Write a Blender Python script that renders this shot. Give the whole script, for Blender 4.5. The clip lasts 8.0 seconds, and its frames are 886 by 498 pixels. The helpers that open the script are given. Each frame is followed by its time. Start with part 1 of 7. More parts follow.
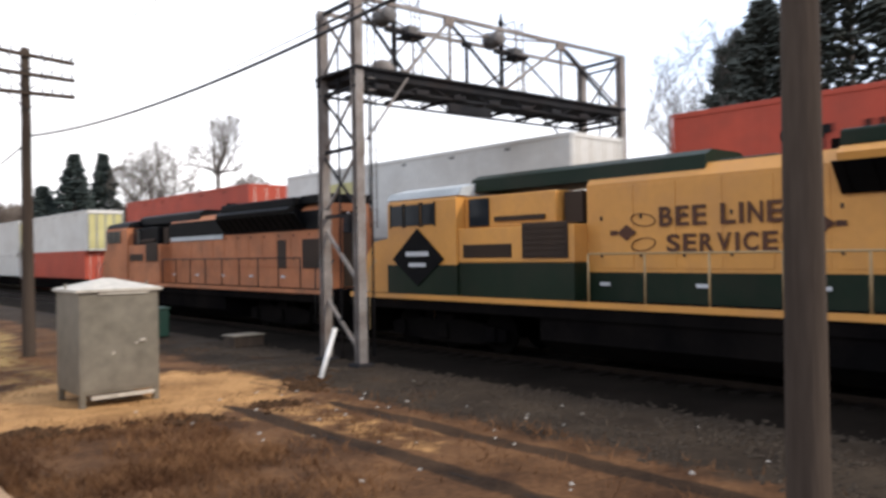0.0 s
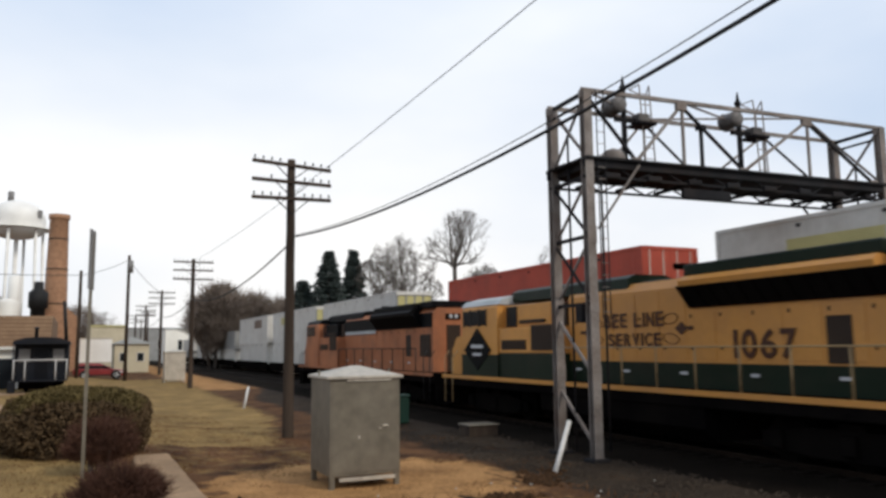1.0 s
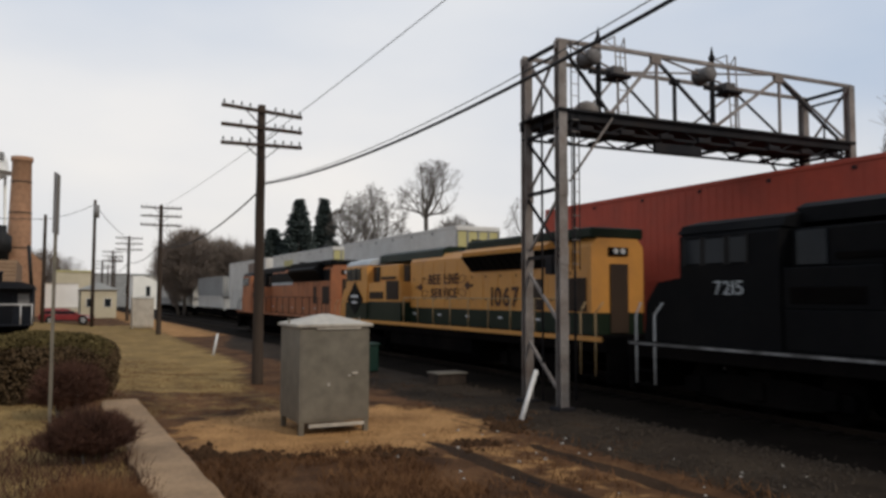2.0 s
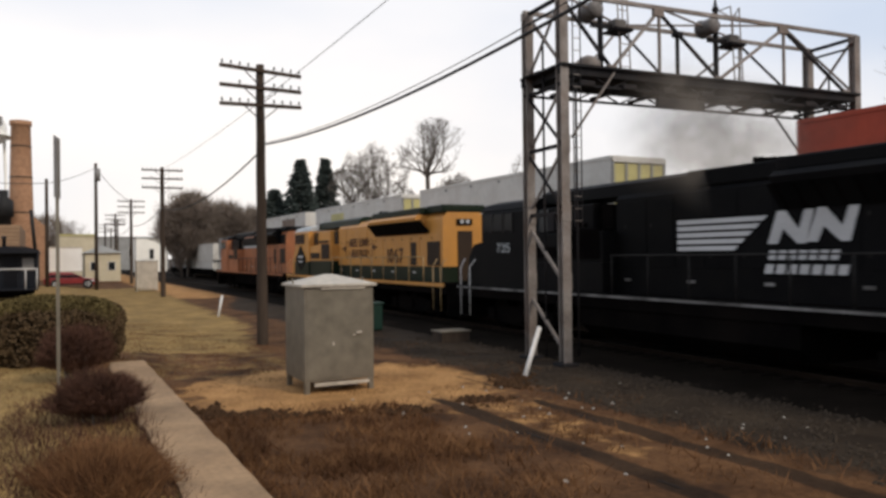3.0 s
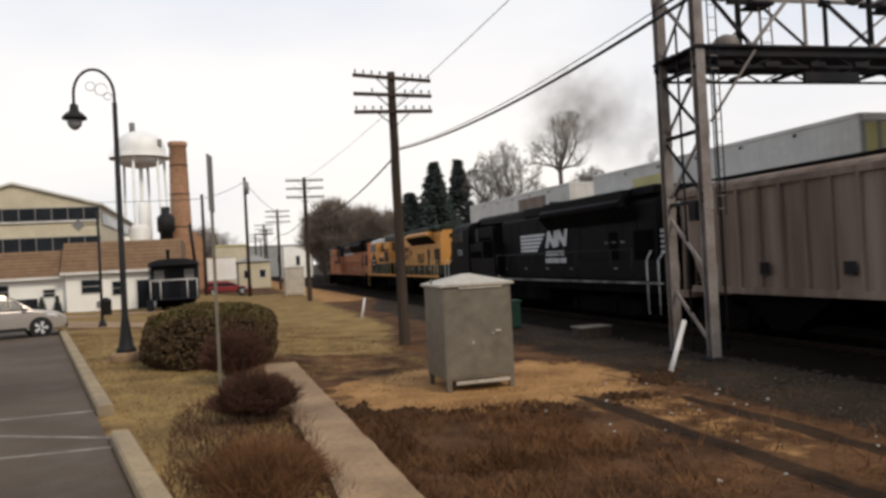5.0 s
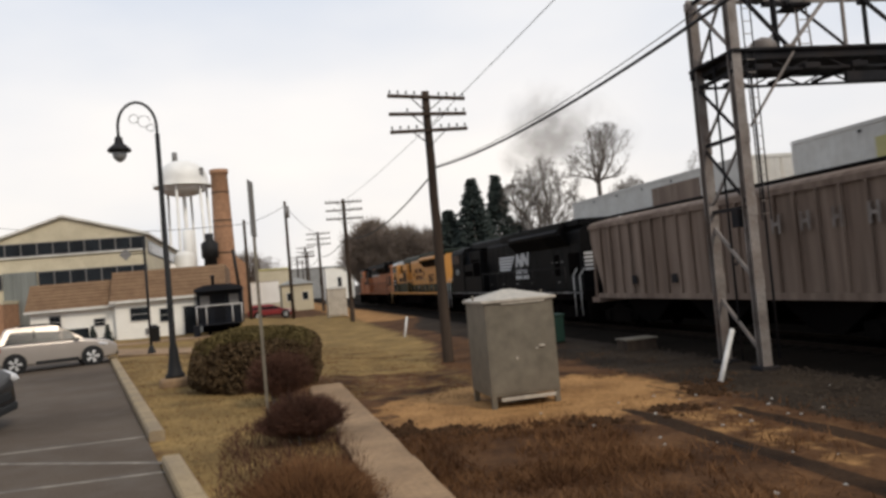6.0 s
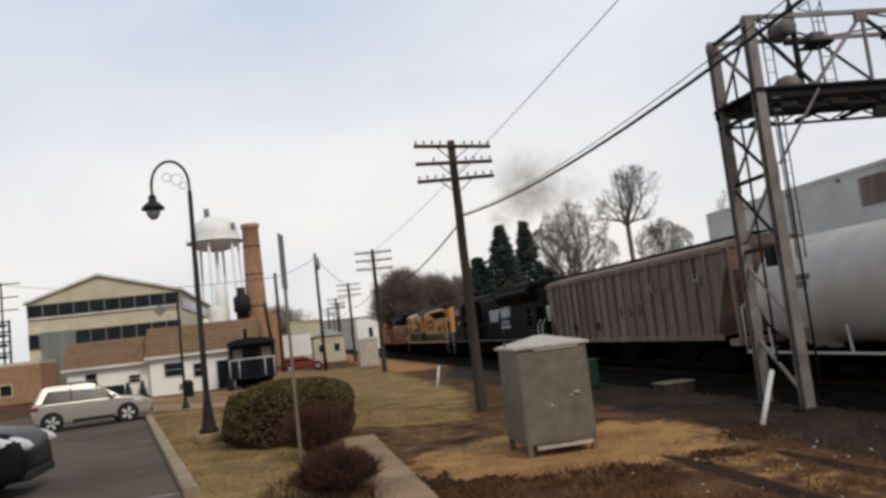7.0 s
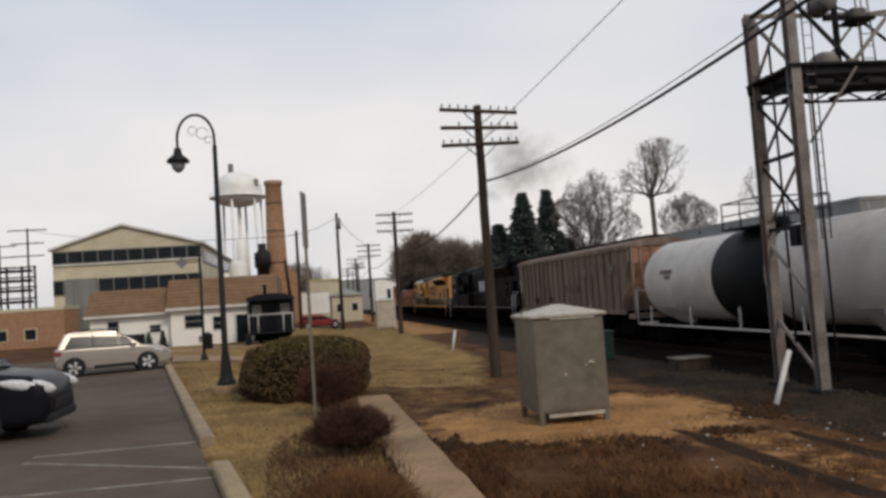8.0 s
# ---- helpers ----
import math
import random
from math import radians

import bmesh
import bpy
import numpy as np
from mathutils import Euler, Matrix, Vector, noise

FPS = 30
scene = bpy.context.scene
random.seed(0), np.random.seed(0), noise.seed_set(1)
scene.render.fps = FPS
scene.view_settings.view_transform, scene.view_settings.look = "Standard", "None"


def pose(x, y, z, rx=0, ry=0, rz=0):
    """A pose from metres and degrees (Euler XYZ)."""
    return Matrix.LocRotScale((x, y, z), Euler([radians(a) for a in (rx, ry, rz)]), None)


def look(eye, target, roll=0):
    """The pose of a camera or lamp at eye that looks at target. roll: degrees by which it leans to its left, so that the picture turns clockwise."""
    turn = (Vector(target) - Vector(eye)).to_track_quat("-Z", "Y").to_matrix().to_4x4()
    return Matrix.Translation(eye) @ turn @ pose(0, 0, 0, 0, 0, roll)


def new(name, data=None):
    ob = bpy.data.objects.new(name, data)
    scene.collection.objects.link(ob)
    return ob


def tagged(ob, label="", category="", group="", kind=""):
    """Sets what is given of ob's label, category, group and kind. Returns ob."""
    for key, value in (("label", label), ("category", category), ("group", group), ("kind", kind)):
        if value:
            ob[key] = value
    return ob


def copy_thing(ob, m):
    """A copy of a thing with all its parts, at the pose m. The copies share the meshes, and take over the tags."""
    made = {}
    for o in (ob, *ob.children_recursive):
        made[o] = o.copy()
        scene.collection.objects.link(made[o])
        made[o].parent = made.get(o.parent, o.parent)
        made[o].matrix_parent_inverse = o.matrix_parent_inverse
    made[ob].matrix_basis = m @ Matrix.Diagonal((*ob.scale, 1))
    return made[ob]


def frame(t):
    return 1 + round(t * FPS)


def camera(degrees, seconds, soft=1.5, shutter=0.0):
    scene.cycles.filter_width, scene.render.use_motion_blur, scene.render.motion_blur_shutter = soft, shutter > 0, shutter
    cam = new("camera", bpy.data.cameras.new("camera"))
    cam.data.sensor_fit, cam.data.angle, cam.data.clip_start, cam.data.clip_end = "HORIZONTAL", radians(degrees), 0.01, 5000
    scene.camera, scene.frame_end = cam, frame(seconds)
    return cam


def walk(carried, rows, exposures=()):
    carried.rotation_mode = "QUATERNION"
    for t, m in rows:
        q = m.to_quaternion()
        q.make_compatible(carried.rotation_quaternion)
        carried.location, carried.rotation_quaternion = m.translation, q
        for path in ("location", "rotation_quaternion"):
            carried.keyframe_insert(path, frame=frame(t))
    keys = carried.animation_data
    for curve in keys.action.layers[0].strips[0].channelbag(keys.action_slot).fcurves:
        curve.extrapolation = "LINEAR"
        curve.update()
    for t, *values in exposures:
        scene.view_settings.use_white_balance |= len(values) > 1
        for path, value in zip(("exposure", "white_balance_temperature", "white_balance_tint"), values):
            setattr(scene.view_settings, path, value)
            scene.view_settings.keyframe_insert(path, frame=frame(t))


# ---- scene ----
# time, heading (left of the track's line), pitch, roll
TURNS = [
    (0.0, -41.85, 0.31, -0.96),
    (0.1, -40.10, -0.20, -1.20),
    (0.2, -38.75, -0.35, -1.15),
    (0.3, -36.35, 0.10, -1.05),
    (0.4, -34.70, 1.35, -0.80),
    (0.5, -32.44, 2.64, -1.03),
    (0.6, -30.20, 4.75, -1.20),
    (0.7, -28.30, 6.75, -0.70),
    (0.8, -26.49, 7.78, -0.42),
    (0.9, -25.28, 7.40, -0.60),
    (1.0, -24.95, 7.15, -0.61),
    (1.2, -25.00, 7.07, -0.51),
    (1.5, -25.58, 5.78, -0.91),
    (1.7, -26.91, 4.83, -0.53),
    (2.8, -26.72, 1.06, 1.28),
    (3.0, -26.87, 0.43, -0.69),
    (3.2, -26.53, 0.39, -0.30),
    (3.5, -25.68, -0.14, -1.96),
    (3.8, -23.12, 2.42, -1.90),
    (4.0, -20.73, 2.00, -2.75),
    (4.2, -18.80, 0.47, -1.87),
    (5.3, -16.13, 0.83, -3.83),
    (5.5, -15.53, 1.12, -4.35),
    (5.8, -14.51, 1.45, -4.50),
    (6.0, -14.07, 2.04, -5.03),
    (6.3, -13.18, 2.26, -5.87),
    (6.5, -12.96, 3.34, -6.73),
    (6.7, -13.15, 5.13, -6.55),
    (6.8, -13.24, 5.44, -6.45),
    (7.0, -12.26, 5.76, -6.57),
    (7.2, -11.13, 5.92, -6.48),
    (7.3, -10.30, 6.20, -6.45),
    (7.5, -10.12, 5.63, -5.72),
    (7.8, -10.05, 4.15, -4.62),
    (8.0, -10.51, 3.31, -3.90),
]
EYE = Vector((0.0, 0.0, 2.75))


def aim(heading, pitch, roll):
    h, p = radians(heading), radians(pitch)
    ahead = Vector((-math.sin(h) * math.cos(p), math.cos(h) * math.cos(p), math.sin(p)))
    return look(EYE, EYE + ahead, roll)


cam = camera(59.33, 8.0, soft=3.0, shutter=0.3)
walk(cam, [(t, aim(h, p, r)) for t, h, p, r in TURNS],
     exposures=[(0.0, 1.12, 6500, 13), (0.5, 1.0, 6500, 11), (0.8, 0.75, 6500, 10), (1.0, 0.3, 6550, 10), (1.5, -0.12, 6600, 10), (3.0, 0.32, 6950, 13), (4.0, 0.32, 6950, 13), (5.5, 0.25, 6950, 12), (6.5, 0.16, 6800, 12), (7.0, 0.08, 6700, 11), (8.0, -0.05, 6800, 12)])


# ---------------------------------------------------------------- light
world = bpy.data.worlds.new("world")
scene.world = world
world.use_nodes = True
wt = world.node_tree
wt.nodes.clear()
sky = wt.nodes.new("ShaderNodeTexSky")
sky.sky_type, sky.sun_disc = "NISHITA", False
sky.sun_elevation, sky.sun_rotation = radians(40), radians(150)
sky.dust_density, sky.air_density = 4.0, 1.2
sky_bg = wt.nodes.new("ShaderNodeBackground")
sky_bg.inputs["Strength"].default_value = 0.06
wt.links.new(sky.outputs[0], sky_bg.inputs["Color"])
# the thin cloud sheet
co = wt.nodes.new("ShaderNodeTexCoord")
mp = wt.nodes.new("ShaderNodeMapping")
mp.inputs["Scale"].default_value = (1.0, 1.0, 2.6)
wt.links.new(co.outputs["Generated"], mp.inputs["Vector"])
nz = wt.nodes.new("ShaderNodeTexNoise")
nz.inputs["Scale"].default_value, nz.inputs["Detail"].default_value, nz.inputs["Roughness"].default_value = 1.35, 5.0, 0.45
wt.links.new(mp.outputs[0], nz.inputs["Vector"])
ramp = wt.nodes.new("ShaderNodeValToRGB")
ramp.color_ramp.elements[0].position, ramp.color_ramp.elements[1].position = 0.32, 0.7
ramp.color_ramp.elements[0].color, ramp.color_ramp.elements[1].color = (0.54, 0.62, 0.73, 1), (0.90, 0.88, 0.85, 1)
wt.links.new(nz.outputs["Fac"], ramp.inputs["Fac"])
# brighter and warmer near the horizon, a little bluer overhead
sep = wt.nodes.new("ShaderNodeSeparateXYZ")
wt.links.new(co.outputs["Generated"], sep.inputs[0])
high = wt.nodes.new("ShaderNodeMapRange")
high.inputs["From Min"].default_value, high.inputs["From Max"].default_value = 0.02, 0.55
wt.links.new(sep.outputs["Z"], high.inputs["Value"])
grad = wt.nodes.new("ShaderNodeMix")
grad.data_type, grad.blend_type = "RGBA", "MULTIPLY"
grad.inputs["A"].default_value = (1, 1, 1, 1)
tint = wt.nodes.new("ShaderNodeValToRGB")
tint.color_ramp.elements[0].color, tint.color_ramp.elements[1].color = (0.955, 0.945, 0.94, 1), (0.75, 0.83, 0.945, 1)
wt.links.new(high.outputs[0], tint.inputs["Fac"])
grad.inputs["Factor"].default_value = 1.0
wt.links.new(ramp.outputs[0], grad.inputs["A"])
wt.links.new(tint.outputs[0], grad.inputs["B"])
cloud_bg = wt.nodes.new("ShaderNodeBackground")
cloud_bg.inputs["Strength"].default_value = 1.2
wt.links.new(grad.outputs["Result"], cloud_bg.inputs["Color"])
both = wt.nodes.new("ShaderNodeMixShader")
both.inputs["Fac"].default_value = 0.86
out = wt.nodes.new("ShaderNodeOutputWorld")
wt.links.new(sky_bg.outputs[0], both.inputs[1])
wt.links.new(cloud_bg.outputs[0], both.inputs[2])
wt.links.new(both.outputs[0], out.inputs["Surface"])

sun_data = bpy.data.lights.new("sun", "SUN")
sun_data.energy, sun_data.angle, sun_data.color = 1.4, radians(10), (1.0, 0.93, 0.82)
sun = new("sun", sun_data)
sun.matrix_world = look((20, -40, 37), (0, 0, 0))


# ---------------------------------------------------------------- materials
def mat(name, a, b=None, rough=0.7, metal=0.0, size=1.5, fine=25.0, bump=0.15, streak=False, dirt=None, dirt_amount=0.5, vary=0.0, spec=0.3, mottle=0.55):
    """Two tones at a broad scale, a fine grain, relief; streak: drawn out along z."""
    m = bpy.data.materials.new(name)
    m.use_nodes = True
    nt = m.node_tree
    bs = nt.nodes["Principled BSDF"]
    bs.inputs["Roughness"].default_value, bs.inputs["Metallic"].default_value = rough, metal
    bs.inputs["Specular IOR Level"].default_value = spec
    b = b or tuple(c * 0.75 for c in a)
    tc = nt.nodes.new("ShaderNodeTexCoord")
    mapping = nt.nodes.new("ShaderNodeMapping")
    mapping.inputs["Scale"].default_value = (1, 1, 0.08) if streak else (1, 1, 1)
    nt.links.new(tc.outputs["Object"], mapping.inputs["Vector"])
    n1 = nt.nodes.new("ShaderNodeTexNoise")
    n1.inputs["Scale"].default_value, n1.inputs["Detail"].default_value = 1.0 / size, 4.0
    n2 = nt.nodes.new("ShaderNodeTexNoise")
    n2.inputs["Scale"].default_value, n2.inputs["Detail"].default_value = fine, 3.0
    for n in (n1, n2):
        nt.links.new(mapping.outputs[0], n.inputs["Vector"])
    r1 = nt.nodes.new("ShaderNodeValToRGB")
    r1.color_ramp.elements[0].position, r1.color_ramp.elements[1].position = 0.35, 0.65
    r1.color_ramp.elements[0].color, r1.color_ramp.elements[1].color = (*b, 1), (*a, 1)
    nt.links.new(n1.outputs["Fac"], r1.inputs["Fac"])
    grain = nt.nodes.new("ShaderNodeMix")
    grain.data_type, grain.blend_type = "RGBA", "MULTIPLY"
    grain.inputs["Factor"].default_value = mottle
    r2 = nt.nodes.new("ShaderNodeValToRGB")
    r2.color_ramp.elements[0].position, r2.color_ramp.elements[1].position = 0.3, 0.7
    r2.color_ramp.elements[0].color = (0.55, 0.55, 0.55, 1)
    nt.links.new(n2.outputs["Fac"], r2.inputs["Fac"])
    nt.links.new(r1.outputs[0], grain.inputs["A"])
    nt.links.new(r2.outputs[0], grain.inputs["B"])
    last = grain.outputs["Result"]
    if dirt:
        n3 = nt.nodes.new("ShaderNodeTexNoise")
        n3.inputs["Scale"].default_value, n3.inputs["Detail"].default_value, n3.inputs["Roughness"].default_value = 0.9, 8.0, 0.65
        nt.links.new(mapping.outputs[0], n3.inputs["Vector"])
        r3 = nt.nodes.new("ShaderNodeValToRGB")
        r3.color_ramp.elements[0].position, r3.color_ramp.elements[1].position = 0.45, 0.72
        r3.color_ramp.elements[1].color = (dirt_amount,) * 3 + (1,)
        r3.color_ramp.elements[0].color = (0, 0, 0, 1)
        nt.links.new(n3.outputs["Fac"], r3.inputs["Fac"])
        mix = nt.nodes.new("ShaderNodeMix")
        mix.data_type = "RGBA"
        mix.inputs["B"].default_value = (*dirt, 1)
        nt.links.new(r3.outputs[0], mix.inputs["Factor"])
        nt.links.new(last, mix.inputs["A"])
        last = mix.outputs["Result"]
    if vary:
        info = nt.nodes.new("ShaderNodeObjectInfo")
        rng = nt.nodes.new("ShaderNodeMapRange")
        rng.inputs["To Min"].default_value, rng.inputs["To Max"].default_value = 1 - vary, 1 + vary
        nt.links.new(info.outputs["Random"], rng.inputs["Value"])
        hv = nt.nodes.new("ShaderNodeHueSaturation")
        nt.links.new(rng.outputs[0], hv.inputs["Value"])
        nt.links.new(last, hv.inputs["Color"])
        last = hv.outputs[0]
    nt.links.new(last, bs.inputs["Base Color"])
    if bump:
        bp = nt.nodes.new("ShaderNodeBump")
        bp.inputs["Strength"].default_value, bp.inputs["Distance"].default_value = bump, 0.02
        nt.links.new(n2.outputs["Fac"], bp.inputs["Height"])
        nt.links.new(bp.outputs[0], bs.inputs["Normal"])
    return m


# Dirty ballast, near-black because the trains' shade is put into the colour.
M_BALLAST_SHADED = mat("gravel", (0.014, 0.0105, 0.008), (0.007, 0.0055, 0.0042), 0.95, size=2.0, fine=16, bump=1.0, dirt=(0.006, 0.0045, 0.0035), dirt_amount=0.6, spec=0.02)
M_ASPHALT = mat("asphalt", (0.125, 0.094, 0.069), (0.086, 0.064, 0.047), 0.9, size=4.0, fine=24, bump=0.4, dirt=(0.14, 0.12, 0.1), dirt_amount=0.45, spec=0.1)
M_CONCRETE = mat("concrete", (0.37, 0.235, 0.128), (0.25, 0.155, 0.083), 0.9, size=0.9, fine=14, bump=0.5, dirt=(0.13, 0.085, 0.05), dirt_amount=0.75)
M_KERB = mat("kerb_paint", (0.38, 0.28, 0.16), (0.28, 0.205, 0.118), 0.9, size=0.7, fine=18, bump=0.4, dirt=(0.17, 0.135, 0.1), dirt_amount=0.7)
M_WHITE_LINE = mat("line_paint", (0.30, 0.26, 0.21), (0.14, 0.12, 0.10), 0.85, size=0.4, fine=22)
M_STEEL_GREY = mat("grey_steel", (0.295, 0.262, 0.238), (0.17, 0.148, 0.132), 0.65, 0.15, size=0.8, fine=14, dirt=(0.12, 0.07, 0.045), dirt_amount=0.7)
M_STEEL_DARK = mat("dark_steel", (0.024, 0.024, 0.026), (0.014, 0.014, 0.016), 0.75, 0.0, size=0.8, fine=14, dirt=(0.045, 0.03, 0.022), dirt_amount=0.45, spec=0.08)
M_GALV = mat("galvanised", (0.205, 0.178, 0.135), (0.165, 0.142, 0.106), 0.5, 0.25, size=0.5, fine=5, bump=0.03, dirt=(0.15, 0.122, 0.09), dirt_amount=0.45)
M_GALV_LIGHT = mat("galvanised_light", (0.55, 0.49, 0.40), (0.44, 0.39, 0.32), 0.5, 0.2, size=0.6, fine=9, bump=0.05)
M_POLE = mat("weathered_timber", (0.080, 0.058, 0.043), (0.046, 0.033, 0.025), 0.9, size=0.4, fine=30, bump=0.6, streak=True, spec=0.1)
M_GLASS_INS = mat("insulator", (0.10, 0.11, 0.11), (0.05, 0.06, 0.06), 0.3)
M_CABLE = mat("cable", (0.03, 0.03, 0.032), rough=0.7)
M_PIPE_WHITE = mat("white_pipe", (0.72, 0.70, 0.66), (0.6, 0.58, 0.53), 0.6, dirt=(0.3, 0.25, 0.2), dirt_amount=0.4)
M_RAIL = mat("rusty_rail", (0.024, 0.016, 0.011), (0.015, 0.010, 0.007), 0.75, 0.2, spec=0.1)
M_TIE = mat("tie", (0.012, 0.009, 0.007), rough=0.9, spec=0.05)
M_YELLOW = mat("loco_yellow", (0.60, 0.275, 0.062), (0.51, 0.232, 0.053), 0.45, size=3, fine=6, bump=0.04, dirt=(0.36, 0.175, 0.065), dirt_amount=0.5, mottle=0.18)
M_GREEN = mat("loco_green", (0.0105, 0.020, 0.0105), (0.007, 0.014, 0.0075), 0.5, size=2, fine=8, bump=0.04, dirt=(0.03, 0.025, 0.017), dirt_amount=0.4, mottle=0.2, spec=0.12)
# Orange paint lightened: haze over the leading locomotive is put into the colour.
M_ORANGE = mat("loco_orange", (0.44, 0.165, 0.075), (0.33, 0.12, 0.055), 0.6, size=2, fine=6, bump=0.04, dirt=(0.17, 0.085, 0.05), dirt_amount=0.7, spec=0.15, mottle=0.25)
M_BLACK = mat("loco_black", (0.005, 0.005, 0.0055), (0.0035, 0.0035, 0.004), 0.6, size=2, fine=8, bump=0.04, dirt=(0.010, 0.009, 0.008), dirt_amount=0.45, spec=0.06)
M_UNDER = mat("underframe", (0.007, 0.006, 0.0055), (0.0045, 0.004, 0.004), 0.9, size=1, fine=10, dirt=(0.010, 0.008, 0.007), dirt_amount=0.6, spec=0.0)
M_GRILLE = mat("grille", (0.045, 0.026, 0.014), (0.03, 0.018, 0.012), 0.8, fine=40, bump=0.5)
M_LETTER_BROWN = mat("brown_lettering", (0.08, 0.028, 0.012), rough=0.6)
M_LETTER_WHITE = mat("white_lettering", (0.62, 0.62, 0.62), (0.5, 0.5, 0.5), 0.6)
M_RAILING = mat("railing", (0.45, 0.30, 0.14), (0.3, 0.2, 0.1), 0.5)
M_RAILING_DARK = mat("railing_dark", (0.03, 0.028, 0.026), rough=0.6, spec=0.1)
M_RAILING_WHITE = mat("railing_white", (0.6, 0.58, 0.55), rough=0.5)
M_SILVER = mat("pale_roof", (0.45, 0.47, 0.47), (0.35, 0.37, 0.37), 0.5)
M_STRIPE = mat("worn_stripe", (0.30, 0.29, 0.28), (0.08, 0.075, 0.07), 0.8, size=0.7, fine=5, dirt=(0.03, 0.025, 0.022), dirt_amount=0.8)
M_WINDOW = mat("dark_window", (0.02, 0.024, 0.028), (0.012, 0.014, 0.016), 0.12, bump=0, spec=0.12)
M_HOPPER = mat("hopper_paint", (0.25, 0.185, 0.145), (0.15, 0.108, 0.084), 0.75, size=0.35, fine=4, bump=0.1, streak=True, dirt=(0.095, 0.06, 0.042), dirt_amount=0.7, spec=0.15, mottle=0.2)
M_RUST_PINK = mat("rusted_end", (0.42, 0.22, 0.14), (0.30, 0.15, 0.095), 0.8, size=0.7, fine=8, dirt=(0.13, 0.075, 0.05), dirt_amount=0.7)
M_TANK = mat("tank_white", (0.56, 0.52, 0.47), (0.48, 0.44, 0.395), 0.55, size=1.3, fine=3, bump=0.02, dirt=(0.30, 0.24, 0.18), dirt_amount=0.5, mottle=0.2)
M_TANK_BAND = mat("tank_band", (0.010, 0.011, 0.012), (0.006, 0.0065, 0.007), 0.6, spec=0.1)
M_CONT_WHITE = mat("container_white", (0.64, 0.62, 0.57), (0.56, 0.535, 0.49), 0.6, size=2, fine=4, bump=0.03, dirt=(0.40, 0.36, 0.31), dirt_amount=0.45, mottle=0.2)
M_CONT_RED = mat("container_red", (0.46, 0.07, 0.035), (0.36, 0.055, 0.03), 0.6, size=2, fine=6, bump=0.06, dirt=(0.22, 0.05, 0.03), dirt_amount=0.5, mottle=0.2)
M_CONT_GREY = mat("container_grey", (0.30, 0.30, 0.29), (0.24, 0.24, 0.23), 0.6, size=2, fine=6, bump=0.06, mottle=0.2)
M_YELLOW_MARK = mat("yellow_mark", (0.56, 0.50, 0.22), (0.44, 0.39, 0.17), 0.6, mottle=0.3)
# Bark, needle and thicket tones are lightened to hold the distance haze.
M_BARK = mat("bark", (0.21, 0.18, 0.155), (0.14, 0.12, 0.105), 0.95, size=0.6, fine=12, bump=0.6, spec=0.05)
M_NEEDLE = mat("needles", (0.10, 0.106, 0.09), (0.062, 0.067, 0.056), 0.9, size=1.2, spec=0.05)
M_NEEDLE_DARK = mat("needles_dark", (0.06, 0.074, 0.066), (0.036, 0.046, 0.042), 0.9, size=1.2, spec=0.05)
M_THICKET = mat("thicket_twigs", (0.25, 0.20, 0.165), (0.175, 0.142, 0.117), 0.95, size=1.5, spec=0.05)
M_HEDGE = mat("hedge_leaves", (0.128, 0.085, 0.046), (0.085, 0.056, 0.031), 0.95, size=0.5, spec=0.05)
M_HEDGE_GREEN = mat("hedge_top_leaves", (0.130, 0.098, 0.040), (0.090, 0.068, 0.029), 0.95, size=0.5, spec=0.05)
M_TWIG = mat("red_brown_twigs", (0.11, 0.055, 0.038), (0.06, 0.031, 0.022), 0.95, size=0.4, spec=0.05)
M_DRY = mat("dry_grass", (0.20, 0.10, 0.046), (0.09, 0.042, 0.021), 0.95, size=0.8, fine=6, bump=0, spec=0.05)


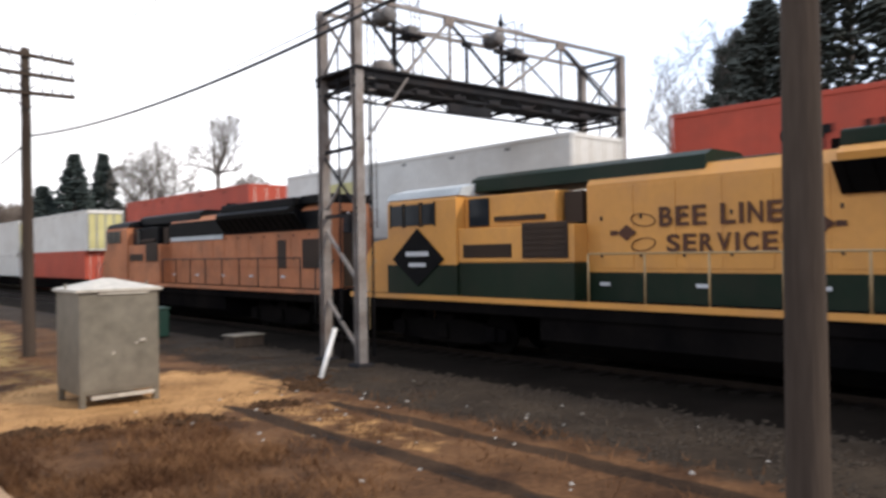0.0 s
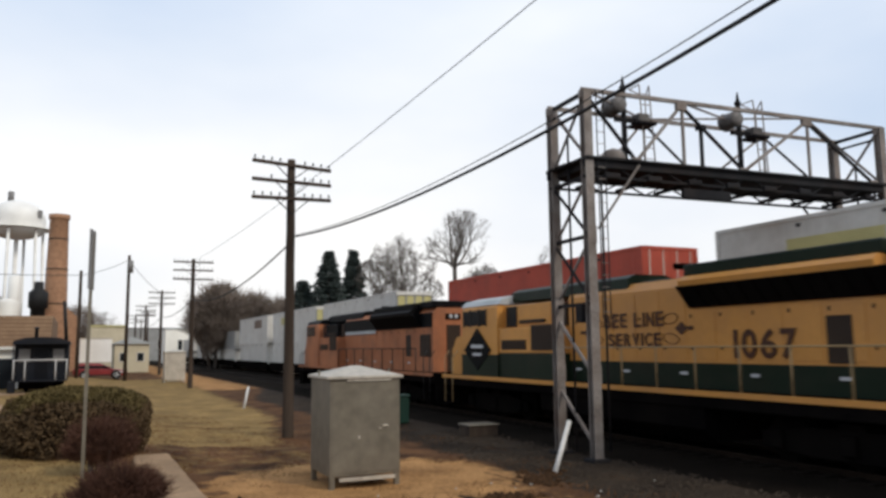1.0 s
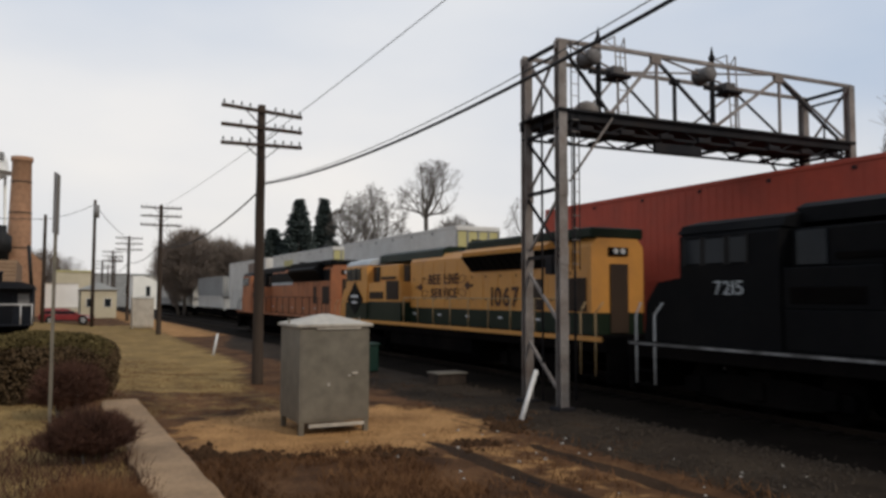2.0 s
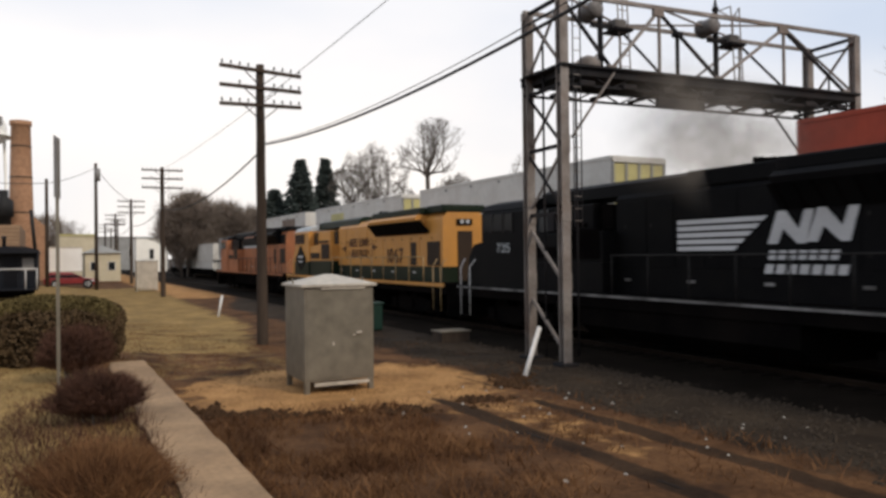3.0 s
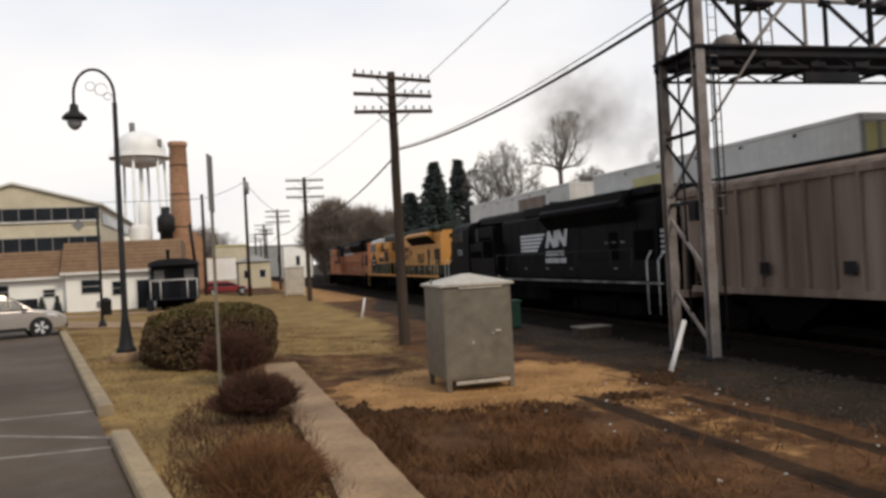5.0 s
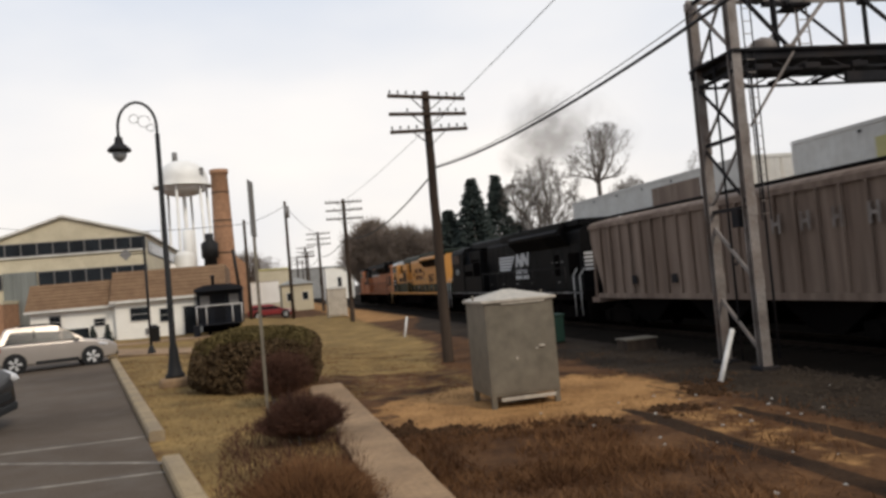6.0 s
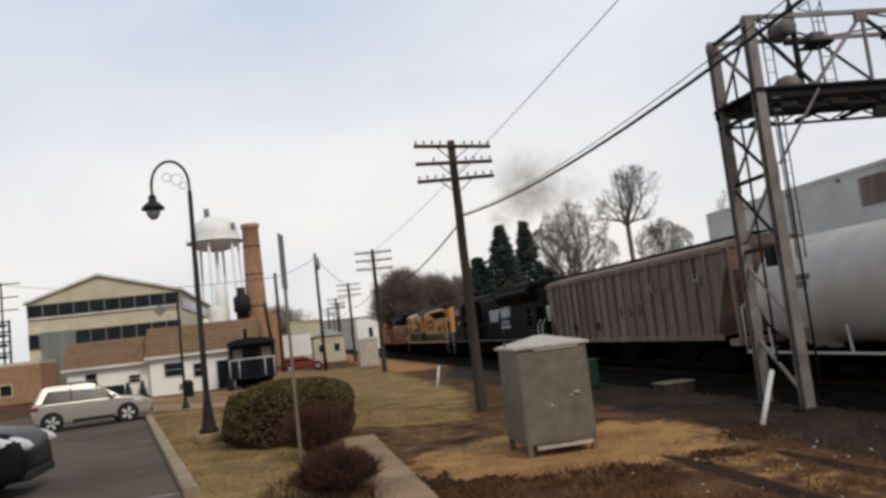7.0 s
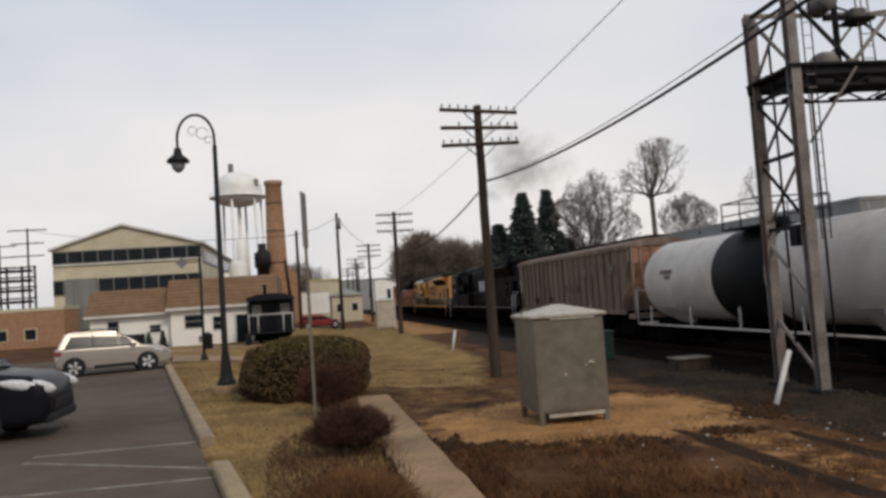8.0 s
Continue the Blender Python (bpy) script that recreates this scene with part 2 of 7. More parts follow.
def ground_material():
    """Earth, sand, dormant lawn and gravel, laid by the sheet's own masks with ragged edges."""
    m = bpy.data.materials.new("ground_cover")
    m.use_nodes = True
    nt = m.node_tree
    bs = nt.nodes["Principled BSDF"]
    bs.inputs["Roughness"].default_value, bs.inputs["Specular IOR Level"].default_value = 0.95, 0.1
    tc = nt.nodes.new("ShaderNodeTexCoord")

    def noise_node(scale, detail=6.0, rough=0.6):
        n = nt.nodes.new("ShaderNodeTexNoise")
        n.inputs["Scale"].default_value, n.inputs["Detail"].default_value, n.inputs["Roughness"].default_value = scale, detail, rough
        nt.links.new(tc.outputs["Object"], n.inputs["Vector"])
        return n

    def tone(n, a, b, lo=0.35, hi=0.65):
        r = nt.nodes.new("ShaderNodeValToRGB")
        r.color_ramp.elements[0].position, r.color_ramp.elements[1].position = lo, hi
        r.color_ramp.elements[0].color, r.color_ramp.elements[1].color = (*a, 1), (*b, 1)
        nt.links.new(n.outputs["Fac"], r.inputs["Fac"])
        return r.outputs[0]

    edge, mid, fine = noise_node(1.6), noise_node(0.7), noise_node(11.0, 4.0)
    covers = [("sand", tone(mid, (0.24, 0.122, 0.047), (0.47, 0.255, 0.102))), ("lawn", tone(mid, (0.165, 0.105, 0.040), (0.32, 0.205, 0.078))),
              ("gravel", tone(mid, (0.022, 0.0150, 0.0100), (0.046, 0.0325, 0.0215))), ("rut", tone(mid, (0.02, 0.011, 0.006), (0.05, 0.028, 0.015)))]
    last = tone(mid, (0.045, 0.021, 0.010), (0.15, 0.073, 0.032))
    for name, colour in covers:
        at = nt.nodes.new("ShaderNodeAttribute")
        at.attribute_name = name
        add = nt.nodes.new("ShaderNodeMath")
        add.operation = "MULTIPLY_ADD"
        ragged = {"sand": 1.3, "rut": 0.95}.get(name, 0.9)
        add.inputs[1].default_value, add.inputs[2].default_value = ragged, -ragged / 2
        nt.links.new(edge.outputs["Fac"], add.inputs[0])
        tot = nt.nodes.new("ShaderNodeMath")
        nt.links.new(add.outputs[0], tot.inputs[0])
        nt.links.new(at.outputs["Fac"], tot.inputs[1])
        sm = nt.nodes.new("ShaderNodeMapRange")
        sm.interpolation_type = "SMOOTHSTEP"
        sm.inputs["From Min"].default_value, sm.inputs["From Max"].default_value = 0.36, 0.64
        nt.links.new(tot.outputs[0], sm.inputs["Value"])
        mix = nt.nodes.new("ShaderNodeMix")
        mix.data_type = "RGBA"
        nt.links.new(sm.outputs[0], mix.inputs["Factor"])
        nt.links.new(last, mix.inputs["A"])
        nt.links.new(colour, mix.inputs["B"])
        last = mix.outputs["Result"]
    grain = nt.nodes.new("ShaderNodeMix")
    grain.data_type, grain.blend_type = "RGBA", "MULTIPLY"
    grain.inputs["Factor"].default_value = 0.75
    nt.links.new(last, grain.inputs["A"])
    nt.links.new(tone(fine, (0.45, 0.43, 0.4), (1.15, 1.15, 1.15), 0.3, 0.72), grain.inputs["B"])
    nt.links.new(grain.outputs["Result"], bs.inputs["Base Color"])
    bp = nt.nodes.new("ShaderNodeBump")
    bp.inputs["Strength"].default_value, bp.inputs["Distance"].default_value = 0.7, 0.03
    nt.links.new(fine.outputs["Fac"], bp.inputs["Height"])
    nt.links.new(bp.outputs[0], bs.inputs["Normal"])
    return m


M_GROUND = ground_material()


# ---------------------------------------------------------------- builders
def part(name, bm, material, parent=None, label="", smooth=False):
    me = bpy.data.meshes.new(name)
    bm.to_mesh(me)
    bm.free()
    for m in material if isinstance(material, (list, tuple)) else [material]:
        me.materials.append(m)
    if smooth:
        for p in me.polygons:
            p.use_smooth = True
    ob = new(name, me)
    ob.parent = parent
    if label:
        tagged(ob, label)
    return ob


def thing(name, m, label, category, group="", kind=""):
    ob = new(name)
    ob.empty_display_size = 0.3
    ob.matrix_world = m
    return tagged(ob, label, category, group, kind)


def box(bm, x0, x1, y0, y1, z0, z1, bevel=0.0, mi=0):
    vs = [bm.verts.new((x, y, z)) for x in (x0, x1) for y in (y0, y1) for z in (z0, z1)]
    fs = [bm.faces.new([vs[i] for i in q]) for q in ((0, 1, 3, 2), (4, 6, 7, 5), (0, 4, 5, 1), (2, 3, 7, 6), (0, 2, 6, 4), (1, 5, 7, 3))]
    for f in fs:
        f.material_index = mi
    if bevel:
        es = list({e for f in fs for e in f.edges})
        bmesh.ops.bevel(bm, geom=es, offset=bevel, segments=2, affect="EDGES", profile=0.5)
    return bm


def boxed(*a, **k):
    return box(bmesh.new(), *a, **k)


def tube(bm, p, q, r, r2=None, n=8, caps=True):
    """A round bar from p to q."""
    p, q = Vector(p), Vector(q)
    r2 = r if r2 is None else r2
    d = (q - p).normalized()
    side = d.orthogonal().normalized()
    up = d.cross(side)
    rings = []
    for c, rr in ((p, r), (q, r2)):
        rings.append([bm.verts.new(c + rr * (math.cos(2 * math.pi * i / n) * side + math.sin(2 * math.pi * i / n) * up)) for i in range(n)])
    for i in range(n):
        f = bm.faces.new((rings[0][i], rings[0][(i + 1) % n], rings[1][(i + 1) % n], rings[1][i]))
        f.smooth = n > 5
    if caps:
        bm.faces.new(rings[0][::-1])
        bm.faces.new(rings[1])
    return bm


def bar(bm, p, q, w, h=None):
    """A square-edged bar from p to q."""
    p, q = Vector(p), Vector(q)
    h = h or w
    d = (q - p).normalized()
    side = d.cross(Vector((0, 0, 1)))
    side = side.normalized() if side.length > 0.05 else Vector((1, 0, 0))
    up = side.cross(d).normalized()
    rings = [[bm.verts.new(c + side * (sx * w / 2) + up * (sy * h / 2)) for sx, sy in ((-1, -1), (1, -1), (1, 1), (-1, 1))] for c in (p, q)]
    for i in range(4):
        bm.faces.new((rings[0][i], rings[0][(i + 1) % 4], rings[1][(i + 1) % 4], rings[1][i]))
    bm.faces.new(rings[0][::-1])
    bm.faces.new(rings[1])
    return bm


def lathe(bm, profile, axis="z", n=24, at=(0, 0, 0)):
    """Turns (radius, height) pairs about an axis."""
    rings = []
    for r, h in profile:
        ring = []
        for i in range(n):
            c, s = r * math.cos(2 * math.pi * i / n), r * math.sin(2 * math.pi * i / n)
            v = {"z": (c, s, h), "y": (s, h, c), "x": (h, c, s)}[axis]
            ring.append(bm.verts.new(Vector(v) + Vector(at)))
        rings.append(ring)
    for a, b in zip(rings, rings[1:]):
        for i in range(n):
            f = bm.faces.new((a[i], a[(i + 1) % n], b[(i + 1) % n], b[i]))
            f.smooth = True
    bm.faces.new(rings[0][::-1])
    bm.faces.new(rings[-1])
    return bm


def prism(bm, outline, axis, a, b):
    """An outline of two coordinates pushed along an axis from a to b."""
    def at(u, v, w):
        return {"x": (w, u, v), "y": (u, w, v), "z": (u, v, w)}[axis]
    lo = [bm.verts.new(at(u, v, a)) for u, v in outline]
    hi = [bm.verts.new(at(u, v, b)) for u, v in outline]
    n = len(outline)
    for i in range(n):
        bm.faces.new((lo[i], lo[(i + 1) % n], hi[(i + 1) % n], hi[i]))
    bm.faces.new(lo[::-1])
    bm.faces.new(hi)
    bmesh.ops.recalc_face_normals(bm, faces=bm.faces[:])
    return bm


SIDE = Matrix(((0, 0, -1, 0), (-1, 0, 0, 0), (0, 1, 0, 0), (0, 0, 0, 1)))  # lettering on a flank that looks to -x


def lettering(words, height, x, y, z, material, parent, name="letter", label="", width=None, thin=0.0):
    """Painted characters, each a piece of its own, set in one row centred at y."""
    cells = [0.45 if c in "I1" else 0.6 if c == " " else 1.0 for c in words]
    width = width or 0.72 * height * sum(cells)
    step = width / sum(cells)
    row = None
    u = -width / 2
    for c, w in zip(words, cells):
        mid = u + w * step / 2
        u += w * step
        if c == " ":
            continue
        cu = bpy.data.curves.new(name, "FONT")
        cu.body, cu.size, cu.extrude, cu.offset = c, height / 0.73, 0.006, thin
        tmp = new(name, cu)
        dg = bpy.context.evaluated_depsgraph_get()
        me = bpy.data.meshes.new_from_object(tmp.evaluated_get(dg))
        bpy.data.objects.remove(tmp)
        xs, zs = [v.co.x for v in me.vertices], [v.co.y for v in me.vertices]
        k = w * step * (0.8 if c not in "I1" else 0.5) / (max(xs) - min(xs))
        me.transform(Matrix.Translation((x, y, z)) @ SIDE @ Matrix.Translation((mid, 0, 0)) @ Matrix.Diagonal((k, height / (max(zs) - min(zs)), 1, 1)) @ Matrix.Translation((-(max(xs) + min(xs)) / 2, -(max(zs) + min(zs)) / 2, 0)))
        me.materials.clear()
        me.materials.append(material)
        row = new(name, me)
        row.parent = parent
        if label:
            tagged(row, label)
    return row


def smooth_step(a, b, x):
    t = min(1.0, max(0.0, (x - a) / (b - a)))
    return t * t * (3 - 2 * t)


# ---------------------------------------------------------------- ground
LOT = 0.45


def lot_edge(y):
    return -2.05 - (y - 14.95) * 0.193


def gz(x, y):
    """Height of the ground."""
    near = 1.0 - smooth_step(1.82, 1.86, x)
    far = 1.0 - smooth_step(-1.5, 5.5, x)
    k = smooth_step(18.2, 21.5, y)
    h = LOT * (near * (1 - k) + far * k)
    rough = 0.05 * noise.noise((x * 0.5, y * 0.5, 3.0)) + 0.03 * noise.noise((x * 1.9, y * 1.9, 7.0))
    if x > lot_edge(y) + 0.3 and x < 10.5 and -10 < y < 90:
        h += rough * smooth_step(0.3, 1.2, x - lot_edge(y))
    return h - 0.02


def steps(*spans):
    out = []
    for a, b, s in spans:
        n = max(1, round((b - a) / s))
        out += [a + (b - a) * i / n for i in range(n)]
    return out + [spans[-1][1]]


def sheet(name, xs, ys, material, label="", kind="structure", lift=0.0, keep=None, height=gz, category="ground"):
    me = bpy.data.meshes.new(name)
    nx = len(xs)
    verts = [(x, y, height(x, y) + lift) for y in ys for x in xs]
    faces = []
    for j in range(len(ys) - 1):
        for i in range(nx - 1):
            if keep is None or keep((xs[i] + xs[i + 1]) / 2, (ys[j] + ys[j + 1]) / 2):
                faces.append((j * nx + i, j * nx + i + 1, (j + 1) * nx + i + 1, (j + 1) * nx + i))
    used = sorted({i for f in faces for i in f})
    renum = {old: k for k, old in enumerate(used)}
    me.from_pydata([verts[i] for i in used], [], [tuple(renum[i] for i in f) for f in faces])
    for p in me.polygons:
        p.use_smooth = True
    me.materials.append(material)
    return tagged(new(name, me), label, category, kind=kind)


def wavy(x, y, s=0.35):
    return s * (noise.noise((x * 0.7, y * 0.7, 1.3)) + 0.5 * noise.noise((x * 2.1, y * 2.1, 5.0)))


land = sheet("ground", steps((-1500, -100, 200), (-100, -20, 10), (-20, 1.76, 0.5), (1.76, 1.9, 0.035), (1.9, 12, 0.16), (12, 60, 6), (60, 1500, 180)),
             steps((-1500, -60, 180), (-60, -6, 6), (-6, 40, 0.25), (40, 120, 2), (120, 2200, 160)), M_GROUND,
             "brown earth with dormant lawn, sand and gravel beside the tracks")
OLD_RAILS = (6.62, 8.15)


def cover(x, y):
    """How much sand, lawn, gravel and dark rut lies at a spot."""
    sand = 1.15 - (((x - 5.7) / 3.6) ** 2 + ((y - 15.9) / 3.2) ** 2) * 0.75
    sand = max(sand, 0.40 - abs(x - 7.3) * 0.2) if 8 < y < 14 and x > 6 else sand
    sand = max(sand, 0.48 - ((x - 7.4) / 1.8) ** 2 * 0.35 - ((y - 11.5) / 4.5) ** 2 * 0.35)
    if y > 55:
        sand = max(sand, 1.1 - abs(x - 9.6) * 0.33)
    right = 1.2 if y < 18.4 else 5.4 + 0.02 * (y - 18) + 1.6 * smooth_step(23, 34, y)
    lawn = 0.5 + 0.5 * min(x - lot_edge(y), (right - x) * 0.8, 1.0) if y < 78 else 0.3
    if 17.5 < y < 23 and x > 0.5:
        lawn = min(lawn, 0.42)
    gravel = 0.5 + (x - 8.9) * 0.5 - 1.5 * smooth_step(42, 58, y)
    rut = 0.0
    for rx in OLD_RAILS:
        end = 13.6 if rx < 7 else 12.4
        if y < end:
            rut = max(rut, 1.25 - abs(x - rx) / 0.27 - 0.4 * smooth_step(end - 1.5, end, y))
    if 13.6 < y < 16.0:
        rut = max(rut, 0.85 - abs(x - 8.25) / 0.22)
    return [min(1.0, max(0.0, v)) for v in (sand, lawn, gravel, rut)]


values = [cover(v.co.x, v.co.y) for v in land.data.vertices]
for k, key in enumerate(("sand", "lawn", "gravel", "rut")):
    layer = land.data.attributes.new(key, "FLOAT", "POINT")
    layer.data.foreach_set("value", [v[k] for v in values])

# The dark bed begins where the shade in front of the trains does.
sheet("ballast", steps((11.5, 13.0, 0.15), (13.0, 26, 1.0)), steps((-30, 45, 0.3), (45, 400, 12)), M_BALLAST_SHADED, "dirty crushed-stone ballast with the trains' shade put into its dark colour",
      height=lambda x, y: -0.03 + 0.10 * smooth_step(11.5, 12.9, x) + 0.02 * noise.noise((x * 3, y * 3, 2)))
for rx in OLD_RAILS:
    bm = bmesh.new()
    prism(bm, [(rx - 0.035, -0.08), (rx + 0.035, -0.08), (rx + 0.035, -0.03), (rx - 0.035, -0.03)], "y", -5, 13)
    tagged(part("buried_rail", bm, M_RAIL), "rusty old rail sunk in the earth", "rail", "old siding rails", "structure")

bm = bmesh.new()
prism(bm, [(-40, -12), (lot_edge(-12), -12), (lot_edge(38.5), 38.5), (-8, 46), (-40, 50)], "z", LOT - 0.03, LOT + 0.012)
tagged(part("car_park", bm, M_ASPHALT), "worn dark asphalt car park", "car park", kind="structure")


def kerb_run(y0, y1, w=0.26):
    bm = bmesh.new()
    n = max(2, int((y1 - y0) / 2.4))
    for i in range(n):
        a, b = y0 + (y1 - y0) * i / n + 0.01, y0 + (y1 - y0) * (i + 1) / n - 0.01
        ring = []
        for y in (a, b):
            x = lot_edge(y) + 0.02
            ring.append([bm.verts.new(v) for v in ((x, y, LOT - 0.05), (x, y, LOT + 0.13), (x + 0.03, y, LOT + 0.16), (x + w - 0.03, y, LOT + 0.16), (x + w, y, LOT + 0.13), (x + w, y, LOT - 0.05))])
        for k in range(5):
            bm.faces.new((ring[0][k], ring[0][k + 1], ring[1][k + 1], ring[1][k]))
        bm.faces.new(ring[0])
        bm.faces.new(ring[1][::-1])
    bmesh.ops.recalc_face_normals(bm, faces=bm.faces[:])
    return tagged(part("kerb", bm, M_KERB), "weathered pale concrete kerb at the asphalt's edge", "kerb", kind="structure")


kerb_run(-6, 11.6)
kerb_run(13.9, 35.5)

for (xa, ya), (xb, yb) in (((-1.75, 14.35), (-4.6, 14.4)), ((-1.15, 11.7), (-4.6, 13.9)), ((-1.0, 11.2), (-5.2, 11.4))):
    d = Vector((xb - xa, yb - ya, 0)).normalized()
    s = Vector((-d.y, d.x, 0)) * 0.05
    bm = bmesh.new()
    prism(bm, [(px + k * s.x, py + k * s.y) for (px, py), k in (((xa, ya), -1), ((xb, yb), -1), ((xb, yb), 1), ((xa, ya), 1))], "z", LOT, LOT + 0.018)
    tagged(part("parking_line", bm, M_WHITE_LINE), "worn white parking bay line", "road marking", "parking lines", "structure")

# low retaining wall along the edge of the raised ground
bm = bmesh.new()
ys = steps((-3, 18.3, 0.3))
rings = []
for y in ys:
    l = 1.12 + 0.10 * noise.noise((y * 0.9, 0, 0)) + 0.04 * noise.noise((y * 4, 3, 0))
    r = 1.88 + 0.02 * noise.noise((y * 1.5, 9, 0)) + 0.015 * noise.noise((y * 6, 3, 4))
    zt = LOT + 0.06 + 0.02 * noise.noise((y * 0.8, 5, 5))
    rings.append([bm.verts.new(v) for v in ((l, y, LOT - 0.25), (l, y, zt - 0.02), (l + 0.06, y, zt), (r - 0.05, y, zt), (r, y, zt - 0.04), (r + 0.01, y, -0.15))])
for a, b in zip(rings, rings[1:]):
    for k in range(5):
        bm.faces.new((a[k], a[k + 1], b[k + 1], b[k]))
bm.faces.new(rings[0])
bm.faces.new(rings[-1][::-1])
bmesh.ops.recalc_face_normals(bm, faces=bm.faces[:])
tagged(part("retaining_wall", bm, M_CONCRETE), "low weathered concrete retaining wall with a broad flat top", "wall", kind="structure")

# ---------------------------------------------------------------- tracks
TRACK_1, TRACK_2 = 14.85, 19.3
RAIL_TOP = 0.2
for cx in (TRACK_1, TRACK_2):
    track = thing("railway_track", pose(cx, 0, 0), "steel rails on dark timber ties in ballast", "track", "main tracks", "structure")
    for s in (-1, 1):
        bm = bmesh.new()
        prism(bm, [(s * 0.75 - 0.07, 0.08), (s * 0.75 + 0.07, 0.08), (s * 0.75 + 0.012, 0.11), (s * 0.75 + 0.035, RAIL_TOP - 0.03), (s * 0.75 + 0.035, RAIL_TOP), (s * 0.75 - 0.035, RAIL_TOP), (s * 0.75 - 0.035, RAIL_TOP - 0.03), (s * 0.75 - 0.012, 0.11)], "y", -60, 420)
        part("rail", bm, M_RAIL, track)
    me = None
    for i in range(90):
        if me is None:
            tie = part("tie", boxed(-1.3, 1.3, -0.11, 0.11, 0.02, 0.1, bevel=0.012), M_TIE, track)
            me = tie.data
        else:
            tie = new("tie", me)
            tie.parent = track
        tie.location = (0, -4 + i * 0.53, 0)


# ---------------------------------------------------------------- signal gantry
def signal_gantry():
    """Built in its own space: x along the bridge, y through it."""
    g = thing("signal_bridge", BRIDGE, "grey steel lattice signal bridge spanning both tracks", "signal bridge")
    xa, xb, ya, yb, top, deck, low = 0.0, 10.3, 0.0, 1.67, 9.15, 7.42, 6.93
    for x in (xa, xb):
        for y in (ya, yb):
            bm = bmesh.new()
            w, f = 0.115, 0.03  # an I section
            prism(bm, [(x - w, y - w), (x + w, y - w), (x + w, y - w + f), (x + f, y - w + f), (x + f, y + w - f), (x + w, y + w - f), (x + w, y + w), (x - w, y + w), (x - w, y + w - f), (x - f, y + w - f), (x - f, y - w + f), (x - w, y - w + f)], "z", -0.05, top)
            part("column", bm, M_STEEL_GREY, g, "grey painted riveted steel column")
            part("foot", boxed(x - 0.24, x + 0.24, y - 0.24, y + 0.24, -0.1, 0.07, bevel=0.03), M_STEEL_DARK, g, "dark base plate")
            for z in (5.45, 3.75, 2.05):
                part("splice_plate", boxed(x - w - 0.012, x + w + 0.012, y - w - 0.012, y - w - 0.001, z - 0.22, z + 0.22), M_STEEL_GREY, g)
        for z0, z1 in ((0.3, 1.65), (2.0, 3.45)):  # single braces, high at the back
            part("brace", bar(bmesh.new(), (x, yb, z1), (x, ya, z0), 0.06, 0.075), M_STEEL_GREY, g)
        # Crossed braces: the shaded bar of each pair is coloured dark, the lit one grey.
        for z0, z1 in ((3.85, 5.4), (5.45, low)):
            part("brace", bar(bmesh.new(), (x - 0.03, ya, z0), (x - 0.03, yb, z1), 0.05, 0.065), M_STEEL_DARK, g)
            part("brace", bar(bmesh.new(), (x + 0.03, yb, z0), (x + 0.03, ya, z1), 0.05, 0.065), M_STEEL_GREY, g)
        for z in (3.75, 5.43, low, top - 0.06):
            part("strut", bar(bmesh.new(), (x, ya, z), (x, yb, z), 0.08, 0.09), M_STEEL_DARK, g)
        for p, q in (((x - 0.03, ya, deck), (x - 0.03, yb, top)), ((x + 0.03, yb, deck), (x + 0.03, ya, top))):
            part("brace", bar(bmesh.new(), p, q, 0.05, 0.065), M_STEEL_GREY, g)
        part("strut", bar(bmesh.new(), (x, ya, top - 0.32), (x, yb, top - 0.32), 0.05, 0.06), M_STEEL_DARK, g)
        part("conduit", tube(bmesh.new(), (x, 0.9, 0.1), (x, 0.9, 8.2), 0.03), M_STEEL_DARK, g, "thin dark conduit")
    nodes = [(xa, top - 0.1), (1.48, deck), (2.97, top - 0.1), (5.0, deck), (7.39, top - 0.1), (9.9, deck)]
    for y, w in ((ya, 0.065), (yb, 0.05)):
        part("chord", bar(bmesh.new(), (xa - 0.12, y, top), (xb + 0.12, y, top), 0.085, 0.1), M_STEEL_GREY, g)
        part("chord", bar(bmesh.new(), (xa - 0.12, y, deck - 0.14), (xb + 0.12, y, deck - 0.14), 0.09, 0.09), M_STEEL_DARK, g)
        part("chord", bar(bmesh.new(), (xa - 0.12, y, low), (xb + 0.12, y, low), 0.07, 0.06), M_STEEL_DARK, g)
        # Falling braces take the dark steel as their shade, rising ones the grey.
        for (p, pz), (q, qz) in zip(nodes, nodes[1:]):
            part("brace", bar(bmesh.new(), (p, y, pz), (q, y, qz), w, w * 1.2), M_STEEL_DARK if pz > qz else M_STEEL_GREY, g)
        for x in (3.0, 7.42):
            part("post", bar(bmesh.new(), (x, y, deck), (x, y, top), w), M_STEEL_GREY, g)
        for x in (xa, 2.97, 7.39, xb):
            part("gusset", boxed(x - 0.17, x + 0.17, y - 0.055, y + 0.055, top - 0.24, top - 0.02, bevel=0.02), M_STEEL_GREY, g)
        for x in (1.48, 5.0, 9.9):
            part("gusset", boxed(x - 0.15, x + 0.15, y - 0.05, y + 0.05, deck - 0.08, deck + 0.1, bevel=0.02), M_STEEL_GREY, g)
        bm = bmesh.new()  # short lattice below the walkway
        for i in range(14):
            u0, u1 = xa + (xb - xa) * i / 14, xa + (xb - xa) * (i + 1) / 14
            bar(bm, (u0, y, deck - 0.16 if i % 2 else low), (u1, y, low if i % 2 else deck - 0.16), 0.04)
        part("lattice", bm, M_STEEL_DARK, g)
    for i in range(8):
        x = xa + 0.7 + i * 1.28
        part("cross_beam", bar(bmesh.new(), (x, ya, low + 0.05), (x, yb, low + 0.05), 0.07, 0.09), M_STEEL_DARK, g)
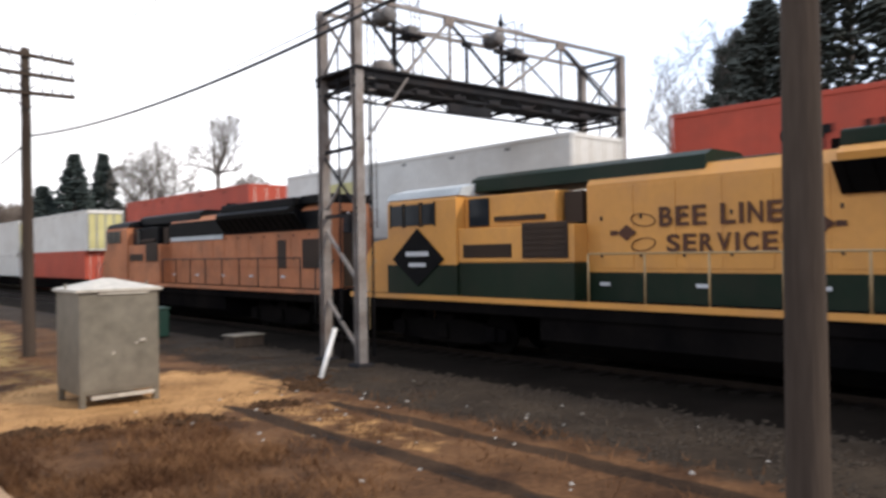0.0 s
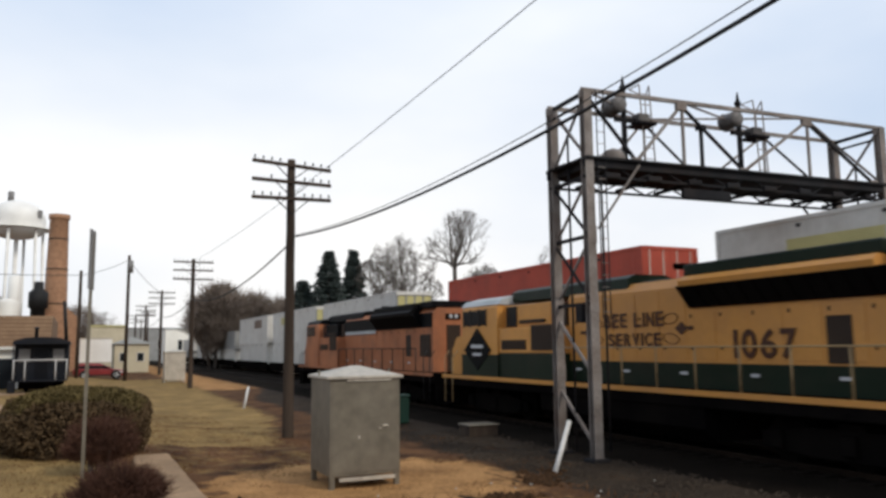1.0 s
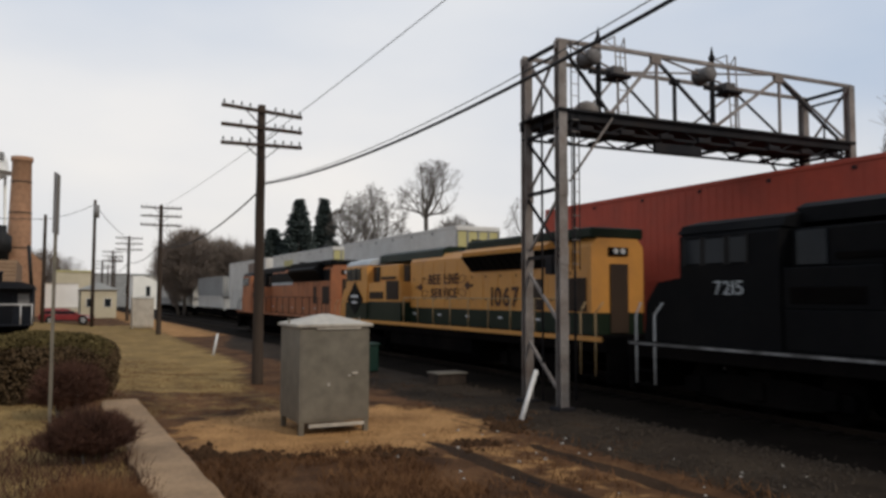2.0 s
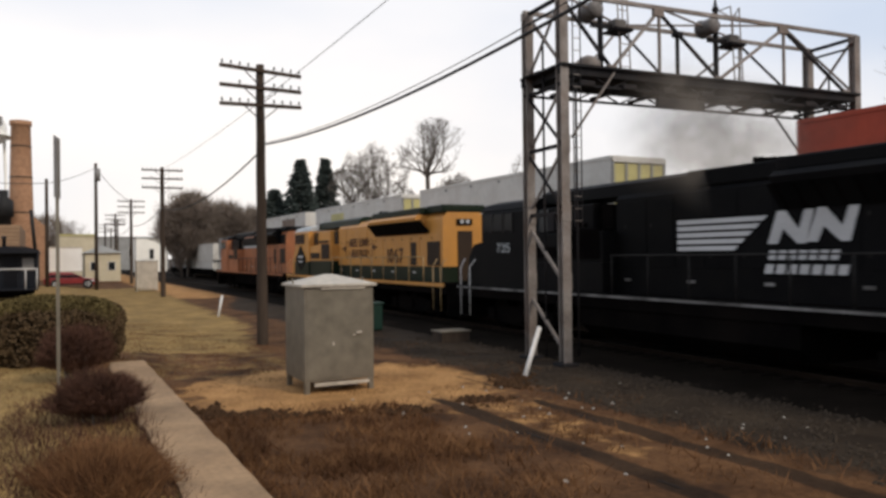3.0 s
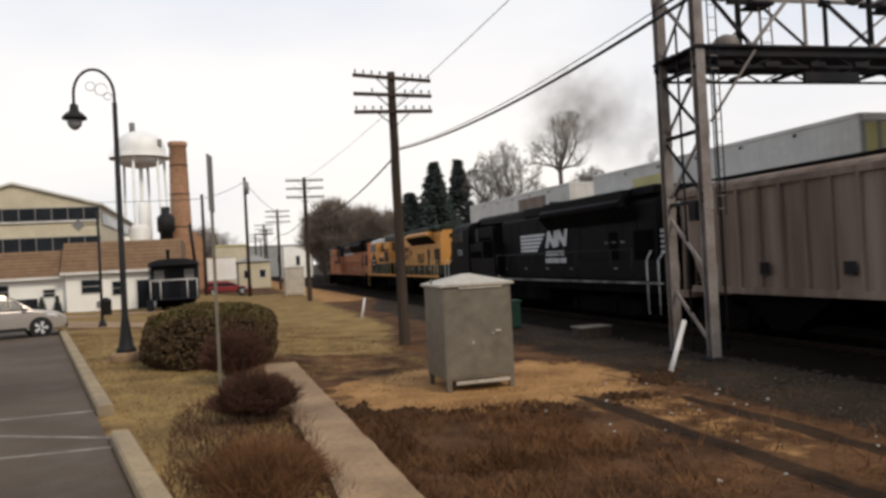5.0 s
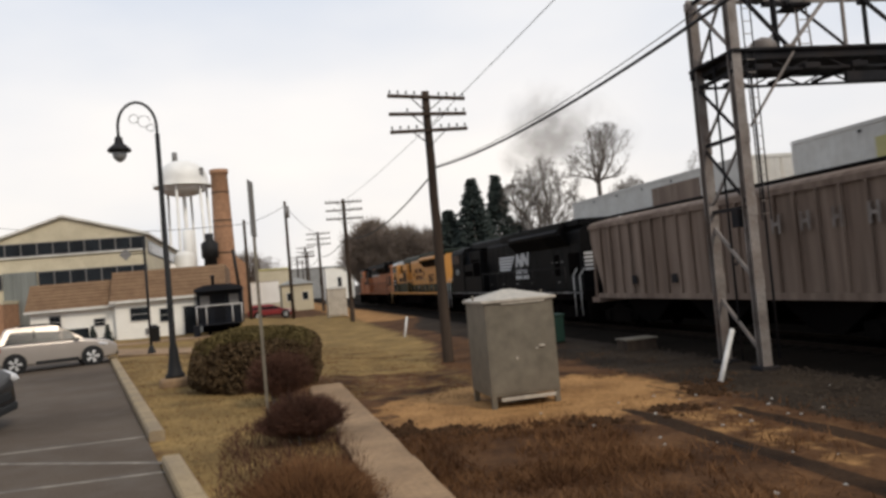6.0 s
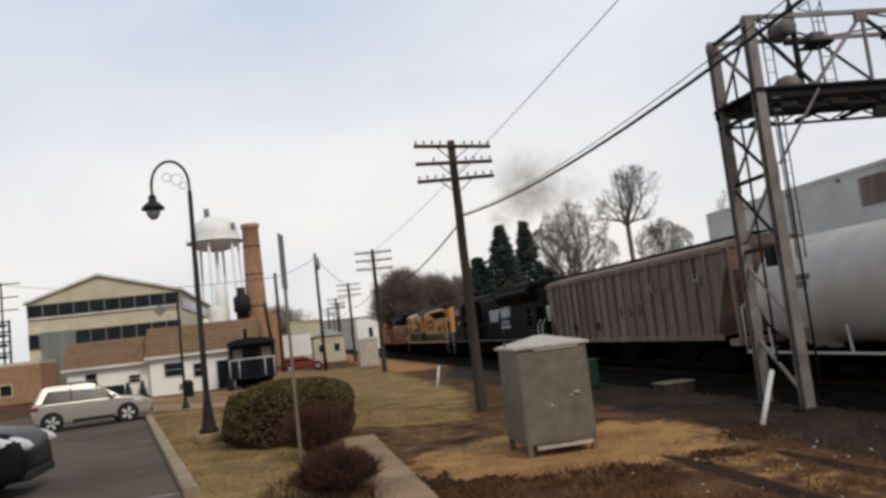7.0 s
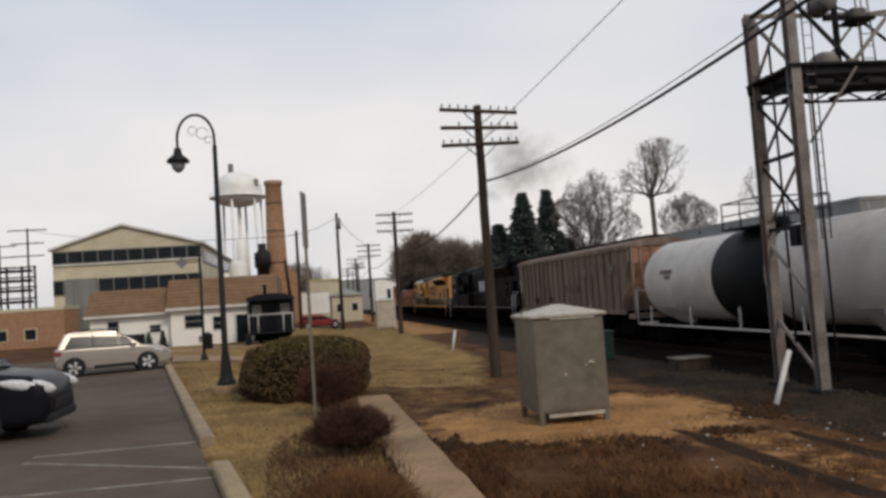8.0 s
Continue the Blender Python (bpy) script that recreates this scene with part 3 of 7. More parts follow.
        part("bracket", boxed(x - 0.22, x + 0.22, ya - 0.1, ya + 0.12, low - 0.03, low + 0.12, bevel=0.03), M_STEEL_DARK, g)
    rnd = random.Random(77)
    for i in range(6):  # walkway planks, some lying a little proud; underside shade put into the dark steel
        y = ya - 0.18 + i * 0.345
        part("plank", boxed(xa - 0.22 + rnd.uniform(0, 0.12), xb + rnd.uniform(0, 0.15), y, y + 0.325, deck - 0.07, deck - 0.01 + rnd.uniform(0, 0.03), bevel=0.008), M_STEEL_DARK, g, "walkway plank with its underside shade put into the dark colour")
    part("deck_grating", boxed(xa + 0.05, xb - 0.05, ya + 0.06, yb - 0.06, deck - 0.24, deck - 0.08), M_STEEL_DARK, g, "grating under the walkway, shade put into its dark colour")
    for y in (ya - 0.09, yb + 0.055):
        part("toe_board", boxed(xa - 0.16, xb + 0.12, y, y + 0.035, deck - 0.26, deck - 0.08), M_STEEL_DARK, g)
    for p, q in (((xa, ya, top), (2.97, yb, top)), ((2.97, ya, top), (7.39, yb, top)), ((7.39, ya, top), (xb, yb, top)), ((2.97, yb, top), (7.39, ya, top))):
        part("top_brace", bar(bmesh.new(), p, q, 0.045), M_STEEL_GREY, g)
    part("raking_strut", bar(bmesh.new(), (1.5, ya - 0.09, deck - 0.1), (0.2, ya - 0.09, 5.6), 0.05), M_STEEL_GREY, g)
    part("raking_strut", bar(bmesh.new(), (8.85, yb, low), (10.1, yb, 5.6), 0.05), M_STEEL_DARK, g)
    ladder = part("ladder", bar(bmesh.new(), (0.22, ya - 0.14, 3.4), (0.22, ya - 0.14, top), 0.022), M_STEEL_DARK, g)
    part("ladder_rail", bar(bmesh.new(), (0.44, ya - 0.14, 3.4), (0.44, ya - 0.14, top), 0.022), M_STEEL_DARK, ladder)
    for i in range(19):
        z = 3.55 + i * 0.3
        part("rung", bar(bmesh.new(), (0.22, ya - 0.14, z), (0.44, ya - 0.14, z), 0.016), M_STEEL_GREY, ladder)
    part("conduit", tube(bmesh.new(), (0.4, ya + 0.02, 0.2), (0.4, ya + 0.02, low), 0.03), M_STEEL_DARK, g, "dark cable conduit up the column")
    part("cable_box", boxed(-0.18, 0.34, ya + 0.2, ya + 0.5, 3.3, 3.75, bevel=0.02), M_STEEL_DARK, g, "dark cable box on the column")
    hang = part("hanging_panel", boxed(2.88, 4.46, ya - 0.06, ya + 0.05, 6.55, 6.8, bevel=0.015), M_STEEL_DARK, g, "dark panel hung below the walkway")
    for x in (3.1, 4.2):
        part("hanger", bar(bmesh.new(), (x, ya, 6.78), (x, ya, low), 0.04), M_STEEL_DARK, hang)
    part("stub_post", boxed(4.29, 4.37, 0.81, 0.89, deck, 8.74), M_STEEL_DARK, g, "short dark stub post")
    part("stub_cap", boxed(4.21, 4.45, 0.73, 0.97, 8.74, 8.88, bevel=0.03), M_STEEL_DARK, g)
    dome = bmesh.new()
    lathe(dome, [(0.34, 0), (0.34, 0.2), (0.31, 0.32), (0.21, 0.42), (0.05, 0.48)], "z", 16, (1.25, 0.7, deck))
    part("junction_box", dome, M_STEEL_GREY, g, "grey domed junction box on the walkway", True)
    return g


BRIDGE = pose(11.3, 15.7, 0, 0, 0, -3)
signal_gantry()


M_SIGNAL = mat("signal_paint", (0.19, 0.175, 0.165), (0.11, 0.1, 0.095), 0.7, size=0.3, fine=9, dirt=(0.06, 0.045, 0.035), dirt_amount=0.6)


def signal_mast(x, y):
    s = thing("signal_mast", BRIDGE @ pose(x, y, 7.42), "round target railway signal on a grey mast", "railway signal", "signals on the bridge")
    part("mast", tube(bmesh.new(), (0, 0, 0), (0, 0, 2.2), 0.075), M_STEEL_DARK, s)
    cap = bmesh.new()
    lathe(cap, [(0.09, 2.2), (0.1, 2.27), (0.05, 2.36), (0.045, 2.42), (0.01, 2.6)], "z", 10)
    part("finial", cap, M_STEEL_DARK, s, "pointed dark finial", True)
    disc = bmesh.new()
    lathe(disc, [(0.02, -0.05), (0.25, -0.05), (0.27, 0.0), (0.25, 0.04), (0.05, 0.05)], "y", 24, (-0.3, 0.22, 1.70))
    part("target_disc", disc, M_SIGNAL, s, "round weathered grey target disc")
    can = bmesh.new()
    lathe(can, [(0.2, -0.40), (0.23, -0.34), (0.23, 0.1), (0.16, 0.18), (0.08, 0.2)], "y", 18, (-0.3, 0.1, 1.70))
    part("lamp_case", can, M_SIGNAL, s, "weathered grey lamp case", True)
    part("arm", bar(bmesh.new(), (-0.3, 0, 1.36), (0.75, 0, 1.36), 0.09, 0.12), M_STEEL_DARK, s)
    part("platform", boxed(0.3, 0.86, -0.3, 0.3, 1.22, 1.3, bevel=0.01), M_STEEL_DARK, s)
    part("relay_case", boxed(0.34, 0.72, -0.2, 0.2, 1.3, 1.56, bevel=0.05), M_SIGNAL, s, "weathered grey relay case")
    lad = part("ladder", bar(bmesh.new(), (0.55, -0.16, 0), (0.42, -0.16, 2.35), 0.028), M_STEEL_GREY, s)
    part("ladder_rail", bar(bmesh.new(), (0.86, -0.16, 0), (0.74, -0.16, 2.35), 0.028), M_STEEL_GREY, lad)
    for i in range(7):
        part("rung", bar(bmesh.new(), (0.54 - 0.018 * i, -0.16, 0.3 + 0.3 * i), (0.85 - 0.018 * i, -0.16, 0.3 + 0.3 * i), 0.02), M_STEEL_GREY, lad)
    hoop = bmesh.new()
    for p, q in (((0.42, -0.16, 2.35), (0.42, 0.3, 2.35)), ((0.42, 0.3, 2.35), (0.95, 0.3, 2.2)), ((0.95, 0.3, 2.2), (0.95, 0.3, 1.28)), ((0.74, -0.16, 2.35), (0.95, 0.3, 2.2))):
        bar(hoop, p, q, 0.025)
    part("guard_hoop", hoop, M_STEEL_GREY, s)
    return s


mast = signal_mast(1.75, 0.85)
copy_thing(mast, BRIDGE @ pose(5.72, 0.85, 7.42))


# ---------------------------------------------------------------- poles and wires
def arm_pole(x, y, h, arms, lean=0.0, sag=0.0):
    p = thing("telegraph_pole", pose(x, y, 0, 0, lean, 0), "weathered timber telegraph pole with three crossarms and insulators" if len(arms) == 3 else "weathered timber telegraph pole with crossarms", "telegraph pole", "line of telegraph poles")
    bm = bmesh.new()
    n, rings = 12, []
    for i in range(9):
        z = -0.3 + (h + 0.3) * i / 8
        r = 0.185 - 0.055 * i / 8
        rings.append([bm.verts.new((r * math.cos(a) + 0.012 * noise.noise((z, 0, x)), r * math.sin(a), z)) for a in [2 * math.pi * k / n for k in range(n)]])
    for a, b in zip(rings, rings[1:]):
        for k in range(n):
            f = bm.faces.new((a[k], a[(k + 1) % n], b[(k + 1) % n], b[k]))
            f.smooth = True
    bm.faces.new(rings[-1])
    part("pole", bm, M_POLE, p)
    for z, half in arms:
        arm = part("crossarm", boxed(-half, half, -0.2, -0.1, z - 0.055, z + 0.055, bevel=0.01), M_POLE, p)
        arm.matrix_local = Matrix.Translation((0, 0, z)) @ Matrix.Rotation(radians(sag * (z - 7.75)), 4, "Y") @ Matrix.Translation((0, 0, -z))
        for s in (-1, 1):
            part("arm_brace", bar(bmesh.new(), (s * 0.52, -0.16, z - 0.05), (0, -0.15, z - 0.5), 0.03), M_STEEL_DARK, arm)
        for k in range(10):
            u = -half + 0.07 + k * (2 * half - 0.14) / 9
            if abs(u) < 0.15 or (z < arms[0][0] - 0.3 and z > arms[0][0] - 0.8 and k in (0, 1, 3, 4)):
                continue
            ins = bmesh.new()
            lathe(ins, [(0.012, 0), (0.012, 0.04), (0.032, 0.05), (0.036, 0.08), (0.026, 0.1), (0.032, 0.12), (0.018, 0.145)], "z", 8, (u, -0.15, z + 0.05))
            part("insulator", ins, M_GLASS_INS, arm)
    return p


POLES = [(6.75, 2.9, 9.2), (6.02, 24.6, 8.85), (7.3, 59.0, 9.3), (8.1, 92.0, 9.3), (8.6, 122.0, 9.3), (9.2, 155.0, 9.2)]
arm_pole(*POLES[0], [(9.0, 1.28), (8.45, 1.28), (7.9, 1.28)])
arm_pole(*POLES[1], [(8.63, 1.29), (8.08, 1.29), (7.54, 1.29)], sag=4.0)
for x, y, h in POLES[2:]:
    arm_pole(x, y, h, [(h - 0.25, 1.4), (h - 0.85, 1.4), (h - 1.5, 1.4)])


def wire(name, pts_from, pts_to, sag, r, label, n=20):
    bm = bmesh.new()
    a, b = Vector(pts_from), Vector(pts_to)
    pts = [a.lerp(b, i / n) - Vector((0, 0, 4 * sag * (i / n) * (1 - i / n))) for i in range(n + 1)]
    rings = []
    for p in pts:
        side = (b - a).cross(Vector((0, 0, 1))).normalized()
        up = side.cross((b - a).normalized())
        rings.append([bm.verts.new(p + r * (math.cos(math.pi * k / 3) * side + math.sin(math.pi * k / 3) * up)) for k in range(6)])
    for u, v in zip(rings, rings[1:]):
        for k in range(6):
            bm.faces.new((u[k], u[(k + 1) % 6], v[(k + 1) % 6], v[k]))
    return tagged(part(name, bm, M_CABLE), label, "cable", "cables on the pole line")


wire("bundled_cable", (6.62, 2.9, 6.66), (6.15, 24.6, 6.33), 0.55, 0.028, "thick black bundled cable hung between poles")
wire("cable", (6.62, 2.9, 6.84), (6.15, 24.6, 6.38), 0.56, 0.009, "thin black cable beside the bundled cable")
wire("bundled_cable", (5.9, 24.6, 6.0), (7.2, 59.0, 6.4), 0.75, 0.028, "thick black bundled cable hung between poles")
for (x0, y0, h0), (x1, y1, h1) in zip(POLES[2:], POLES[3:]):
    wire("cable", (x0, y0, 6.4), (x1, y1, 6.4), 0.5, 0.03, "black cable hung between far poles")
wire("cable", (7.5, -6.0, 9.9), (7.5, 59.0, 9.25), 0.65, 0.011, "very thin overhead wire", 24)


# ---------------------------------------------------------------- signal cabinets
def signal_cabinet(m, w, d, h, label, skin=None):
    skin = skin or M_GALV
    c = thing("signal_cabinet", m, label, "signal cabinet", "trackside cabinets")
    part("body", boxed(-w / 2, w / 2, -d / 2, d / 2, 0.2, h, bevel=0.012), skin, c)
    roof = bmesh.new()
    o = 0.06
    eave = [roof.verts.new((sx * (w / 2 + o), sy * (d / 2 + o), h + 0.005)) for sx, sy in ((-1, -1), (1, -1), (1, 1), (-1, 1))]
    low = [roof.verts.new(v.co - Vector((0, 0, 0.05))) for v in eave]
    ridge = [roof.verts.new((sx * w * 0.06, 0, h + 0.2)) for sx in (-1, 1)]
    for i in range(4):
        roof.faces.new((low[i], low[(i + 1) % 4], eave[(i + 1) % 4], eave[i]))
    roof.faces.new(low[::-1])
    roof.faces.new((eave[0], eave[1], ridge[1], ridge[0]))
    roof.faces.new((eave[1], eave[2], ridge[1]))
    roof.faces.new((eave[2], eave[3], ridge[0], ridge[1]))
    roof.faces.new((eave[3], eave[0], ridge[0]))
    # The roof takes the lighter galvanised tone: its brighter lighting is in the colour.
    part("roof", roof, M_GALV_LIGHT, c, "hipped sheet-metal roof with sky light put into its pale colour")
    door = part("door", boxed(-w / 2 + 0.05, w / 2 - 0.05, -d / 2 - 0.01, -d / 2, 0.26, h - 0.12, bevel=0.004), skin, c)
    part("handle", boxed(0.36, 0.48, -d / 2 - 0.05, -d / 2 - 0.01, 1.14, 1.18, bevel=0.008), M_GALV_LIGHT, door, "bright handle")
    part("lock_plate", boxed(0.28, 0.34, -d / 2 - 0.025, -d / 2 - 0.01, 1.10, 1.13), M_GALV_LIGHT, door)
    part("lock_plate", boxed(-0.16, -0.12, -d / 2 - 0.025, -d / 2 - 0.01, 0.92, 0.98), M_GALV_LIGHT, door)
    part("eave_strip", boxed(-w / 2 + 0.35, w / 2 - 0.2, -d / 2 - 0.04, -d / 2 - 0.002, h - 0.1, h - 0.065), M_GALV_LIGHT, c, "pale strip under the eave")
    for sx in (-1, 1):
        for sy in (-1, 1):
            part("leg", boxed(sx * (w / 2 - 0.06) - 0.05, sx * (w / 2 - 0.06) + 0.05, sy * (d / 2 - 0.06) - 0.05, sy * (d / 2 - 0.06) + 0.05, -0.05, 0.2), skin, c)
        part("lifting_eye", boxed(sx * (w / 2 + 0.03) - 0.015, sx * (w / 2 + 0.03) + 0.015, -0.03, 0.03, h, h + 0.12, bevel=0.006), skin, c)
    part("skid", boxed(-w / 2 + 0.2, w / 2 - 0.12, -d / 2 - 0.03, -d / 2 + 0.03, 0.1, 0.17), M_GALV_LIGHT, c, "pale steel skid beam")
    return c


signal_cabinet(pose(5.34, 16.0, 0.0), 1.5, 1.4, 2.17, "galvanised steel signal cabinet with a hipped roof on sandy soil")
# The far cabinet gets the light skin so that haze is in its colour.
signal_cabinet(pose(7.4, 70.6, 0.0), 1.7, 1.5, 2.55, "galvanised signal cabinet, paled for distance haze, beside a telegraph pole", M_GALV_LIGHT)

bm = bmesh.new()
tube(bm, (9.47, 14.75, -0.05), (10.2, 15.2, 1.03), 0.055, n=14)
tagged(part("leaning_pipe", bm, M_PIPE_WHITE), "white pipe leaning towards the signal bridge", "pipe")
bm = bmesh.new()
tube(bm, (7.05, 37.3, -0.05), (7.3, 37.6, 0.95), 0.055, n=14)
tagged(part("marker_pipe", bm, M_PIPE_WHITE), "white marker pipe leaning in the lawn", "pipe")
cover_box = thing("cable_pit", pose(11.5, 22.2, 0), "low dark cable pit with a dull lid beside the track", "cable pit")
part("pit_wall", boxed(-0.5, 0.5, -0.35, 0.35, -0.1, 0.3, bevel=0.02), M_POLE, cover_box)
part("lid", boxed(-0.54, 0.54, -0.4, 0.4, 0.3, 0.34, bevel=0.015), M_GALV, cover_box, "dull grey lid")


# ---------------------------------------------------------------- rolling stock
def run_1(t):
    return 9.9 * t - 0.07 * t * t


def run_2(t):
    return -(12.2 * t - 0.085 * t * t)


MOVING = []   # thing, x, y at the start, law of travel
WHEELS = []   # wheelset, place in its truck, radius


def wheelset(parent, y, z, r, half=0.75):
    bm = bmesh.new()
    for s in (-1, 1):
        lathe(bm, [(r * 0.35, s * half - 0.07), (r * 0.9, s * half - 0.07), (r, s * half - 0.05), (r, s * half + 0.05), (r * 0.8, s * half + 0.06), (r * 0.78, s * half + 0.03), (r * 0.3, s * half + 0.03), (0.1, s * half + 0.08)], "x", 20)
    tube(bm, (-half, 0, 0), (half, 0, 0), 0.08)
    w = part("wheelset", bm, M_UNDER, parent, "dark steel wheels on an axle")
    w.location = (0, y, z)
    WHEELS.append((w, (0, y, z), r))
    return w


def truck(car, y, axles, spread, r):
    """A bogie: two side frames, springs, bolster and wheelsets."""
    L = spread * (axles - 1) / 2
    for s in (-1, 1):
        bm = bmesh.new()
        x0, x1 = sorted((s * 0.98, s * 1.12))
        prism(bm, [(y - L - 0.45, 0.55), (y - L - 0.45, 0.85), (y - L * 0.5, 1.02), (y + L * 0.5, 1.02), (y + L + 0.45, 0.85), (y + L + 0.45, 0.55), (y + L * 0.5, 0.42), (y - L * 0.5, 0.42)], "x", x0, x1)
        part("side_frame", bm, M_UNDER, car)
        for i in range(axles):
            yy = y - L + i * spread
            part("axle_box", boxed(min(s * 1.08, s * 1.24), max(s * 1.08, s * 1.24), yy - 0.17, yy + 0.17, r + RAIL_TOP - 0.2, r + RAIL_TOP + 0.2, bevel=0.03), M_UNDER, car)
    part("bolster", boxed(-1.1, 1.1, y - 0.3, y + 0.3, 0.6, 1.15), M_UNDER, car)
    for i in range(axles):
        wheelset(car, y - L + i * spread, r + RAIL_TOP, r)


def handrail(car, x, ys, z0, z1, material, ends=True):
    rail = part("handrail", tube(bmesh.new(), (x, ys[0], z1), (x, ys[-1], z1), 0.022, n=6), material, car)
    for y in ys:
        part("stanchion", tube(bmesh.new(), (x, y, z0), (x, y, z1), 0.024, n=6), material, rail)
    return rail


def locomotive(y0, body, low, roof, sill, rails, label, style):
    """Six-axle road locomotive, cab towards +y."""
    car = thing("locomotive", pose(TRACK_1, y0, 0), label, "locomotive", "locomotives of the train")
    MOVING.append((car, TRACK_1, y0, run_1))
    hw = 0.96
    upper = body if style == "yellow" else roof
    dark = M_UNDER if style == "black" else M_GRILLE
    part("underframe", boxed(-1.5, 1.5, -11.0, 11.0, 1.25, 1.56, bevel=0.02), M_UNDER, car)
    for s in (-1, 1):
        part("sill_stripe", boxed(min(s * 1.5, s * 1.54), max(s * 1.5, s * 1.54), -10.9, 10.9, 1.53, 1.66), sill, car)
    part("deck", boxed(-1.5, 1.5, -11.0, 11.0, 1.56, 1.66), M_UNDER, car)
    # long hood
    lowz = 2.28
    part("hood_base", boxed(-hw, hw, -9.75, 2.6, 1.66, lowz), low, car)
    hood = bmesh.new()
    prism(hood, [(-hw, lowz), (-hw, 4.2), (-hw + 0.22, 4.45), (hw - 0.22, 4.45), (hw, 4.2), (hw, lowz)], "y", -9.75, 2.6)
    part("hood", hood, body, car)
    rf = bmesh.new()
    prism(rf, [(-hw + 0.1, 4.3), (-hw + 0.14, 4.62), (-0.55, 4.74), (0.55, 4.74), (hw - 0.14, 4.62), (hw - 0.1, 4.3)], "y", -0.2, 6.4)
    part("hood_roof", rf, roof, car)
    # full-width electrical cabinet behind the cab
    part("cabinet_base", boxed(-1.45, 1.45, 2.6, 6.3, 1.66, 2.5, bevel=0.02), low, car)
    part("cabinet", boxed(-1.44, 1.44, 2.6, 6.3, 2.5, 3.35, bevel=0.03), body, car)
    part("upper_cabinet", boxed(-1.2, 1.2, 3.3, 6.3, 3.35, 4.15, bevel=0.04), upper, car)
    g = part("grille", boxed(-1.475, -1.44, 2.75, 4.1, 2.6, 3.42, bevel=0.01), dark, car, "dark air intake grille")
    for i in range(6):
        part("louvre", boxed(-1.492, -1.475, 2.8, 4.05, 2.66 + i * 0.125, 2.71 + i * 0.125), dark, g)
    g = part("grille", boxed(-1.46, -1.44, 4.45, 6.1, 2.62, 2.95, bevel=0.01), dark, car, "long low grille")
    for i in range(4):
        part("louvre", boxed(-1.475, -1.46, 4.5, 6.05, 2.66 + i * 0.075, 2.69 + i * 0.075), dark, g)
    part("recess", boxed(-1.0, 1.0, 2.7, 3.2, 3.4, 4.1), dark, car)
    part("vent_box", boxed(-1.26, -1.2, 3.6, 5.2, 3.5, 3.62, bevel=0.01), dark, car)
    # cab and nose
    cab = bmesh.new()
    prism(cab, [(-1.5, 1.66), (-1.5, 4.12), (-1.28, 4.38), (-0.7, 4.52), (0.7, 4.52), (1.28, 4.38), (1.5, 4.12), (1.5, 1.66)], "y", 6.3, 9.1)
    cabin = part("cab", cab, body, car)
    croof = bmesh.new()
    prism(croof, [(-1.46, 4.22), (-1.30, 4.42), (-0.7, 4.56), (0.7, 4.56), (1.30, 4.42), (1.46, 4.22), (1.1, 4.2), (-1.1, 4.2)], "y", 6.25, 9.2)
    part("cab_roof", croof, M_SILVER if style == "yellow" else roof, car)
    part("cab_base", boxed(-1.515, 1.515, 6.28, 9.12, 1.66, 2.45), low, car)
    nose = bmesh.new()
    prism(nose, [(9.1, 1.66), (9.1, 3.25), (10.2, 3.1), (10.6, 2.6), (10.7, 1.66)], "x", -1.2, 1.2)
    part("nose", nose, body, car)
    for y, w in ((8.68, 0.48), (8.02, 0.56), (7.36, 0.46)):
        win = part("side_window", boxed(-1.52, -1.49, y - w / 2, y + w / 2, 3.5, 4.06, bevel=0.012), M_WINDOW, cabin, "dark cab window")
        part("window_frame", boxed(-1.528, -1.5, y - w / 2 - 0.05, y - w / 2, 3.46, 4.1), M_RAILING_DARK, win)
        part("window_frame", boxed(-1.528, -1.5, y + w / 2, y + w / 2 + 0.05, 3.46, 4.1), M_RAILING_DARK, win)
    part("windscreen", boxed(-1.2, 1.2, 9.09, 9.13, 3.4, 4.0), M_WINDOW, cabin)
    door = part("cab_door", boxed(-1.25, -1.2, 5.4, 6.1, 3.4, 4.1, bevel=0.01), M_WINDOW, car, "dark recessed opening behind the cab")
    # engine-room doors
    for i in range(12):
        y = 2.3 - i * 1.0
        if y < -9:
            break
        d = part("hood_door", boxed(-hw - 0.015, -hw + 0.02, y - 0.9, y - 0.04, 2.36, 3.55 if y < -2.4 else 4.12, bevel=0.006), body, car)
        for z in (2.6, 3.4):
            part("latch", boxed(-hw - 0.03, -hw - 0.012, y - 0.12, y - 0.07, z, z + 0.09), M_RAILING_DARK, d)
    # radiator flares at the rear
    flare = bmesh.new()
    prism(flare, [(-hw, 3.72), (-1.42, 4.14), (-1.46, 4.3), (-1.3, 4.42), (1.3, 4.42), (1.46, 4.3), (1.42, 4.14), (hw, 3.72)], "y", -8.2, -2.9)
    part("radiator_housing", flare, upper, car)
    if style == "black":
        part("hood_top", boxed(-hw + 0.04, hw - 0.04, -2.9, 0.0, 4.3, 4.72, bevel=0.06), roof, car)
    rad = bmesh.new()
    prism(rad, [(-1.02, 3.64), (-1.445, 4.16), (-1.40, 4.18), (-0.96, 3.66)], "y", -8.6, -2.8)
    grl = part("radiator_grille", rad, M_BLACK, car, "long dark slanting radiator grille")
    for i in range(13):
        y = -8.4 + i * 0.45
        part("grille_bar", bar(bmesh.new(), (-1.03, y, 3.65), (-1.44, y, 4.15), 0.03), M_UNDER, grl)
    part("radiator_roof", boxed(-1.22, 1.22, -8.25, -2.85, 4.4, 4.72, bevel=0.06), roof, car)
    for i in range(3):
        fan = bmesh.new()
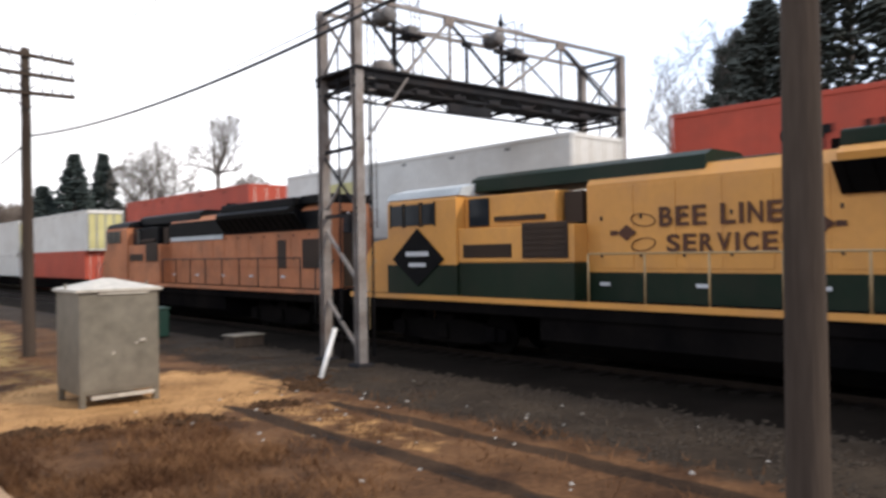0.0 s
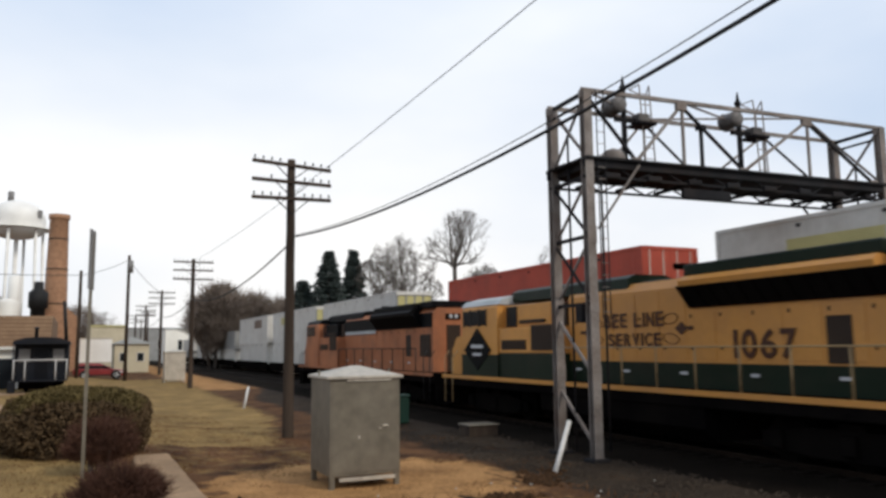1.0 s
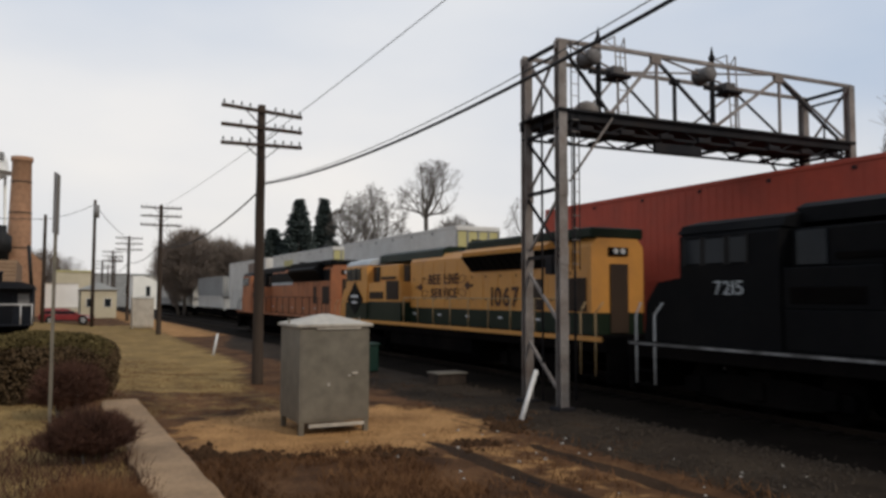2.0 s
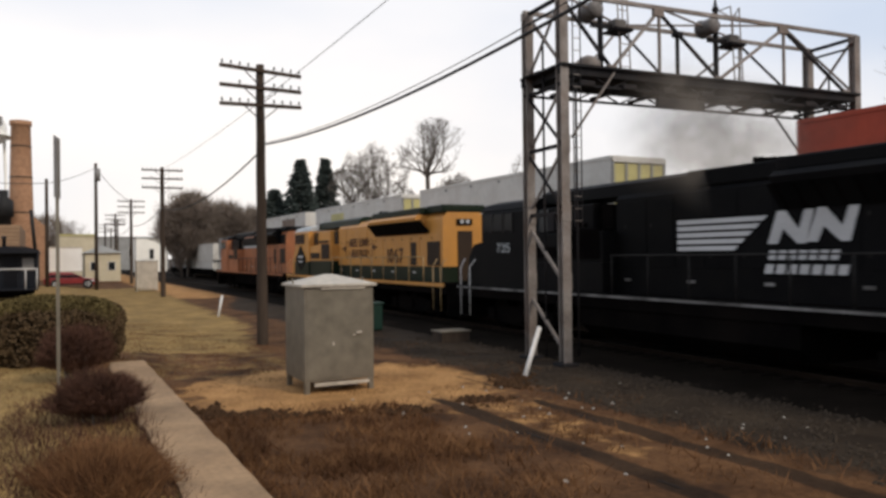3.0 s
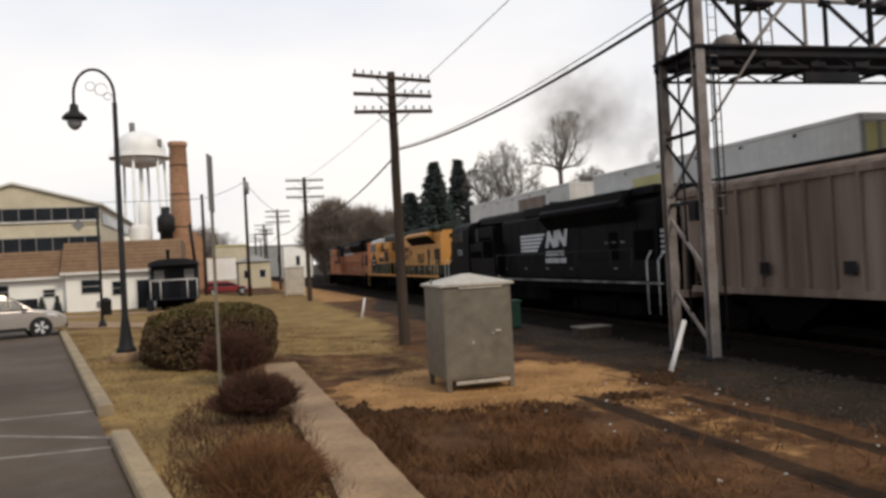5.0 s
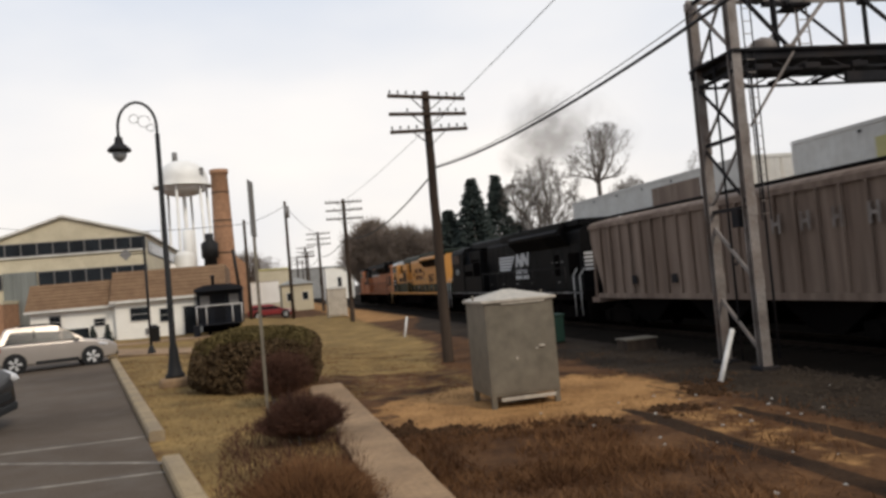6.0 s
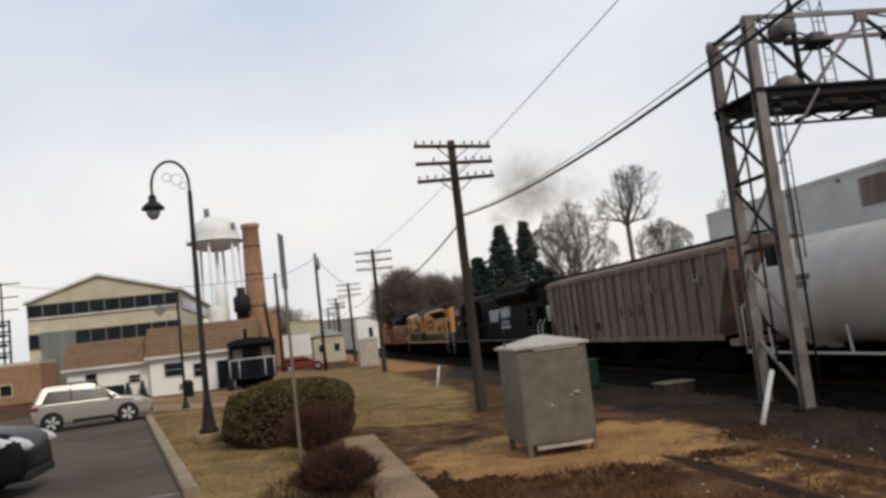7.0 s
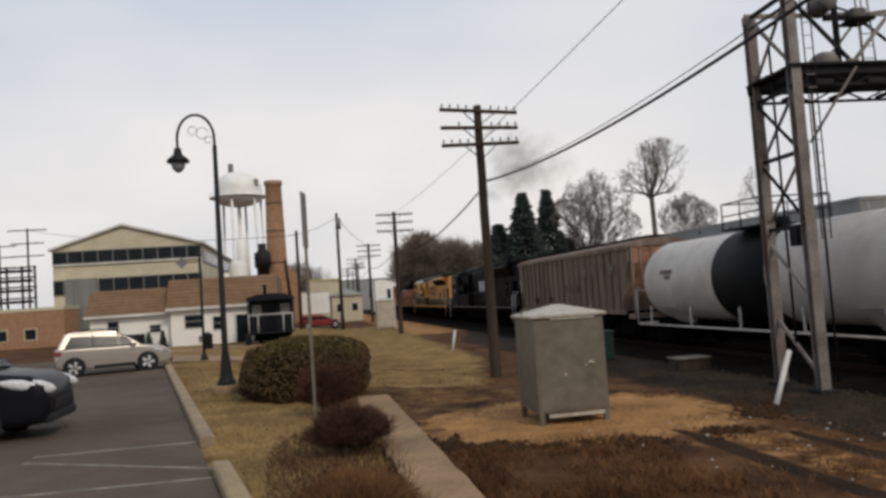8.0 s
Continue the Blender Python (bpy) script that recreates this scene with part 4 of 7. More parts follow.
        lathe(fan, [(0.66, 4.7), (0.68, 4.77), (0.6, 4.79), (0.1, 4.77)], "z", 20, (0, -3.9 - 1.65 * i, 0))
        part("fan", fan, M_UNDER, car, "round roof fan")
    part("rear_roof", boxed(-hw - 0.005, hw + 0.005, -9.77, -8.2, 4.44, 4.76, bevel=0.06), roof, car)
    part("brake_fan", boxed(-0.55, 0.55, -1.5, -0.25, 4.34, 4.52, bevel=0.06), roof, car)
    stack = bmesh.new()
    box(stack, -0.3, 0.3, -2.75, -2.35, 4.3, 4.7, bevel=0.03)
    part("exhaust", stack, M_UNDER, car, "sooty exhaust stack")
    horn = bmesh.new()
    for k in (-1, 0, 1):
        lathe(horn, [(0.03, -0.3), (0.04, 0.1), (0.1, 0.28)], "y", 10, (k * 0.16, -1.75 + 0.05 * abs(k), 4.86))
    tube(horn, (0, -1.75, 4.4), (0, -1.75, 4.88), 0.09)
    tube(horn, (0, -1.35, 4.84), (0, -2.1, 4.84), 0.06)
    part("horn", horn, M_UNDER, car, "cluster of dark air horns")
    # rear end
    part("rear_door", boxed(-0.3, 0.35, -9.8, -9.75, 1.7, 3.7, bevel=0.01), dark, car)
    lamp = part("lamp_box", boxed(-0.35, 0.35, -9.82, -9.75, 3.95, 4.18, bevel=0.01), M_UNDER, car)
    for s in (-1, 1):
        lens = bmesh.new()
        lathe(lens, [(0.08, -0.02), (0.09, 0.0), (0.03, 0.01)], "y", 12, (s * 0.13, -9.83, 4.07))
        part("headlight", lens, M_LETTER_WHITE, lamp)
    part("side_door", boxed(-hw - 0.03, -hw, -7.3, -6.7, 2.32, 3.3, bevel=0.01), dark, car, "dark side opening")
    g = part("grille", boxed(-hw - 0.03, -hw, -9.55, -8.35, 2.32, 3.3, bevel=0.01), dark, car, "dark louvred side panel")
    for i in range(6):
        part("louvre", boxed(-hw - 0.05, -hw - 0.03, -9.5, -8.4, 2.4 + i * 0.15, 2.45 + i * 0.15), dark, g)
    # railings, steps, couplers
    ys = [2.2 - i * 1.4 for i in range(9)]
    for s in (-1, 1):
        handrail(car, s * 1.47, ys, 1.66, 2.68, rails)
    for yy in (-10.3, 10.3):
        for s in (-1, 1):
            st = part("steps", boxed(min(s * 1.2, s * 1.5), max(s * 1.2, s * 1.5), yy - 0.3, yy + 0.3, 0.55, 0.62), M_UNDER, car)
            for z in (0.9, 1.25):
                part("tread", boxed(min(s * 1.2, s * 1.5), max(s * 1.2, s * 1.5), yy - 0.3, yy + 0.3, z, z + 0.05), M_UNDER, st)
            for o in (-0.33, 0.33):
                g = bmesh.new()
                tube(g, (s * 1.52, yy + o, 0.6), (s * 1.52, yy + o, 2.3), 0.022, n=6)
                tube(g, (s * 1.52, yy + o, 2.3), (s * 1.3, yy + o * 1.2, 2.6), 0.022, n=6)
                part("grab_rail", g, M_RAILING_WHITE if style == "black" else rails, st)
    for s in (-1, 1):
        part("coupler", boxed(-0.15, 0.15, min(s * 11.0, s * 11.45), max(s * 11.0, s * 11.45), 0.85, 1.15, bevel=0.03), M_UNDER, car)
        part("pilot", boxed(-1.4, 1.4, min(s * 10.9, s * 11.05), max(s * 10.9, s * 11.05), 0.4, 1.3, bevel=0.02), M_UNDER, car)
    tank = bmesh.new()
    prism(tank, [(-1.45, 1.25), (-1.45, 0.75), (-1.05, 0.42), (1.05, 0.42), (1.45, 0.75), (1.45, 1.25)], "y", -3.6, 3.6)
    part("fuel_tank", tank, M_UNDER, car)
    for y in (-7.2, 7.2):
        truck(car, y, 3, 1.75, 0.53)
    for i in range(5):
        part("data_plate", boxed(-1.0, -0.97, 2.0 - i * 2.3, 2.25 - i * 2.3, 1.99, 2.06), M_STRIPE if style == "black" else M_LETTER_WHITE, car)
    return car


def bee(car, y, z, s):
    """A bee emblem of a dark body and two loops of wing."""
    b = bmesh.new()
    prism(b, [(y, z + 0.17), (y + 0.24, z), (y, z - 0.17), (y - 0.24, z)], "x", -0.995, -0.98)
    emblem = part("emblem", b, M_LETTER_BROWN, car, "dark brown insect-shaped emblem")
    for k in (-1, 1):
        w = bmesh.new()
        pts = [Vector((-0.988, y - s * (0.16 + 0.24 + 0.29 * math.cos(a)), z + k * (0.22 + 0.07 * (1 - math.cos(a)) / 2) + 0.13 * math.sin(a))) for a in [2 * math.pi * i / 16 for i in range(17)]]
        for p, q in zip(pts, pts[1:]):
            tube(w, p, q, 0.012, n=4, caps=False)
        part("wing_outline", w, M_LETTER_BROWN, emblem)
    part("antenna", boxed(-0.995, -0.98, min(y + s * 0.24, y + s * 0.42), max(y + s * 0.24, y + s * 0.42), z - 0.05, z + 0.05), M_LETTER_BROWN, emblem)


reading = locomotive(8.1, M_YELLOW, M_GREEN, M_GREEN, M_YELLOW, M_RAILING, "yellow and dark green heritage diesel locomotive with brown lettering", "yellow")
lettering("BEE LINE", 0.40, -1.0, -0.52, 3.42, M_LETTER_BROWN, reading, label="brown painted slogan", width=2.62, thin=0.012)
lettering("SERVICE", 0.36, -1.0, -0.55, 2.88, M_LETTER_BROWN, reading, label="brown painted slogan", width=2.35, thin=0.012)
bee(reading, 1.55, 3.12, 1)
bee(reading, -2.45, 3.15, -1)
lettering("1067", 0.66, -1.0, -5.08, 2.74, M_LETTER_BROWN, reading, label="large brown running number", width=1.9, thin=0.02)
dm = bmesh.new()
prism(dm, [(7.8, 3.42), (8.86, 2.6), (7.8, 1.88), (6.74, 2.6)], "x", -1.545, -1.52)
diamond = part("diamond_emblem", dm, M_BLACK, reading, "black diamond emblem with pale bars")
part("emblem_bar", boxed(-1.552, -1.545, 7.33, 8.27, 2.68, 2.8), M_LETTER_WHITE, diamond)
part("emblem_bar", boxed(-1.552, -1.545, 7.45, 8.15, 2.4, 2.5), M_LETTER_WHITE, diamond)

lead = locomotive(30.9, M_ORANGE, M_ORANGE, M_BLACK, M_ORANGE, M_RAILING_DARK, "orange diesel locomotive, paled for haze, with a black upper hood", "orange")
band = part("upper_band", boxed(-1.0, -0.965, -9.7, 2.6, 3.6, 4.24), M_BLACK, lead, "black upper hood band")
part("pale_panel", boxed(-1.02, -1.0, -2.6, 2.4, 3.45, 3.62), M_SILVER, lead, "pale grey panel")

ns = locomotive(-14.8, M_BLACK, M_BLACK, M_BLACK, M_BLACK, M_RAILING_DARK, "black diesel locomotive with white stripes and blocks", "black")
part("white_stripe", boxed(-1.548, -1.54, -10.9, 10.9, 1.555, 1.615), M_STRIPE, ns, "worn white sill stripe")
for i in range(5):
    bm = bmesh.new()
    z = 3.52 - i * 0.16
    e = -2.45 + 0.2 * i
    prism(bm, [(0.25, z), (0.25, z - 0.105), (e + 0.12, z - 0.105), (e, z)], "x", -1.0, -0.985)
    part("stripe", bm, M_LETTER_WHITE, ns, "white speed stripe")
for a, b, z0, z1 in ((-2.65, -3.5, 2.9, 3.6), (-3.62, -4.5, 2.93, 3.62)):
    bm = bmesh.new()
    prism(bm, [(a - 0.06, z1), (a + 0.2, z0), (a - 0.06, z0), (a - 0.2, z0 + 0.32), (b + 0.3, z0), (b + 0.1, z0), (b - 0.1, z1), (b + 0.12, z1), (b + 0.26, z0 + 0.3), (a - 0.26, z1)], "x", -1.0, -0.985)
    part("logo_block", bm, M_LETTER_WHITE, ns, "slanted white logo shape")
for z, a, b in ((2.66, -2.45, -4.2), (2.36, -2.35, -4.4)):
    bm = bmesh.new()
    n = 7
    for i in range(n):
        u0 = a + (b - a) * i / n
        u1 = u0 + (b - a) / n * 0.72
        prism(bm, [(u0, z - 0.1), (u0 - 0.05, z + 0.1), (u1 - 0.05, z + 0.1), (u1, z - 0.1)], "x", -0.998, -0.986)
    part("lettering_bar", bm, M_LETTER_WHITE, ns, "row of white lettering bars")
# this unit is a little longer behind the radiators
SHIFT = 1.25
for o in list(ns.children_recursive):
    if o.name.startswith("wheelset"):
        continue
    for v in o.data.vertices:
        if v.co.y < -6.4:
            v.co.y -= SHIFT
for i, (w, (x, y, z), r) in enumerate(WHEELS):
    if w.parent == ns and y < -5:
        WHEELS[i] = (w, (x, y - SHIFT * (y < -6.4), z), r)
lettering("7215", 0.3, -1.55, 7.6, 2.95, M_SILVER, ns, label="small pale running number", width=0.85)
for y in (-7.77, -8.3, -8.9):
    part("marking", boxed(-1.02, -1.0, y - 0.13, y + 0.13, 2.92, 2.98), M_STRIPE, ns, "small worn white marking")
for i in range(5):
    part("end_stripe", boxed(-0.85, -0.32, -9.8 - SHIFT, -9.78 - SHIFT, 2.5 + i * 0.17, 2.6 + i * 0.17), M_LETTER_WHITE, ns, "white end stripe")


def covered_hopper(y0, L):
    car = thing("covered_hopper", pose(TRACK_1, y0, 0), "dirty grey-tan covered hopper wagon with ribbed flanks", "hopper wagon")
    MOVING.append((car, TRACK_1, y0, run_1))
    h = L / 2
    body = bmesh.new()
    prism(body, [(h, 4.25), (h, 3.6), (h - 0.9, 1.5), (-h + 0.9, 1.5), (-h, 3.6), (-h, 4.25)], "x", -1.45, 1.45)
    part("body", body, M_HOPPER, car)
    rf = bmesh.new()
    prism(rf, [(-1.48, 4.2), (-1.35, 4.36), (-0.5, 4.52), (0.5, 4.52), (1.35, 4.36), (1.48, 4.2)], "y", -h - 0.1, h + 0.1)
    part("roof", rf, M_HOPPER, car)
    part("walkway", boxed(-0.45, 0.45, -h, h, 4.6, 4.64), M_STEEL_DARK, car)
    for s in (-1, 1):
        part("side_sill", boxed(min(s * 1.44, s * 1.53), max(s * 1.44, s * 1.53), -h + 0.5, h - 0.5, 1.38, 1.56), M_HOPPER, car)
        part("top_chord", boxed(min(s * 1.44, s * 1.53), max(s * 1.44, s * 1.53), -h, h, 4.1, 4.26), M_HOPPER, car)
        n = 19
        for i in range(n):
            y = -h + 1.0 + (L - 2.0) * i / (n - 1)
            part("rib", boxed(min(s * 1.45, s * 1.54), max(s * 1.45, s * 1.54), y - 0.05, y + 0.05, 1.56, 4.1, bevel=0.012), M_HOPPER, car)
        for i in range(3):
            y = (i - 1) * L * 0.27
            bm = bmesh.new()
            prism(bm, [(y - 1.9, 1.5), (y + 1.9, 1.5), (y + 0.5, 0.55), (y - 0.5, 0.55)], "x", -1.2, 1.2) if s < 0 else box(bm, 0.2, 0.6, y - 0.3, y + 0.3, 0.5, 0.6)
            part("hopper_bay", bm, M_UNDER, car)
    for e in (-1, 1):
        part("end_sill", boxed(-1.45, 1.45, min(e * (h - 0.3), e * (h + 0.3)), max(e * (h - 0.3), e * (h + 0.3)), 1.2, 1.4), M_HOPPER, car)
        part("end_panel", boxed(-1.3, 1.3, min(e * (h - 0.02), e * (h + 0.03)), max(e * (h - 0.02), e * (h + 0.03)), 3.5, 4.2), M_RUST_PINK, car, "rusty pink upper end")
        for x in (-1.3, 1.3):
            part("corner_post", bar(bmesh.new(), (x, e * (h + 0.15), 1.3), (x, e * (h + 0.05), 4.2), 0.09), M_HOPPER, car)
        lad = part("end_ladder", tube(bmesh.new(), (-0.9, e * (h + 0.2), 1.4), (-0.9, e * (h + 0.1), 4.3), 0.025), M_HOPPER, car)
        part("ladder_rail", tube(bmesh.new(), (-0.4, e * (h + 0.2), 1.4), (-0.4, e * (h + 0.1), 4.3), 0.025), M_HOPPER, lad)
        for i in range(8):
            part("rung", tube(bmesh.new(), (-0.9, e * (h + 0.18), 1.6 + i * 0.36), (-0.4, e * (h + 0.18), 1.6 + i * 0.36), 0.018, n=6), M_HOPPER, lad)
        part("slope_sheet", bar(bmesh.new(), (0, e * (h - 0.05), 3.5), (0, e * (h - 0.9), 1.6), 2.5, 0.06), M_RUST_PINK, car)
        part("coupler", boxed(-0.14, 0.14, min(e * (h + 0.3), e * (h + 0.95)), max(e * (h + 0.3), e * (h + 0.95)), 0.85, 1.12, bevel=0.03), M_UNDER, car)
        truck(car, e * (h - 1.4), 2, 1.75, 0.457)
    for i, w in enumerate((0.5, 0.5, 0.5, 0.5, 0.5)):
        y = -2.2 - i * 1.1
        bm = bmesh.new()
        box(bm, -1.552, -1.542, y - 0.18, y - 0.08, 3.1, 3.6)
        box(bm, -1.552, -1.542, y + 0.08, y + 0.18, 3.1, 3.6)
        box(bm, -1.552, -1.542, y - 0.08, y + 0.08, 3.3, 3.4)
        part("lettering_bar", bm, M_STEEL_GREY, car, "faded grey lettering bars")
    for k, ch in enumerate("950"):
        lettering(ch, 0.42, -1.55, -0.6 - k * 0.85, 2.55, M_STEEL_DARK, car, label="faded dark running number")
    for yy in (1.9, 4.6):
        part("placard", boxed(-1.565, -1.545, yy - 0.17, yy + 0.17, 1.9, 2.2), M_STEEL_DARK, car)
    return car


covered_hopper(-36.1, 16.4)


def tank_car(y0, L):
    car = thing("tank_car", pose(TRACK_1, y0, 0), "white tank wagon with a black band round its middle", "tank wagon")
    MOVING.append((car, TRACK_1, y0, run_1))
    h, r, zc = L / 2, 1.52, 2.66
    prof = [(0.05, -h - 0.02)] + [(r * math.sin(a), -h + 0.75 - 0.75 * math.cos(a)) for a in [math.pi / 2 * i / 8 for i in range(1, 9)]]
    prof += [(-1, 0)]
    prof = prof[:-1] + [(rr, -hh) for rr, hh in prof[:-1][::-1]]
    bm = bmesh.new()
    lathe(bm, prof, "y", 40, (0, 0, zc))
    part("tank", bm, M_TANK, car, "dirty white tank shell", True)
    bm = bmesh.new()
    lathe(bm, [(r + 0.004, -1.5), (r + 0.03, -1.48), (r + 0.03, 1.48), (r + 0.004, 1.5)], "y", 40, (0, 0, zc))
    part("band", bm, M_TANK_BAND, car, "black band round the tank", True)
    dome = bmesh.new()
    lathe(dome, [(0.45, 0), (0.45, 0.28), (0.36, 0.34), (0.05, 0.36)], "z", 18, (0, 0, zc + r - 0.05))
    part("manway", dome, M_TANK_BAND, car)
    plat = part("platform", boxed(-1.25, 1.25, -1.1, 1.1, zc + r - 0.02, zc + r + 0.03), M_STEEL_DARK, car, "dark manway platform with rails")
    for x in (-1.2, 1.2):
        for y in (-1.05, 0, 1.05):
            part("stanchion", tube(bmesh.new(), (x, y, zc + r), (x, y, zc + r + 0.85), 0.025, n=6), M_STEEL_DARK, plat)
        for z in (0.45, 0.85):
            part("guard_rail", tube(bmesh.new(), (x, -1.05, zc + r + z), (x, 1.05, zc + r + z), 0.022, n=6), M_STEEL_DARK, plat)
    for y in (-1.05, 1.05):
        part("guard_rail", tube(bmesh.new(), (-1.2, y, zc + r + 0.85), (1.2, y, zc + r + 0.85), 0.022, n=6), M_STEEL_DARK, plat)
    for s in (-1, 1):
        part("stub_sill", boxed(-0.35, 0.35, min(s * (h - 2.8), s * (h + 0.6)), max(s * (h - 2.8), s * (h + 0.6)), 0.85, 1.2), M_UNDER, car)
        part("end_platform", boxed(-1.4, 1.4, min(s * (h - 0.2), s * (h + 0.45)), max(s * (h - 0.2), s * (h + 0.45)), 0.98, 1.06), M_TANK, car)
        part("side_rail", tube(bmesh.new(), (s * 1.5, -h, 1.02), (s * 1.5, h, 1.02), 0.035), M_TANK, car, "white side running rail")
        for k in range(5):
            y = -h + 1.0 + k * (L - 2.0) / 4
            part("side_stay", bar(bmesh.new(), (s * 1.5, y, 1.02), (s * 1.3, y + 0.35, 1.7), 0.05), M_TANK, car)
        hr = bmesh.new()
        for p, q in (((-1.42, s * (h + 0.35), 1.0), (-1.42, s * (h + 0.35), 2.35)), ((-1.42, s * (h + 0.35), 2.35), (-1.42, s * (h + 0.05), 2.5)), ((-1.42, s * (h + 0.35), 2.35), (1.42, s * (h + 0.35), 2.35))):
            tube(hr, p, q, 0.028, n=6)
        part("end_handrail", hr, M_TANK, car)
        sad = bmesh.new()
        prism(sad, [(-1.25, 1.7), (-0.5, 1.05), (0.5, 1.05), (1.25, 1.7)], "y", s * (h - 1.9) - 0.5, s * (h - 1.9) + 0.5)
        part("saddle", sad, M_TANK, car)
        part("coupler", boxed(-0.14, 0.14, min(s * (h + 0.6), s * (h + 1.1)), max(s * (h + 0.6), s * (h + 1.1)), 0.85, 1.12, bevel=0.03), M_UNDER, car)
        truck(car, s * (h - 1.2), 2, 1.75, 0.457)
        part("brake_wheel", lathe(bmesh.new(), [(0.25, -0.02), (0.28, 0), (0.25, 0.02), (0.05, 0.01)], "y", 16, (0.6, s * (h + 0.3), 1.9)), M_UNDER, car)
    for z, y, w in ((3.0, 5.2, 0.9), (2.8, 4.9, 0.5)):
        bm = bmesh.new()
        for i in range(6):
            box(bm, -r - 0.006, -r + 0.05, y - i * w / 6 - w / 9, y - i * w / 6, z - 0.08, z + 0.08)
        part("lettering_bar", bm, M_STEEL_GREY, car, "small grey lettering bars")
    return car


tank_car(-52.5, 14.6)


def container_parts(car, y0, y1, z0, z1, material, mark=None, half=1.29):
    """One container, corrugated flanks and a door end, lying in the well."""
    c = part("container", boxed(-half + 0.03, half - 0.03, y0 + 0.04, y1 - 0.04, z0 + 0.04, z1 - 0.03), material, car)
    for s in (-1, 1):
        bm = bmesh.new()
        n = int((y1 - y0) / 0.32)
        for i in range(n):
            y = y0 + 0.1 + (y1 - y0 - 0.2) * i / n
            box(bm, min(s * (half - 0.035), s * (half - 0.02)), max(s * (half - 0.035), s * (half - 0.02)), y, y + 0.17, z0 + 0.14, z1 - 0.12)
        part("corrugation", bm, material, c)
        for z in (z0, z1 - 0.13):
            part("side_rail", boxed(min(s * (half - 0.05), s * half), max(s * (half - 0.05), s * half), y0, y1, z, z + 0.13, bevel=0.01), material, c)
        for y in (y0, y1 - 0.14):
            part("corner_post", boxed(min(s * (half - 0.12), s * half), max(s * (half - 0.12), s * half), y, y + 0.14, z0 + 0.13, z1 - 0.13), material, c)
    for z in (z0, z1 - 0.13):
        part("end_rail", boxed(-half + 0.12, half - 0.12, y0, y0 + 0.1, z, z + 0.13), material, c)
    for k in range(4):
        x = -0.95 + k * 0.63
        part("lock_rod", tube(bmesh.new(), (x, y0 + 0.015, z0 + 0.15), (x, y0 + 0.015, z1 - 0.15), 0.025, n=6), M_GALV_LIGHT, c)
    for k in range(2):
        part("door_leaf", boxed(-half + 0.14 + k * 1.16, -half + 1.26 + k * 1.16, y0 + 0.025, y0 + 0.05, z0 + 0.15, z1 - 0.15), material, c)
    for k in range(5):
        part("vent", boxed(-half - 0.004, -half + 0.01, y0 + 2.5 + k * 2.6, y0 + 2.64 + k * 2.6, z1 - 0.3, z1 - 0.2), M_STEEL_DARK, c)
    if mark:
        part("flank_mark", boxed(-half - 0.003, -half + 0.02, y0 + mark[0], y0 + mark[1], mark[3], mark[4]), mark[2], c, "coloured painted panel on the flank")
    return c


def well_car(y0, y1, upper, lower, top=6.26, mark=None):
    yc = (y0 + y1) / 2
    car = thing("container_wagon", pose(TRACK_2, yc, 0), "well wagon carrying " + {M_CONT_WHITE: "white", M_CONT_RED: "red", M_CONT_GREY: "grey"}[upper] + " double-stacked freight containers", "container wagon", "wagons of the container train")
    MOVING.append((car, TRACK_2, yc, run_2))
    a, b = y0 - yc, y1 - yc
    mid = 0.45 + (top - 0.45) / 2
    container_parts(car, a, b, mid, top, upper, mark)
    container_parts(car, a + 0.4, b - 0.4, 0.45, mid, lower)
    for s in (-1, 1):
        part("well_side", boxed(min(s * 1.32, s * 1.45), max(s * 1.32, s * 1.45), a - 0.6, b + 0.6, 0.5, 1.35, bevel=0.03), M_UNDER, car)
        part("end_deck", boxed(-1.4, 1.4, min(s * (b + 0.1), s * (b + 1.5)), max(s * (b + 0.1), s * (b + 1.5)), 0.85, 1.15, bevel=0.03), M_UNDER, car)
        truck(car, s * (b + 0.9), 2, 1.75, 0.457)
    part("well_floor", boxed(-1.3, 1.3, a - 0.3, b + 0.3, 0.38, 0.45), M_UNDER, car)
    return car


def yellow_end(car, y):
    """Yellow panels between white posts on an upper container's leading end."""
    for i in range(5):
        x = -1.2 + i * 0.6
        part("end_post", boxed(x - 0.05, x + 0.05, y - 0.07, y - 0.005, 3.4, 6.2, bevel=0.01), M_CONT_GREY, car)
    for i in range(4):
        x = -1.2 + i * 0.6
        part("end_panel", boxed(x + 0.07, x + 0.53, y - 0.035, y - 0.004, 3.5, 5.98), M_YELLOW_MARK, car, "faded yellow end panel")
    part("end_rail", boxed(-1.25, 1.25, y - 0.09, y - 0.004, 6.02, 6.2, bevel=0.01), M_CONT_WHITE, car)


well_car(-21.5, -5.8, M_CONT_WHITE, M_CONT_GREY)
red_wagon = well_car(-4.9, 11.1, M_CONT_RED, M_CONT_GREY)
for ya, yb, za, zb in ((4.95, 6.05, 5.3, 5.5), (5.15, 5.85, 4.95, 5.3), (4.15, 4.3, 4.95, 5.5), (3.85, 4.0, 4.95, 5.5), (3.55, 3.7, 4.95, 5.5)):
    part("lettering_bar", boxed(-1.297, -1.285, ya - 1.0, yb - 1.0, za, zb), M_TANK_BAND, red_wagon, "dark lettering bar")
well_car(14.4, 30.5, M_CONT_WHITE, M_CONT_GREY, mark=(10.4, 13.4, M_YELLOW_MARK, 4.9, 5.65))
well_car(34.05, 50.2, M_CONT_RED, M_CONT_RED)
yellow_end(well_car(58.0, 74.1, M_CONT_WHITE, M_CONT_RED), -8.05)
